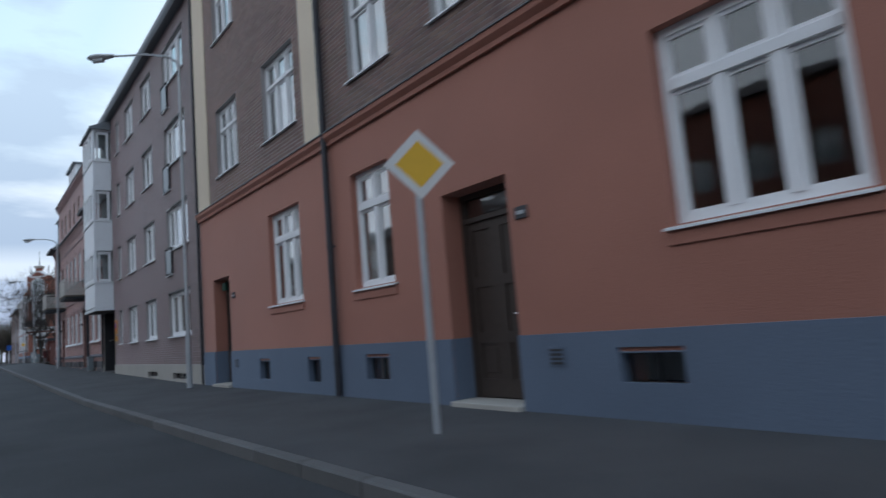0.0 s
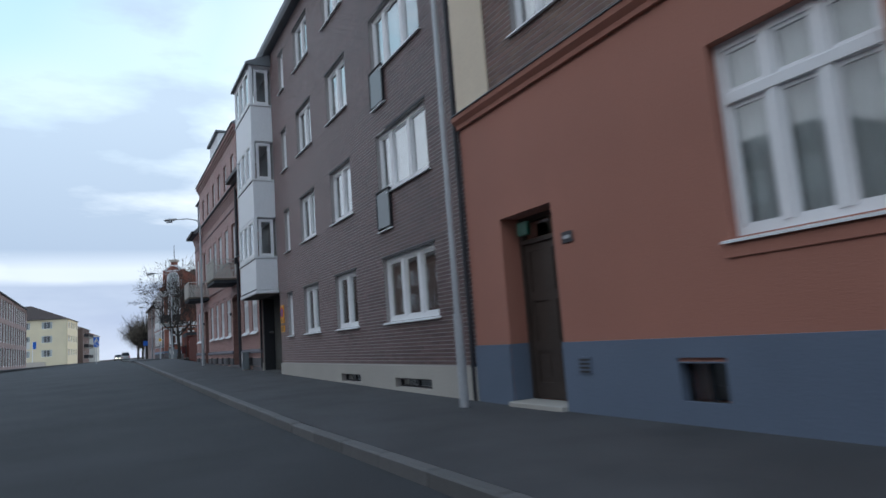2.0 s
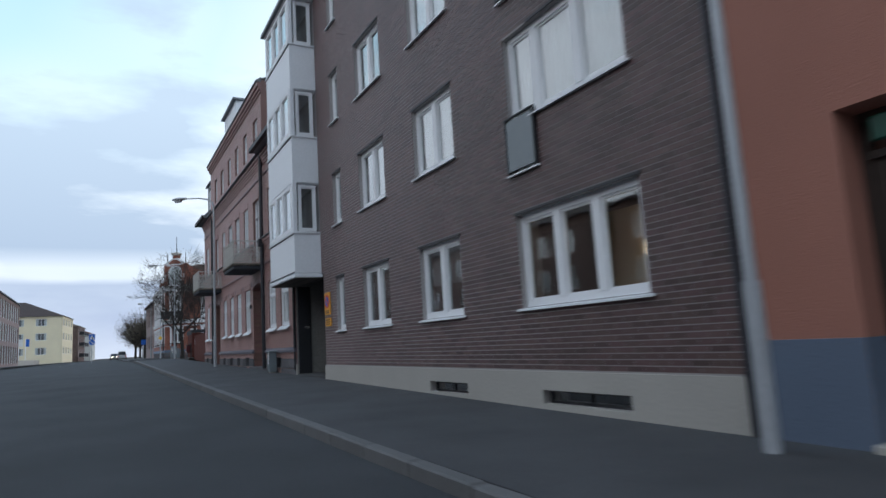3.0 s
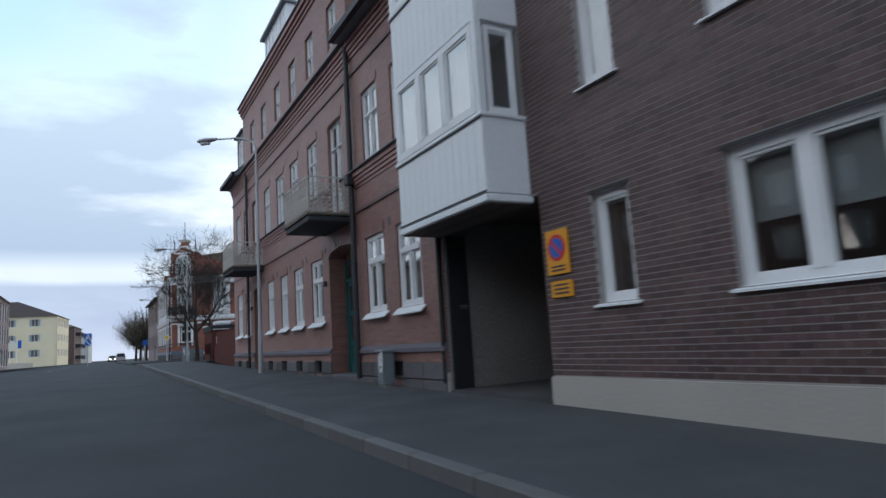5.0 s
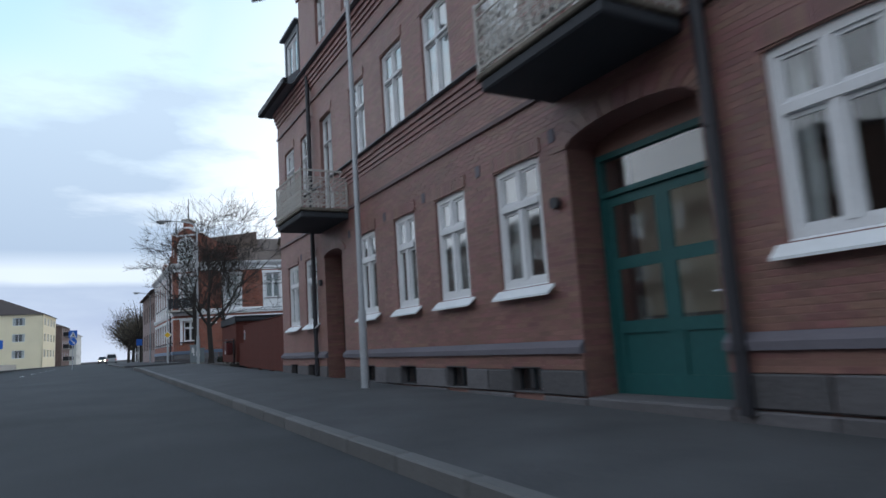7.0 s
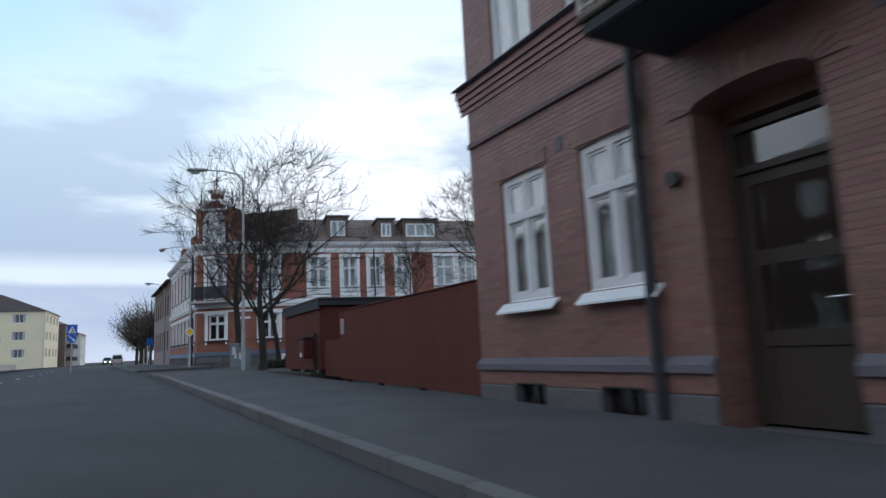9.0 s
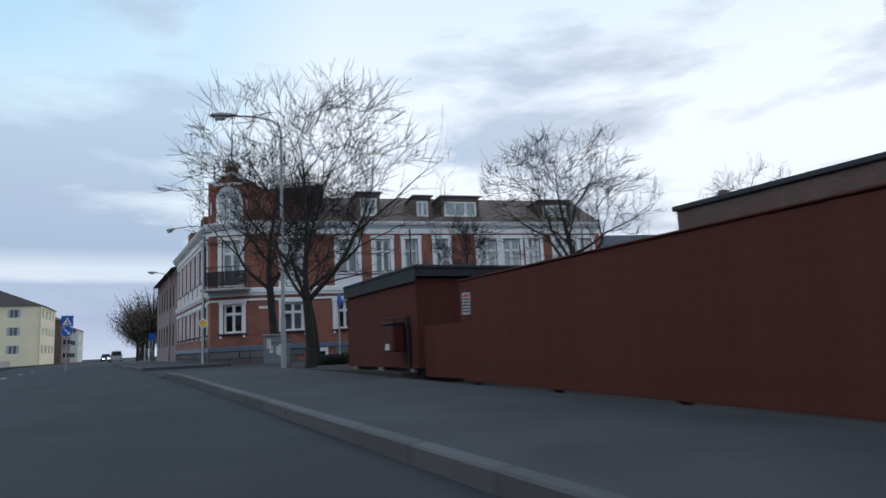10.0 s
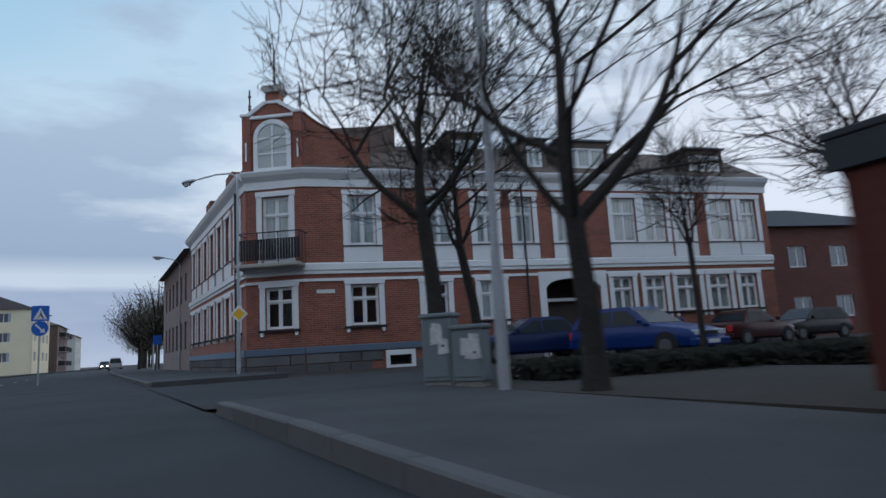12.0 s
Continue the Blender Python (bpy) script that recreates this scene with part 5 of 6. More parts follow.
        if gate:
            a, b, c, d = gate
            part("gate_surround", Shape().box(a - 0.28, -0.06, 0.0, a, 0.0, d + 0.28).box(c, -0.06, 0.0, c + 0.28, 0.0, d + 0.28).box(a, -0.06, d, c, 0.0, d + 0.28), M_WHITE, house, m, "white surround of the carriage gate")
            n, rise = 12, 0.35
            arc = [(a + (c - a) * k / n, d - rise + rise * math.sqrt(max(1 - (2 * k / n - 1) ** 2, 0))) for k in range(n + 1)]
            part("gate_arch", Shape().prism([(a, d)] + arc[:n // 2 + 1], "y", -0.05, 0.2).prism([(c, d)] + arc[n // 2:][::-1], "y", -0.05, 0.2), M_WHITE, house, m)
            door = part("gate", Shape().box(a, 0.9, base, c, 0.97, 2.35), M_DOOR_BR, house, m, "dark gate under the arch")
            part("gate_bar", Shape().box(a, 0.55, 2.36, c, 0.70, 2.48), M_OLDWHITE, door, m)
            part("gate_dark", Shape().box(a, 1.6, base, c, 1.66, 3.3), M_DOOR_BR, door, m)
    m, width = faces["lane"]
    part("name_plate", Shape().box(0.42, -0.02, 2.92, 1.05, 0.0, 3.05), M_WHITESIGN, house, m)
    # roof: a tiled slope up from each cornice
    part("roof", Shape().prism([(-0.30, eave), (3.3, eave + 2.1), (8.5, eave + 3.1), (8.5, eave)], "x", 0.0, width), M_ROOFBROWN, house, m, "weathered brown roof")
    for x0, x1, zt in ((5.6, 6.85, 9.05), (8.75, 9.75, 8.9), (10.35, 12.6, 8.9), (16.4, 18.3, 8.75)):
        d = part("dormer", Shape().box(x0, 0.35, eave + 0.15, x0 + 0.16, 3.4, zt).box(x1 - 0.16, 0.35, eave + 0.15, x1, 3.4, zt).box(x0 + 0.16, 0.35, eave + 0.1, x1 - 0.16, 3.4, eave + 0.42).box(x0 + 0.16, 0.35, zt - 0.22, x1 - 0.16, 3.4, zt), M_ROOFBROWN, house, m, "brown clad roof dormer")
        part("dormer_roof", Shape().soft(x0 - 0.12, 0.22, zt + 0.003, x1 + 0.12, 3.5, zt + 0.09, 0.015), M_ROOFSHEET, d, m)
        window(house, m @ pose(0, 0.36, 0), x0 + 0.17, eave + 0.43, x1 - x0 - 0.34, zt - eave - 0.67, 2 if x1 - x0 < 2 else 3, 0, 0, 0.03, M_WHITE, 0.07, 0.08, "none", "lace")
    ms, ws = faces["street"]
    part("roof", Shape().prism([(-0.30, eave), (2.4, eave + 2.0), (6.0, eave + 2.6), (6.0, eave)], "x", -0.0, ws), M_ROOFBROWN, house, ms, "weathered brown roof")
    for x0, x1 in ((3.2, 4.5), (8.6, 9.9)):
        part("dormer", Shape().soft(x0, 0.3, eave + 0.1, x1, 3.0, eave + 1.3, 0.03), M_ROOFTILE, house, ms)
    # corner gable with turret
    mc, wc = faces["corner"]
    g0, g1 = -0.05, wc + 0.05
    half, mid = 0.86, 1.055
    gable = part("gable", Shape().box(g0, -0.02, eave, g1, 0.5, eave + 2.05).prism([(mid - half, eave + 2.05), (mid + half, eave + 2.05), (mid + 0.30, eave + 2.56), (mid - 0.30, eave + 2.56)], "y", -0.02, 0.5), M_BRICK_FAR, house, mc, "brick gable with corner piers over the cut corner")
    for xa, xb in ((g0 - 0.02, g0 + 0.30), (g1 - 0.30, g1 + 0.02)):
        pier = part("pier", Shape().soft(xa, -0.10, eave + 0.02, xb, 0.52, eave + 2.12, 0.015), M_BRICK_FAR, gable, mc)
        part("pier_cap", Shape().soft(xa - 0.05, -0.15, eave + 2.123, xb + 0.05, 0.57, eave + 2.24, 0.02), M_WHITE, pier, mc, "white painted pier cap")
        part("strip", Shape().soft((xa + xb) / 2 - 0.03, -0.125, eave + 0.45, (xa + xb) / 2 + 0.03, -0.102, eave + 1.15, 0.008), M_WHITE, pier, mc, "thin white upright strip")

    def lancet(w, z0, spring, rise):
        return [(mid - w, z0)] + [(mid - w * math.cos(math.pi * k / 14), spring + rise * math.sin(math.pi * k / 14)) for k in range(15)] + [(mid + w, z0)]

    outer, inner = lancet(0.70, eave + 0.04, eave + 1.30, 0.66), lancet(0.54, eave + 0.16, eave + 1.28, 0.52)
    n = len(outer)
    ring = Shape()
    ring.add([(x, y, z) for y in (-0.085, -0.021) for o in (outer, inner) for x, z in o], [])
    for k in range(n):
        q = (k + 1) % n
        ring.f += [(k, q, n + q, n + k), (2 * n + k, 3 * n + k, 3 * n + q, 2 * n + q), (k, 2 * n + k, 2 * n + q, q), (n + k, n + q, 3 * n + q, 3 * n + k)]
    part("gable_surround", ring, M_WHITE, gable, mc, "white painted arched surround")
    arch_window = part("gable_window", Shape().box(mid - 0.035, -0.07, eave + 0.17, mid + 0.035, -0.035, eave + 1.78).box(mid - 0.53, -0.072, eave + 0.66, mid + 0.53, -0.036, eave + 0.72).box(mid - 0.53, -0.072, eave + 1.22, mid + 0.53, -0.036, eave + 1.29), M_WHITE, gable, mc, "white cross-barred arched window")
    part("pane", Shape().prism(inner, "y", -0.052, -0.048), M_GLASS, arch_window, mc).visible_shadow = False
    # flat pale panel added behind the pane, in place of reflected sky
    part("curtain", Shape().prism(inner, "y", -0.030, -0.022), M_CURTAIN, arch_window, mc)
    # white pediment and the small block with its flared cap
    part("gable_ledge", Shape().soft(g0 + 0.29, -0.13, eave + 2.0, g1 - 0.29, -0.018, eave + 2.12, 0.02), M_WHITE, gable, mc, "white ledge across the gable")
    for side in (-1, 1):
        part("raking_cap", Shape().prism([(mid + side * (half + 0.04), eave + 2.10), (mid + side * 0.26, eave + 2.52), (mid + side * 0.26, eave + 2.68), (mid + side * (half + 0.04), eave + 2.26)], "y", -0.12, 0.54), M_WHITE, gable, mc, "white sloping gable capping")
    part("turret_base", Shape().soft(mid - 0.34, -0.08, eave + 2.565, mid + 0.34, 0.54, eave + 2.68, 0.02), M_WHITE, gable, mc)
    part("turret", Shape().soft(mid - 0.26, -0.02, eave + 2.683, mid + 0.26, 0.5, eave + 3.0, 0.02), M_BRICK_FAR, gable, mc)
    part("turret_cap", Shape().prism([(mid - 0.28, eave + 3.003), (mid + 0.28, eave + 3.003), (mid + 0.40, eave + 3.13), (mid + 0.34, eave + 3.26), (mid - 0.34, eave + 3.26), (mid - 0.40, eave + 3.13)], "y", -0.10, 0.58), M_CONCRETE, gable, mc, "flared stone cap")
    for x, z0, z1 in ((mid, eave + 3.26, eave + 4.85), (g0 + 0.14, eave + 2.24, eave + 3.3), (g1 - 0.14, eave + 2.24, eave + 3.3)):
        spire = part("spire", Shape().tube([(x, 0.25, z0), (x, 0.25, z0 + 0.12), (x, 0.25, z1)], [0.05, 0.032, 0.026], 8), M_BLACKMETAL, gable, mc)
        for dz in (0.30, 0.42, 0.80):
            part("knob", Shape().tube([(x, 0.25, z0 + dz - 0.05), (x, 0.25, z0 + dz - 0.02), (x, 0.25, z0 + dz + 0.02), (x, 0.25, z0 + dz + 0.05)], [0.02, 0.065, 0.065, 0.02], 8), M_BLACKMETAL, spire, mc)
    sweep = [(0.05, eave)] + [(0.05 + 2.4 * t, eave + 1.15 + 1.0 * (1 - t) ** 2) for t in [k / 8 for k in range(9)]] + [(2.45, eave)]
    lm = faces["lane"][0]
    part("parapet", Shape().prism(sweep, "y", 0.02, 0.34), M_BRICK_FAR, gable, lm, "brick parapet sweeping down from the gable")
    part("parapet_cap", Shape().prism([(x, z) for x, z in sweep[1:-1]] + [(x, z + 0.07) for x, z in sweep[1:-1]][::-1], "y", -0.03, 0.39), M_ROOFTILE, gable, lm, "tiled parapet capping")
    # corner balcony
    zb, d = 3.98, 0.80
    bal = part("balcony", Shape().soft(-0.12, -d, zb - 0.14, 2.2, 0.0, zb, 0.03), M_CONCRETE, house, mc, "corner balcony with dark upright slats")
    part("rail", Shape().tube([(0.05, 0, zb + 1.05), (0.05, -d + 0.03, zb + 1.05), (2.25, -d + 0.03, zb + 1.05), (2.25, 0, zb + 1.05)], 0.022, 6), M_BLACKMETAL, bal, mc)
    slat = Shape().soft(0, 0, 0, 0.085, 0.02, 0.72, 0.004).mesh("slat", M_DARKSLAT)
    for k in range(22):
        part("slat", slat, M_DARKSLAT, bal, mc @ pose(0.06 + 0.1 * k, -d, zb + 0.10))
    for x in (0.05, 0.76, 1.5, 2.25):
        part("post", Shape().tube([(x, -d + 0.03, zb), (x, -d + 0.03, zb + 1.05)], 0.02, 8), M_BLACKMETAL, bal, mc)
    for y in (-0.2, -0.5):
        for x in (0.05, 2.25):
            part("post", Shape().tube([(x, y, zb), (x, y, zb + 1.05)], 0.012, 6), M_BLACKMETAL, bal, mc)
    downpipe(house, ms, 12.75, 0.1, eave - 0.4, 0.06)
    downpipe(house, faces["lane"][0], 8.35, 0.8, eave - 0.4, 0.04)
    # rooms behind: added dark panels and floor slabs
    part("inner_wall", Shape().box(0.4, 2.5, base, 19.6, 2.6, eave), M_ROOM, house, faces["lane"][0])
    part("inner_wall", Shape().box(0.4, 2.5, base, 13.4, 2.6, eave), M_ROOM, house, ms)
    part("floor_slab", Shape().box(0.2, 0.41, 3.5, 19.6, 2.49, 3.74), M_ROOM, house, faces["lane"][0])
    part("floor_slab", Shape().box(0.2, 0.41, 3.5, 12.0, 2.49, 3.74), M_ROOM, house, ms)
    part("end_wall", Shape().box(19.55, 0.40, base, 19.95, 9.0, eave), M_BRICK_FAR, house, faces["lane"][0])
    part("end_wall", Shape().box(0.0, 0.40, base, 0.35, 8.0, eave), M_BRICK_FAR, house, ms)
    return house


def surround(house, m, a, b, z0, z1, apron):
    """White painted plaster trims round a window, with a sill and its two corbels."""
    w = 0.20
    part("surround", Shape().soft(a - w, -0.05, z0 - 0.02, a, 0.0, z1, 0.012).soft(b, -0.05, z0 - 0.02, b + w, 0.0, z1, 0.012).soft(a - w - 0.03, -0.07, z1 + 0.002, b + w + 0.03, 0.0, z1 + 0.20, 0.015), M_WHITE, house, m, "white painted surround")
    if apron:
        part("apron", Shape().soft(a - w, -0.045, z0 - 0.62, b + w, 0.0, z0 - 0.06, 0.012), M_WHITE, house, m, "white panel below the window")
        part("sill", Shape().soft(a - w - 0.04, -0.10, z0 - 0.055, b + w + 0.04, 0.0, z0 - 0.022, 0.01), M_ROOFSHEET, house, m)
    else:
        part("sill", Shape().soft(a - w - 0.05, -0.11, z0 - 0.10, b + w + 0.05, 0.0, z0 - 0.022, 0.012), M_BLACKMETAL, house, m)
        for x in (a - w + 0.02, b + w - 0.14):
            part("corbel", Shape().soft(x, -0.08, z0 - 0.24, x + 0.12, 0.0, z0 - 0.103, 0.015), M_WHITE, house, m)


M_DARKSLAT = material("dark_stained_slat", (0.022, 0.023, 0.027), 0.7, 0.15, 20, 2.0, 0.1, spread=("object", 0.25, 0.0))


# ---- trees ----
def tree(x, y, height, trunk_r, fork, seed, limbs, lean=(0.0, 0.0), depth=7, label="", group="bare street trees", dense=1.0, radius=2.5, wide=0.55, leaders=11):
    """Bare tree: tapered trunk, forking limbs that curve upwards, many fine twigs. limbs: (azimuth, tilt, length, thickness)."""
    g = ground_height(y) - 0.03
    rnd = random.Random(seed)
    th = thing("tree", pose(x, y, g), label or "bare broad-crowned tree with dark forking limbs", "tree", group)
    wood, twigs = Shape(), Shape()

    def shoot(q, d, length):
        nd = (d + Vector((rnd.uniform(-1, 1), rnd.uniform(-1, 1), rnd.uniform(-0.6, 0.8))) * 0.95).normalized()
        nd.z = max(nd.z, -0.25)
        mid = q + nd * length * 0.5
        tip = mid + (nd + Vector((rnd.uniform(-1, 1), rnd.uniform(-1, 1), rnd.uniform(-0.2, 0.6))) * 0.25).normalized() * length * 0.5
        twigs.tube([q, mid, tip], [0.0085, 0.007, 0.0045], 3, False)

    def grow(p, d, length, r, level):
        steps = 4 if level < 3 else 3
        pts, rs = [p], [r]
        end = max(r * 0.68, 0.004)
        for k in range(steps):
            d = (d + Vector((rnd.uniform(-1, 1), rnd.uniform(-1, 1), rnd.uniform(-0.6, 0.6))) * (0.15 if level < 3 else 0.14)).normalized()
            d.z = max(d.z + (0.05 if level < 3 else 0.0), -0.08)
            d.normalize()
            p = p + d * length / steps
            pts.append(p)
            rs.append(r + (end - r) * (k + 1) / steps)
        thick = r > 0.012
        (wood if thick else twigs).tube(pts, rs, 8 if r > 0.05 else 5 if thick else 3, False)
        if level >= 2:
            for k in range(int(1.9 * dense + rnd.random())):
                shoot(pts[rnd.randint(1, steps)], d, rnd.uniform(0.3, 0.85))
        if level >= depth or length < 0.14:
            return
        # side branches along the limb, then the fork at its end
        if level <= 3:
            for k in range(1 if level > 1 else 2):
                q = pts[rnd.randint(1, steps - 1)]
                axis = d.orthogonal().normalized()
                axis.rotate(Matrix.Rotation(rnd.uniform(0, 2 * math.pi), 3, d))
                nd = d.copy()
                nd.rotate(Matrix.Rotation(rnd.uniform(0.7, 1.1), 3, axis))
                grow(q, nd.normalized(), length * rnd.uniform(0.45, 0.7), max(end * 0.45, 0.006), level + (2 if level < 3 else 3))
        for k in range(2 if rnd.random() < 0.78 else 3):
            axis = d.orthogonal().normalized()
            axis.rotate(Matrix.Rotation(rnd.uniform(0, 2 * math.pi), 3, d))
            nd = d.copy()
            nd.rotate(Matrix.Rotation(rnd.uniform(0.25, 0.75) * (0.6 + wide), 3, axis))
            grow(p, nd.normalized(), length * rnd.uniform(0.66, 0.86), max(end * rnd.uniform(0.58, 0.88), 0.005), level + 1)

    top = Vector((lean[0], lean[1], fork))
    wood.tube([(0, 0, -0.1), (0, 0, 0.06), (0.02, 0, 0.35), (lean[0] * 0.3, lean[1] * 0.3, fork * 0.55), tuple(top)], [trunk_r * 1.6, trunk_r * 1.25, trunk_r * 1.02, trunk_r * 0.95, trunk_r * 0.9], 14, False)
    # leader: the stem goes on up through the crown, with limbs all along it
    reach = (height - fork) / 3.1
    stem, at, way = [top - Vector((0, 0, 0.1))], top.copy(), Vector((lean[0], lean[1], 2.0)).normalized()
    for k in range(7):
        way = (way + Vector((rnd.uniform(-1, 1), rnd.uniform(-1, 1), 0.6)) * 0.13).normalized()
        at = at + way * (height - fork) * 0.115
        stem.append(at.copy())
    radii = [trunk_r * (0.82 - 0.10 * k) for k in range(8)]
    wood.tube(stem, radii, 8, False)
    for k in range(leaders):
        f = (k + 0.6) / leaders * 6.6
        i = min(int(f), 6)
        q = stem[i].lerp(stem[i + 1], f - i)
        a, tilt = radians(137.5 * k + seed * 31 + rnd.uniform(-15, 15)), radians(rnd.uniform(52, 66) - 3.5 * f)
        grow(q, Vector((math.sin(tilt) * math.cos(a), math.sin(tilt) * math.sin(a), math.cos(tilt))), reach * (1.15 - 0.10 * f), max(radii[i] * 0.5, 0.012), 1 if f < 3.5 else 2)
    for a, tilt, size, thick in limbs:
        a, tilt = radians(a + rnd.uniform(-8, 8)), radians(tilt)
        grow(top - Vector((0, 0, 0.12)), Vector((math.sin(tilt) * math.cos(a), math.sin(tilt) * math.sin(a), math.cos(tilt))), reach * size, trunk_r * thick, 1)
    # draw the crown in to its true size
    tips = np.array(twigs.v)
    far = np.percentile(np.hypot(tips[:, 0] - lean[0], tips[:, 1] - lean[1]), 93)
    high = np.percentile(tips[:, 2], 99.5)
    def settle(p):
        t = min(max((p[2] - fork) / 1.5, 0), 1)
        dx, dy = p[0] - lean[0], p[1] - lean[1]
        r = max(math.hypot(dx, dy), 1e-6)
        k = radius / far * r
        k = k if k < radius else radius + (k - radius) * 0.2
        g = 1 + (k / r - 1) * t
        return dx * g + lean[0], dy * g + lean[1], p[2] if p[2] < fork else fork + (p[2] - fork) * (height - fork) / (high - fork)

    for s in (wood, twigs):
        s.v = [settle(p) for p in s.v]
    part("trunk", quick_mesh("trunk", wood.v, wood.f, M_BARK), M_BARK, th, WORLD[th])
    part("crown", quick_mesh("crown", twigs.v, twigs.f, M_TWIG), M_TWIG, th, WORLD[th], kind="stuff")
    return th


def thicket_tree(x, y, height, radius, seed):
    """A far street tree, dense and dark: trunk, limbs and a crown of small uneven leaf clumps."""
    g = ground_height(y)
    rnd = random.Random(seed)
    th = thing("tree", pose(x, y, g), "brown twiggy street tree beyond the corner house", "tree", "far row of street trees")
    wood = Shape().tube([(0, 0, -0.1), (0.05, 0, height * 0.3), (0, 0.1, height * 0.75)], [0.2, 0.15, 0.04], 7, False)
    v, f = [], []
    for k in range(70):
        a = rnd.uniform(0, 6.28)
        tip = (radius * rnd.uniform(0.3, 1.02) * math.cos(a), radius * rnd.uniform(0.3, 1.02) * math.sin(a), height * rnd.uniform(0.45, 1.02))
        wood.tube([(0, 0, height * 0.28), (tip[0] * 0.5, tip[1] * 0.5, tip[2] * 0.75), tip], [0.06, 0.035, 0.014], 4, False)
    for k in range(5200):
        a, b, r = rnd.uniform(0, 6.28), rnd.gauss(0, 0.55), radius * rnd.uniform(0.1, 1.0) ** 0.6 * (0.85 + 0.2 * math.sin(5 * k % 7))
        c = Vector((r * math.cos(a) * math.cos(b), r * math.sin(a) * math.cos(b), height * 0.60 + r * math.sin(b) * height / radius * 0.42))
        if c.z < height * 0.12:
            continue
        e1 = Vector((rnd.uniform(-1, 1), rnd.uniform(-1, 1), rnd.uniform(-1, 1))).normalized()
        e2 = e1.orthogonal().normalized()
        s = rnd.uniform(0.04, 0.10)
        n = len(v)
        v += [tuple(c + e1 * s), tuple(c + e2 * s * 0.6), tuple(c - e1 * s), tuple(c - e2 * s * 0.6)]
        f.append((n, n + 1, n + 2, n + 3))
    part("trunk", wood, M_BARK, th, WORLD[th])
    part("crown", quick_mesh("crown", v, f, M_THICKET), M_THICKET, th, WORLD[th], kind="stuff")


# ---- street furniture ----
def street_lamp(x, y, head, label="grey steel street lamp with a long curved arm"):
    g = ground_height(y)
    th = thing("street_lamp", pose(x, y, g), label, "street lamp", "street lamps")
    o = WORLD[th]
    hx, hy, hz = head[0] - x, head[1] - y, head[2] - g
    part("pole", Shape().tube([(0, 0, -0.05), (0, 0, 1.3)], 0.068, 12).tube([(0, 0, 1.25), (0, 0, hz * 0.6), (0, 0, hz - 0.45)], [0.050, 0.044, 0.036], 12), M_ZINC, th, o, smooth=True)
    part("arm", Shape().tube([(0, 0, hz - 0.5), (hx * 0.04, hy * 0.04, hz - 0.3), (hx * 0.15, hy * 0.15, hz - 0.16), (hx * 0.45, hy * 0.45, hz - 0.04), (hx, hy, hz + 0.02)], [0.04, 0.036, 0.032, 0.028, 0.026], 8), M_ZINC, th, o, smooth=True)
    d = Vector((hx, hy, 0)).normalized()
    s = Vector((-d.y, d.x, 0))
    head_shape = Shape()
    rings, n = [], 10
    for t, w, h in ((-0.1, 0.05, 0.04), (0.05, 0.09, 0.06), (0.3, 0.14, 0.085), (0.5, 0.12, 0.07), (0.6, 0.05, 0.03)):
        c = Vector((hx, hy, hz + 0.02)) + d * (t - 0.1)
        head_shape.v += [tuple(c + s * w * math.cos(2 * math.pi * k / n) + Vector((0, 0, h * math.sin(2 * math.pi * k / n)))) for k in range(n)]
    for r in range(4):
        for k in range(n):
            head_shape.f.append((r * n + k, r * n + (k + 1) % n, (r + 1) * n + (k + 1) % n, (r + 1) * n + k))
    head_shape.f += [tuple(range(n)), tuple(range(4 * n, 5 * n))]
    head_part = part("head", head_shape, M_LAMPGREY, th, o, smooth=True)
    glass = Shape().tube([tuple(Vector((hx, hy, hz - 0.055)) + d * 0.08), tuple(Vector((hx, hy, hz - 0.06)) + d * 0.36)], 0.07, 10)
    part("lens", glass, M_HEADLIGHT, head_part, o, smooth=True)
    return th


def sign_post(x, y, height, label, r=0.03, mat=None):
    th = thing("road_sign", pose(x, y, ground_height(y)), label, "road sign")
    part("post", Shape().tube([(0, 0, -0.05), (0, 0, height)], r, 10), mat or M_ZINC, th, WORLD[th], smooth=True)
    return th


def priority_sign(x, y, zc, side, label, turn=0.0):
    th = sign_post(x, y, zc - ground_height(y) + side * 0.5, label, 0.035)
    o = WORLD[th] @ pose(0, -0.05, zc - ground_height(y), 0, 0, turn)
    h = side * math.sqrt(0.5)
    board = part("board", Shape().prism([(h, 0), (0, h), (-h, 0), (0, -h)], "y", 0.0, 0.012), M_WHITESIGN, th, o)
    k = h * 0.68
    part("field", Shape().prism([(k, 0), (0, k), (-k, 0), (0, -k)], "y", -0.003, -0.0005), M_YELLOWSIGN, board, o)
    part("clamp", Shape().box(-0.05, 0.012, -0.05, 0.05, 0.09, -0.01), M_ZINC, th, o)
    return th


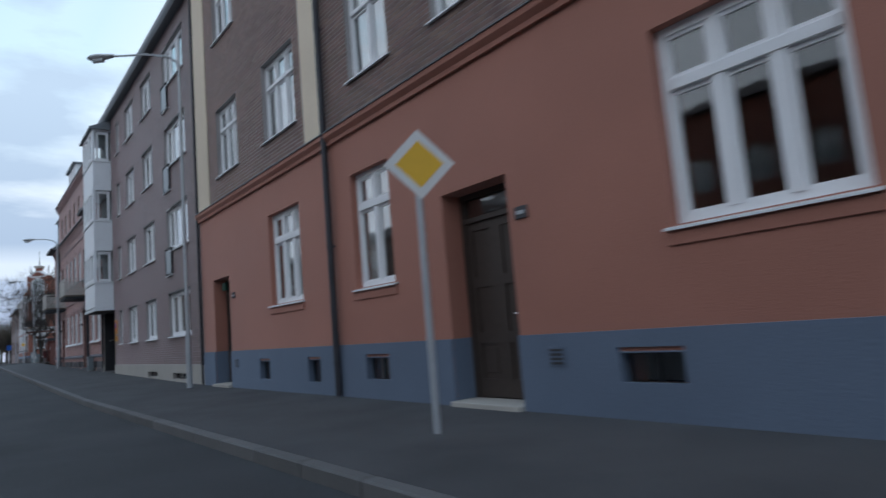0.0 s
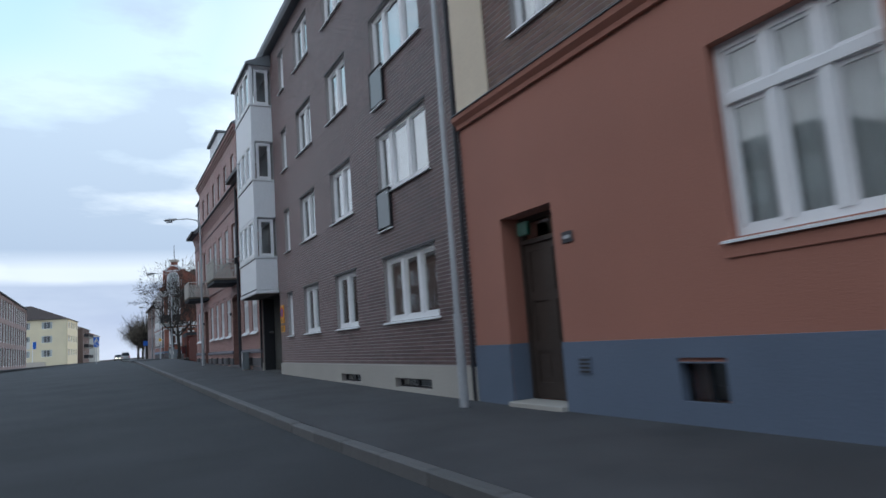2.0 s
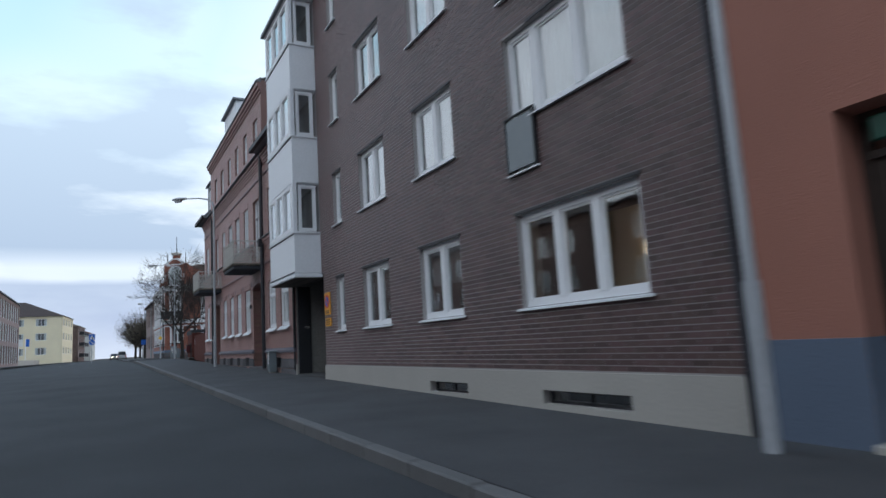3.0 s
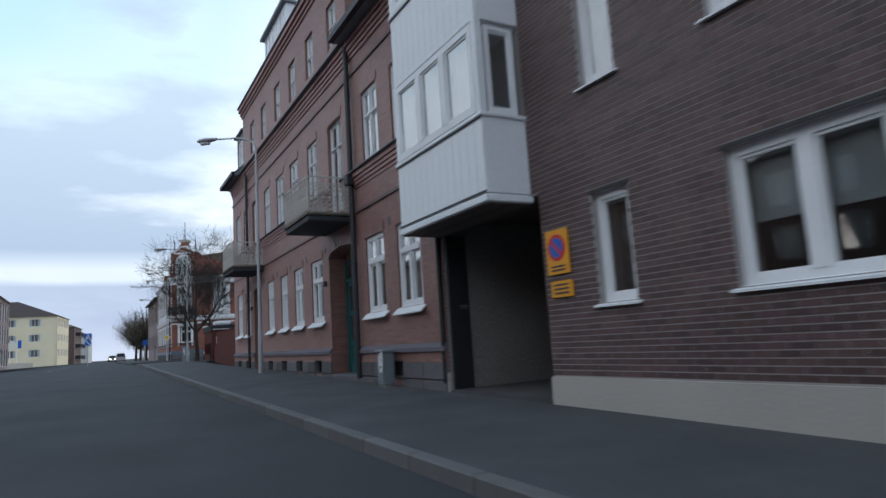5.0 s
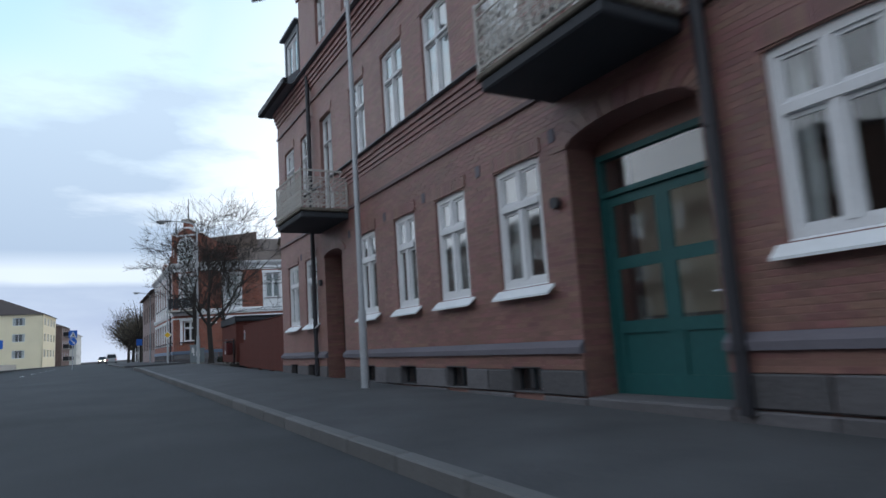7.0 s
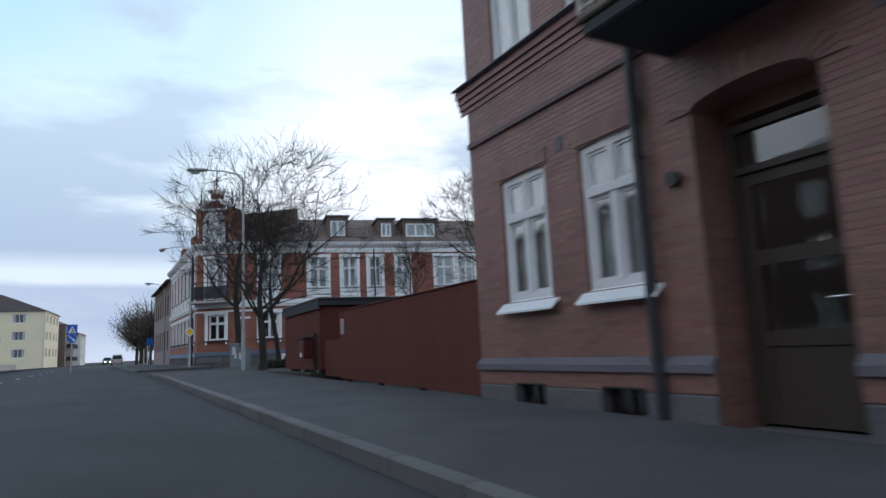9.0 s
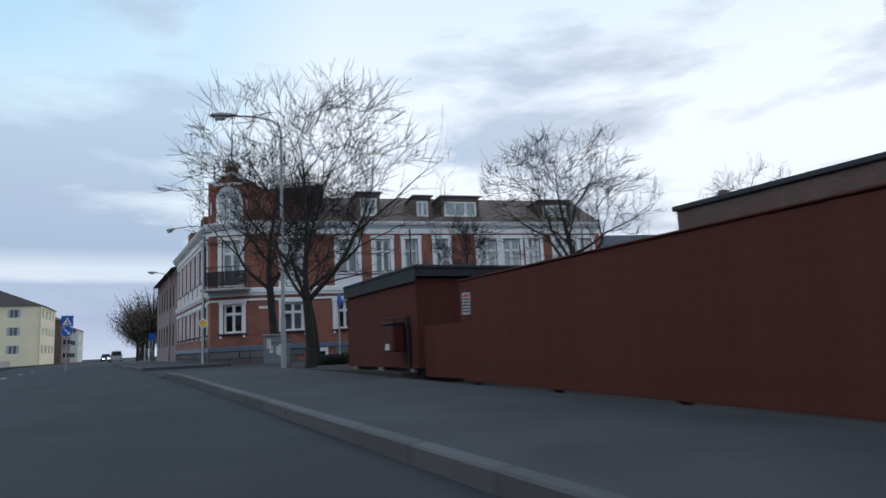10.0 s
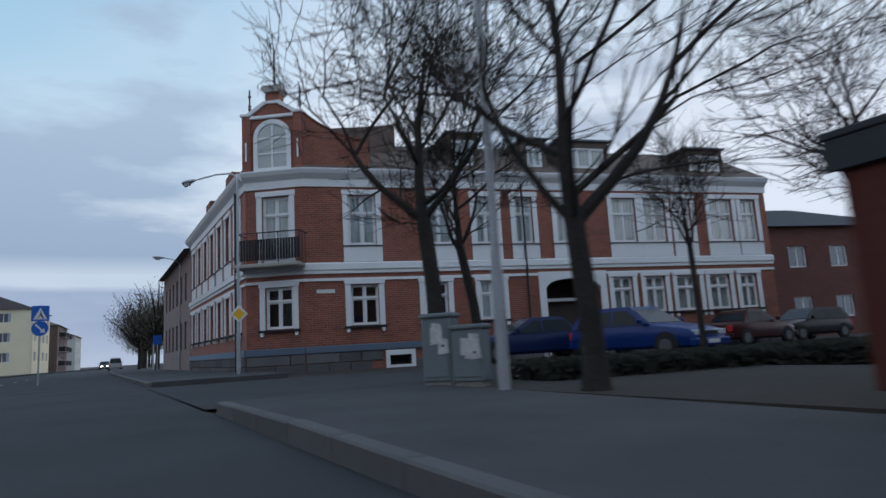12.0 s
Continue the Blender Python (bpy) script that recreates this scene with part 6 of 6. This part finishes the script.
def crossing_sign(x, y):
    g = ground_height(y)
    th = sign_post(x, y, 2.75, "blue crossing sign over a round arrow sign on a post")
    o = WORLD[th] @ pose(0, -0.05, 0)
    board = part("board", Shape().soft(-0.27, 0, 2.19, 0.27, 0.015, 2.73, 0.004), M_BLUESIGN, th, o)
    part("triangle", Shape().prism([(-0.215, 2.25), (0.215, 2.25), (0, 2.66)], "y", -0.003, 0.0), M_WHITESIGN, board, o)
    part("stripes", Shape().prism([(-0.13, 2.27), (-0.085, 2.27), (-0.01, 2.42), (0.0, 2.56), (0.05, 2.42), (0.12, 2.27), (0.075, 2.27), (0.01, 2.38), (-0.06, 2.27)], "y", -0.006, -0.003), M_DARKINK, board, o)
    disc = part("disc", Shape().disc(0, 1.93, 0.26, 0, 0.015), M_BLUESIGN, th, o)
    part("rim", Shape().disc(0, 1.93, 0.275, 0.003, 0.012), M_WHITESIGN, disc, o)
    part("arrow", Shape().prism([(-0.155, 2.06), (-0.12, 2.09), (0.09, 1.88), (0.14, 1.93), (0.155, 1.775), (0.0, 1.79), (0.05, 1.84), (-0.16, 2.05)], "y", -0.003, 0.0), M_WHITESIGN, disc, o)
    return th


def cabinet_box(x, y, w, d, h, turn, label, stickers=True, name="electric_cabinet"):
    g = ground_height(y)
    th = thing(name, pose(x, y, g, 0, 0, turn), label, "cabinet", "kerbside electric cabinets")
    o = WORLD[th]
    body = part("body", Shape().soft(-w / 2, -d / 2, 0.04, w / 2, d / 2, h - 0.04, 0.015), M_CABINET, th, o)
    part("lid", Shape().soft(-w / 2 - 0.025, -d / 2 - 0.025, h - 0.04, w / 2 + 0.025, d / 2 + 0.025, h + 0.02, 0.015), M_CABINET, th, o)
    part("foot", Shape().box(-w / 2 + 0.02, -d / 2 + 0.02, -0.12, w / 2 - 0.02, d / 2 - 0.02, 0.04), M_DARKCON, th, o)
    door = part("door", Shape().soft(-w / 2 + 0.04, -d / 2 - 0.012, 0.10, w / 2 - 0.04, -d / 2, h - 0.10, 0.005), M_CABINET, th, o)
    part("lock", Shape().tube([(w / 2 - 0.1, -d / 2 - 0.012, h * 0.55), (w / 2 - 0.1, -d / 2 - 0.03, h * 0.55)], 0.018, 8), M_BLACKMETAL, door, o)
    if stickers:
        rnd = random.Random(int(x * 100))
        for k in range(4):
            a, b = rnd.uniform(-w * 0.3, w * 0.1), rnd.uniform(h * 0.3, h * 0.7)
            part("poster", Shape().prism([(a, b), (a + 0.16, b + 0.02), (a + 0.14, b + 0.2), (a + 0.01, b + 0.22)], "y", -d / 2 - 0.016 - 0.002 * k, -d / 2 - 0.0125 - 0.002 * k), M_STICKER, th, o, "torn paper scrap")
    return th


# ---- cars ----
def car(x, y, turn, paint, label, length=4.25, height=1.42, estate=True, z=None, lights=False):
    """Passenger car; local x points ahead."""
    g = (ground_height(y) - 0.12) if z is None else z
    th = thing("car", pose(x, y, g, 0, 0, turn), label, "car")
    o = WORLD[th]
    L, w = length / 2, 0.84
    rows = []
    for px, hw, z0, z1 in ((-L, 0.66, 0.42, 0.66), (-L + 0.05, 0.76, 0.30, 0.80), (-L + 0.30, 0.83, 0.25, 0.88), (-L + 1.2, w, 0.23, 0.90), (L - 1.7, w, 0.23, 0.90), (L - 1.2, w, 0.23, 0.89), (L - 0.6, 0.82, 0.23, 0.80), (L - 0.22, 0.77, 0.24, 0.70), (L - 0.05, 0.66, 0.28, 0.60), (L, 0.58, 0.36, 0.52)):
        h = z1 - z0
        half = [(0.0, z0), (hw * 0.86, z0), (hw * 0.97, z0 + 0.12 * h), (hw, z0 + 0.45 * h), (hw * 0.985, z0 + 0.72 * h), (hw * 0.93, z0 + 0.93 * h), (hw * 0.82, z1), (hw * 0.4, z1 + 0.025), (0.0, z1 + 0.03)]
        rows.append([(px, y, z) for y, z in half] + [(px, -y, z) for y, z in half[-2:0:-1]])
    hull, n = Shape(), len(rows[0])
    hull.v = [p for r in rows for p in r]
    hull.f = [(r * n + k, r * n + (k + 1) % n, (r + 1) * n + (k + 1) % n, (r + 1) * n + k) for r in range(len(rows) - 1) for k in range(n)] + [tuple(range(n)), tuple(range((len(rows) - 1) * n, len(rows) * n))]
    body = part("body", hull, paint, th, o, smooth=True)
    back = -L + (0.12 if estate else 0.75)
    cab = [(back, 0.86), (back + (0.28 if estate else 0.5), height - 0.06), (back + 0.75, height), (L - 2.05, height - 0.02), (L - 1.25, 0.87)]
    roof = Shape()
    m = len(cab)
    verts = []
    for s in (-1, 1):
        for px, pz in cab:
            verts.append((px, s * (w - 0.05 - 0.20 * (pz - 0.86) / (height - 0.86)), pz))
    roof.add(verts, [tuple(range(m))[::-1], tuple(range(m, 2 * m))] + [(k, (k + 1) % m, m + (k + 1) % m, m + k) for k in range(m)])
    part("cabin", roof, paint, th, o)

    def pane_at(name, pts):
        part(name, Shape().add(pts, [tuple(range(len(pts)))]), M_CARGLASS, th, o)
    e = 0.012
    for s in (-1, 1):
        edge = lambda px, pz: (px, s * (w - 0.05 - 0.20 * (pz - 0.86) / (height - 0.86) + e), pz)
        zt, zb = height - 0.12, 0.90
        mid = (back + L) / 2 - 0.55
        pane_at("side_window", [edge(mid + 0.03, zb), edge(L - 1.50, zb), edge(L - 2.10, zt), edge(mid + 0.03, zt)])
        pane_at("side_window", [edge(back + 0.22, zb), edge(mid - 0.04, zb), edge(mid - 0.04, zt), edge(back + 0.45, zt)])
    ww = w - 0.12
    fx = lambda z: L - 1.25 + (L - 2.05 - (L - 1.25)) * (z - 0.87) / (height - 0.89) + 0.02
    pane_at("windscreen", [(fx(0.93), -ww, 0.93), (fx(0.93), ww, 0.93), (fx(height - 0.10), ww - 0.14, height - 0.10), (fx(height - 0.10), -ww + 0.14, height - 0.10)])
    rx = lambda z: back + (0.28 if estate else 0.5) * (z - 0.86) / (height - 0.92) - 0.015
    pane_at("rear_window", [(rx(0.95), -ww, 0.95), (rx(0.95), ww, 0.95), (rx(height - 0.14), ww - 0.14, height - 0.14), (rx(height - 0.14), -ww + 0.14, height - 0.14)])
    tyre = shared("tyre", lambda: Shape().tube([(0, -0.09, 0), (0, -0.075, 0), (0, 0.075, 0), (0, 0.09, 0)], [0.27, 0.30, 0.30, 0.27], 20).mesh("tyre", M_RUBBER, True))
    rim = shared("rim", lambda: Shape().tube([(0, -0.10, 0), (0, 0.10, 0)], 0.19, 16).mesh("rim", M_RIM, True))
    for px in (-L + 0.75, L - 0.80):
        for s in (-1, 1):
            wheel = part("wheel", tyre, M_RUBBER, th, o @ pose(px, s * (w - 0.075), 0.30))
            part("rim", rim, M_RIM, wheel, o @ pose(px, s * (w - 0.075), 0.30))
            part("wheel_arch", Shape().tube([(px, s * (w - 0.10), 0.32), (px, s * (w - 0.004), 0.32)], 0.35, 18), M_RUBBER, th, o)
    for s in (-1, 1):
        part("headlight", Shape().soft(L - 0.22, s * 0.46 - 0.17, 0.53, L - 0.0, s * 0.46 + 0.17, 0.67, 0.02), M_BEACON if lights else M_HEADLIGHT, th, o)
        part("tail_light", Shape().soft(-L - 0.015, s * 0.66 - 0.10, 0.55, -L + 0.08, s * 0.66 + 0.10, 0.78, 0.02), M_REDSIGN, th, o)
        part("mirror", Shape().soft(L - 1.55, s * (w + 0.08) - 0.07, 0.90, L - 1.43, s * (w + 0.08) + 0.07, 1.03, 0.02), paint, th, o)
    part("bumper", Shape().soft(L - 0.15, -w + 0.08, 0.26, L + 0.04, w - 0.08, 0.46, 0.03), paint, th, o)
    part("bumper", Shape().soft(-L - 0.05, -w + 0.08, 0.30, -L + 0.12, w - 0.08, 0.50, 0.03), paint, th, o)
    part("grille", Shape().box(L - 0.05, -0.27, 0.54, L + 0.005, 0.27, 0.63), M_BLACKMETAL, th, o)
    part("plate", Shape().box(L + 0.035, -0.25, 0.32, L + 0.05, 0.25, 0.42), M_WHITESIGN, th, o)
    return th


# ---- farther houses ----
def plain_house(name_label, m, width, depth, z0, z1, mat, rows, cols, win_w, win_h, first, step, roof_mat, roof="hip", side_cols=0, curtain="lace", frame_paint=None, inset=1.0):
    """A farther house: walls with real openings, windows, floors and roof. Its second street side, where seen, has windows too."""
    house = thing("house", m @ pose(0, 0, z0), name_label, "building")
    t = 0.35
    pitch = (width - 2 * inset) / cols
    holes = [(inset + pitch * k + (pitch - win_w) / 2, first + step * r - z0, inset + pitch * k + (pitch + win_w) / 2, first + step * r + win_h - z0) for r in range(rows) for k in range(cols)]
    part("wall", wall_shape(width, z1 - z0, holes, t), mat, house, m @ pose(0, 0, z0))
    for a, b, c, d in holes:
        window(house, m @ pose(0, 0, z0), a, b, c - a, d - b, 2, 0, 0, 0.1, frame_paint or M_WHITE, 0.07, 0.08, "none", curtain, 0)
    ms = m @ pose(width, 0, 0, 0, 0, 90)
    holes = []
    if side_cols:
        pitch = (depth - 1.0) / side_cols
        holes = [(0.5 + pitch * k + (pitch - win_w) / 2, first + step * r - z0, 0.5 + pitch * k + (pitch + win_w) / 2, first + step * r + win_h - z0) for r in range(rows) for k in range(side_cols)]
    part("wall", wall_shape(depth, z1 - z0, holes, t), mat, house, ms @ pose(0.0, 0.002, z0))
    for a, b, c, d in holes:
        window(house, ms @ pose(0, 0, z0), a, b, c - a, d - b, 2, 0, 0, 0.1, frame_paint or M_WHITE, 0.07, 0.08, "none", curtain, 0)
    part("wall", Shape().box(0, t, z0, t, depth, z1), mat, house, m)
    part("wall", Shape().box(t, depth - t, z0, width - t, depth, z1), mat, house, m)
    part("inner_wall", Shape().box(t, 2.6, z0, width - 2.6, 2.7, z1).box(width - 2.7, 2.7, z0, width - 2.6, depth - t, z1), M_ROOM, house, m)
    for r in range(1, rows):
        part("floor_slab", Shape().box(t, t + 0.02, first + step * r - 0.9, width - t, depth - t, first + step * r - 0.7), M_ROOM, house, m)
    if roof == "hip":
        e, r = 0.4, min(width, depth) / 2
        v = [(-e, -e, z1), (width + e, -e, z1), (width + e, depth + e, z1), (-e, depth + e, z1), (r, depth / 2, z1 + r * 0.45), (width - r, depth / 2, z1 + r * 0.45)]
        part("roof", Shape().add(v, [(0, 1, 5, 4), (1, 2, 5), (2, 3, 4, 5), (3, 0, 4), (0, 3, 2, 1)]), roof_mat, house, m)
    else:
        part("roof", Shape().soft(-0.15, -0.15, z1 + 0.003, width + 0.15, depth + 0.15, z1 + 0.22, 0.03), roof_mat, house, m)
    return house


# ---- put the place together ----
orange_house()
brown_house()
red_house()
fence()
shed()
litter_bin()
corner_house()

street_lamp(4.29, 16.31, (2.83, 17.55, 8.3))
street_lamp(4.17, 41.75, (3.01, 42.78, 7.46))
street_lamp(4.72, 64.05, (3.42, 64.59, 7.30))
street_lamp(4.95, 79.44, (3.80, 81.85, 7.22))
for yy in (99.0, 121.0, 143.0):
    street_lamp(5.4 + bend(yy), yy, (4.35 + bend(yy), yy - 0.25, 7.0))
priority_sign(3.44, 4.97, 2.24, 0.50, "yellow and white priority road sign on a grey post", -25)
priority_sign(4.93, 79.3, 2.26, 0.40, "yellow and white priority road sign at the crossing")
crossing_sign(-0.80, 84.8)
cabinet_box(4.55, 33.20, 0.30, 0.22, 0.66, -90, "grey metal cable cabinet against the red house")
cabinet_box(4.80, 65.60, 0.42, 0.26, 0.90, -55, "tall grey cable cabinet with torn posters")
cabinet_box(4.93, 65.05, 0.42, 0.26, 0.72, -55, "lower grey cable cabinet with torn posters")
no_entry = sign_post(8.15, 69.25, 2.4, "round blue sign on a thin post by the side street", 0.025)
part("disc", Shape().disc(0, 2.15, 0.22, -0.045, -0.03), M_BLUESIGN, no_entry, WORLD[no_entry] @ pose(0, 0, 0, 0, 0, 48))
blue = sign_post(5.3, 112.0, 2.6, "blue parking sign on a post beyond the corner", 0.03)
part("board", Shape().soft(-0.3, -0.05, 1.9, 0.3, -0.035, 2.6, 0.004), M_BLUESIGN, blue, WORLD[blue])

ring = lambda n, tilt, turn=0: [(turn + 360 * k / n, tilt + 9 * (k % 3 - 1), 1.0 + 0.12 * (k % 2), 0.5) for k in range(n)]
tree(5.15, 63.08, 7.9, 0.118, 1.80, 11, [(-38, 48, 1.30, 0.62), (150, 46, 1.05, 0.42), (-120, 52, 1.0, 0.34)], (-0.06, 0.05), 5, "broad bare tree with a low fork beside the cabinets", dense=1.5, radius=3.7)
tree(4.95, 65.90, 6.8, 0.115, 2.4, 33, [(165, 46, 1.15, 0.55), (-60, 44, 1.0, 0.45)], (-0.10, 0.1), 5, "slender bare tree leaning beside the lamp post", dense=0.9, radius=2.6)
tree(6.87, 67.90, 6.6, 0.09, 2.3, 37, ring(2, 40, 20), (-0.25, 0.1), 5, "thin bare tree by the side street", dense=2.0, radius=2.0)
tree(16.6, 65.6, 8.3, 0.14, 3.0, 41, ring(3, 46, 50), (-0.3, 0.0), 5, "bare tree in the parking yard", dense=1.7, radius=3.4)
tree(13.2, 68.3, 5.7, 0.07, 2.6, 53, ring(2, 36), (0.0, 0.05), 4, "young bare tree along the side street", dense=1.4, radius=1.5)
tree(36.6, 72.0, 10.6, 0.2, 3.2, 67, ring(5, 46), (0.0, 0.0), 5, "bare tree behind the low brick building", dense=1.3, radius=4.4)
rnd = random.Random(2)
for k in range(9):
    yy = 116 + 9.5 * k
    thicket_tree(4.9 + bend(yy) + rnd.uniform(-0.6, 0.6), yy, rnd.uniform(6.2, 7.6), rnd.uniform(2.7, 3.4), 70 + k)

hedge_v, hedge_f = [], []
for k in range(20000):
    t = rnd.random()
    # spread wider on the near side, where leaves stand for the hedge's shadow
    c = Vector((5.9 + 9.5 * t, 65.6 - 2.2 * t + rnd.uniform(-1.0, 0.35), rnd.uniform(0.26, 0.60)))
    e1 = Vector((rnd.uniform(-1, 1), rnd.uniform(-1, 1), rnd.uniform(-1, 1))).normalized()
    e2, s, n = e1.orthogonal().normalized(), rnd.uniform(0.03, 0.08), len(hedge_v)
    hedge_v += [tuple(c + e1 * s), tuple(c + e2 * s * 0.5), tuple(c - e1 * s), tuple(c - e2 * s * 0.5)]
    hedge_f.append((n, n + 1, n + 2, n + 3))
solid("hedge", quick_mesh("hedge", hedge_v, hedge_f, M_HEDGE), M_HEDGE, pose(0, 0, 0), "low dark clipped hedge at the yard edge, widened to stand for its shadow", "hedge", kind="stuff")

P_BLUE = car_paint("bright_blue_paint", (0.006, 0.030, 0.165))
P_NAVY = car_paint("dark_blue_paint", (0.010, 0.022, 0.085))
P_WINE = car_paint("wine_red_paint", (0.045, 0.008, 0.008))
P_BLACK = car_paint("black_paint", (0.006, 0.006, 0.008))
P_SILVER = car_paint("silver_paint", (0.35, 0.36, 0.37))
car(14.35, 71.2, -84, P_BLUE, "bright blue hatchback parked in the side street", 4.2, 1.42)
car(13.4, 75.2, 163, P_NAVY, "dark blue saloon parked before the corner house", 4.4, 1.38, False)
car(23.4, 74.4, 2, P_WINE, "wine-red saloon parked before the corner house", 4.2, 1.38, False)
car(28.8, 75.4, 175, P_BLACK, "dark car parked in the far yard", 4.3, 1.40)
car(1.2 + bend(160), 160, 90, P_SILVER, "grey estate car parked at the kerb far along", 4.6, 1.7)
car(-2.4 + bend(185), 185, -90, P_BLACK, "oncoming car with lit headlights far along", 4.4, 1.45, lights=True)

plain_house("dark red brick house behind the parking yard", face(27.5, 84.5, 0, -16.6), 20, 9, 0.0, 6.9, M_BRICK_YARD, 2, 6, 1.3, 1.3, 1.3, 3.1, M_FELT, curtain="none")
flat = plain_house("low flat-roofed brown brick building behind the fence", face(22.6, 65.9), 24, 12, -0.3, 5.95, M_BRICK_FAR_DK, 1, 4, 1.4, 1.1, 3.6, 2.8, M_FELT, "flat", curtain="none")
part("chimney", Shape().soft(1.0, 1.5, 6.1, 1.35, 1.9, 6.75, 0.02), M_BRICK_FAR_DK, flat, face(22.6, 65.9))
plain_house("two-storey brick house next to the corner house", face(5.50, 109.5), 14.5, 9, -0.2, 6.9, M_BRICK_FAR_DK, 2, 6, 0.85, 1.6, 1.5, 2.8, M_ROOFBROWN)
plain_house("pale yellow rendered apartment house with a dark hipped roof", pose(-29.72, 188.42, 0.3, 0, 0, -5), 22, 18, -0.3, 10.9, M_YELLOWWALL, 3, 4, 2.2, 1.6, 2.1, 3.3, M_DARKROOF, side_cols=4, curtain="sides", inset=2.0)
plain_house("long brick house with tall white windows", face(-11.2, 88.0, 0, 90), 44, 12, -0.3, 9.6, M_BRICK_FAR_DK, 3, 16, 2.1, 2.35, 0.75, 3.0, M_FELT, "flat", side_cols=4)
brown = plain_house("brown apartment house with stacked balconies", pose(-20.0, 214.9, 0.3, 0, 0, -4), 14.8, 18, -0.3, 9.6, M_BRICK_FAR_DK, 3, 3, 1.5, 1.4, 1.8, 3.0, M_ROOFBROWN, side_cols=4)
plain_house("white rendered house far along the street", pose(-17.0, 244.9, 0.3, 0, 0, -4), 14.5, 16, -0.3, 8.5, M_WHITEWALL, 3, 3, 1.3, 1.3, 1.6, 2.7, M_ROOFTILE, side_cols=3)
for k in range(3):
    for y in (4.0, 9.5, 15.0):
        bal = part("balcony", Shape().soft(0, 0, 0, 1.2, 3.0, 0.15, 0.02), M_CONCRETE, brown, WORLD[brown] @ pose(14.82, y - 1.5, 1.4 + 3.0 * k))
        part("guard", Shape().box(1.14, 0, 0.151, 1.2, 3.0, 1.1).box(0, 0, 0.151, 1.139, 0.06, 1.1), M_DARKSLAT, bal, WORLD[bal])
for k in range(3):
    pole = thing("flagpole", pose(-14.6 + 1.05 * k, 158.0, 0.2), "white flagpole with a hanging pale flag", "flagpole", "flagpoles")
    part("pole", Shape().tube([(0, 0, 0), (0, 0, 5.2)], [0.07, 0.05], 8), M_WHITE, pole)
    part("flag", Shape().soft(0.06, -0.02, 3.6, 0.62, 0.02, 5.0, 0.01), (M_BLUESIGN, M_WHITESIGN, M_BLUESIGN)[k], pole)
# unseen houses, sized and coloured for reflections and to hold back sky light
for y0, w, top, rows, mat, lab in ((-24, 30, 10.8, 4, M_BRICK_FAR_DK, "unseen four-storey brick house added across the street"), (8, 13, 9.6, 3, M_BRICK_FAR, "unseen three-storey red brick house added across the street"), (22.5, 20, 8.2, 3, M_BRICK_FAR_DK, "unseen brown brick house added across the street"), (44, 40, 8.2, 3, M_BRICK_FAR_DK, "unseen long brown brick apartment house added across the street")):
    plain_house(lab, face(-18.0, y0, 0, 90), w, 10, -0.6, top, mat, rows, int(w / 3), 1.2, 1.5, 0.9, 2.5, M_DARKROOF)

solid("garden_wall", Shape().soft(-12.5, 137, -0.1, -12.1, 185, 1.2, 0.02), M_CONCRETE, pose(0, 0, 0), "low pale garden wall before the yellow house", "wall")

# road markings, kerb stones
for k in range(6):
    yy = 70.0 + 7.5 * k
    g = ground_height(yy) - 0.116
    solid("road_marking", quick_mesh("road_marking", [(-2.85, yy, g), (-2.72, yy, g), (-2.72, yy + 2.0, g), (-2.85, yy + 2.0, g)], [(0, 1, 2, 3)], M_LINE), M_LINE, pose(0, 0, 0), "worn white lane dash on the asphalt", "road marking", "lane dashes")
stone = Shape().soft(0, 0, -0.2, 0.14, 0.985, 0.0, 0.015).mesh("kerbstone", M_KERB)
kerb = thing("kerb", pose(2.05, 0, -0.3), "row of grey granite kerb stones along the pavement", "kerb", kind="structure")
for k in range(76):
    yy = -10 + k
    part("kerbstone", stone, M_KERB, kerb, pose(2.05, yy, ground_height(yy + 0.5) + 0.004, math.degrees(math.atan2(ground_height(yy + 1) - ground_height(yy), 1.0)), 0, 0))
kerb2 = thing("kerb", pose(2.05, 77, 0), "granite kerb stones beyond the side street", "kerb", kind="structure")
for k in range(60):
    yy = 76.5 + k
    part("kerbstone", stone, M_KERB, kerb2, pose(2.05 + bend(yy), yy, ground_height(yy) + 0.004))

# single bricks of the walls
for owner, m, mesh, spots in LATE:
    for u, w in spots:
        part("brick", mesh, None, owner, m @ pose(u, 0, w))
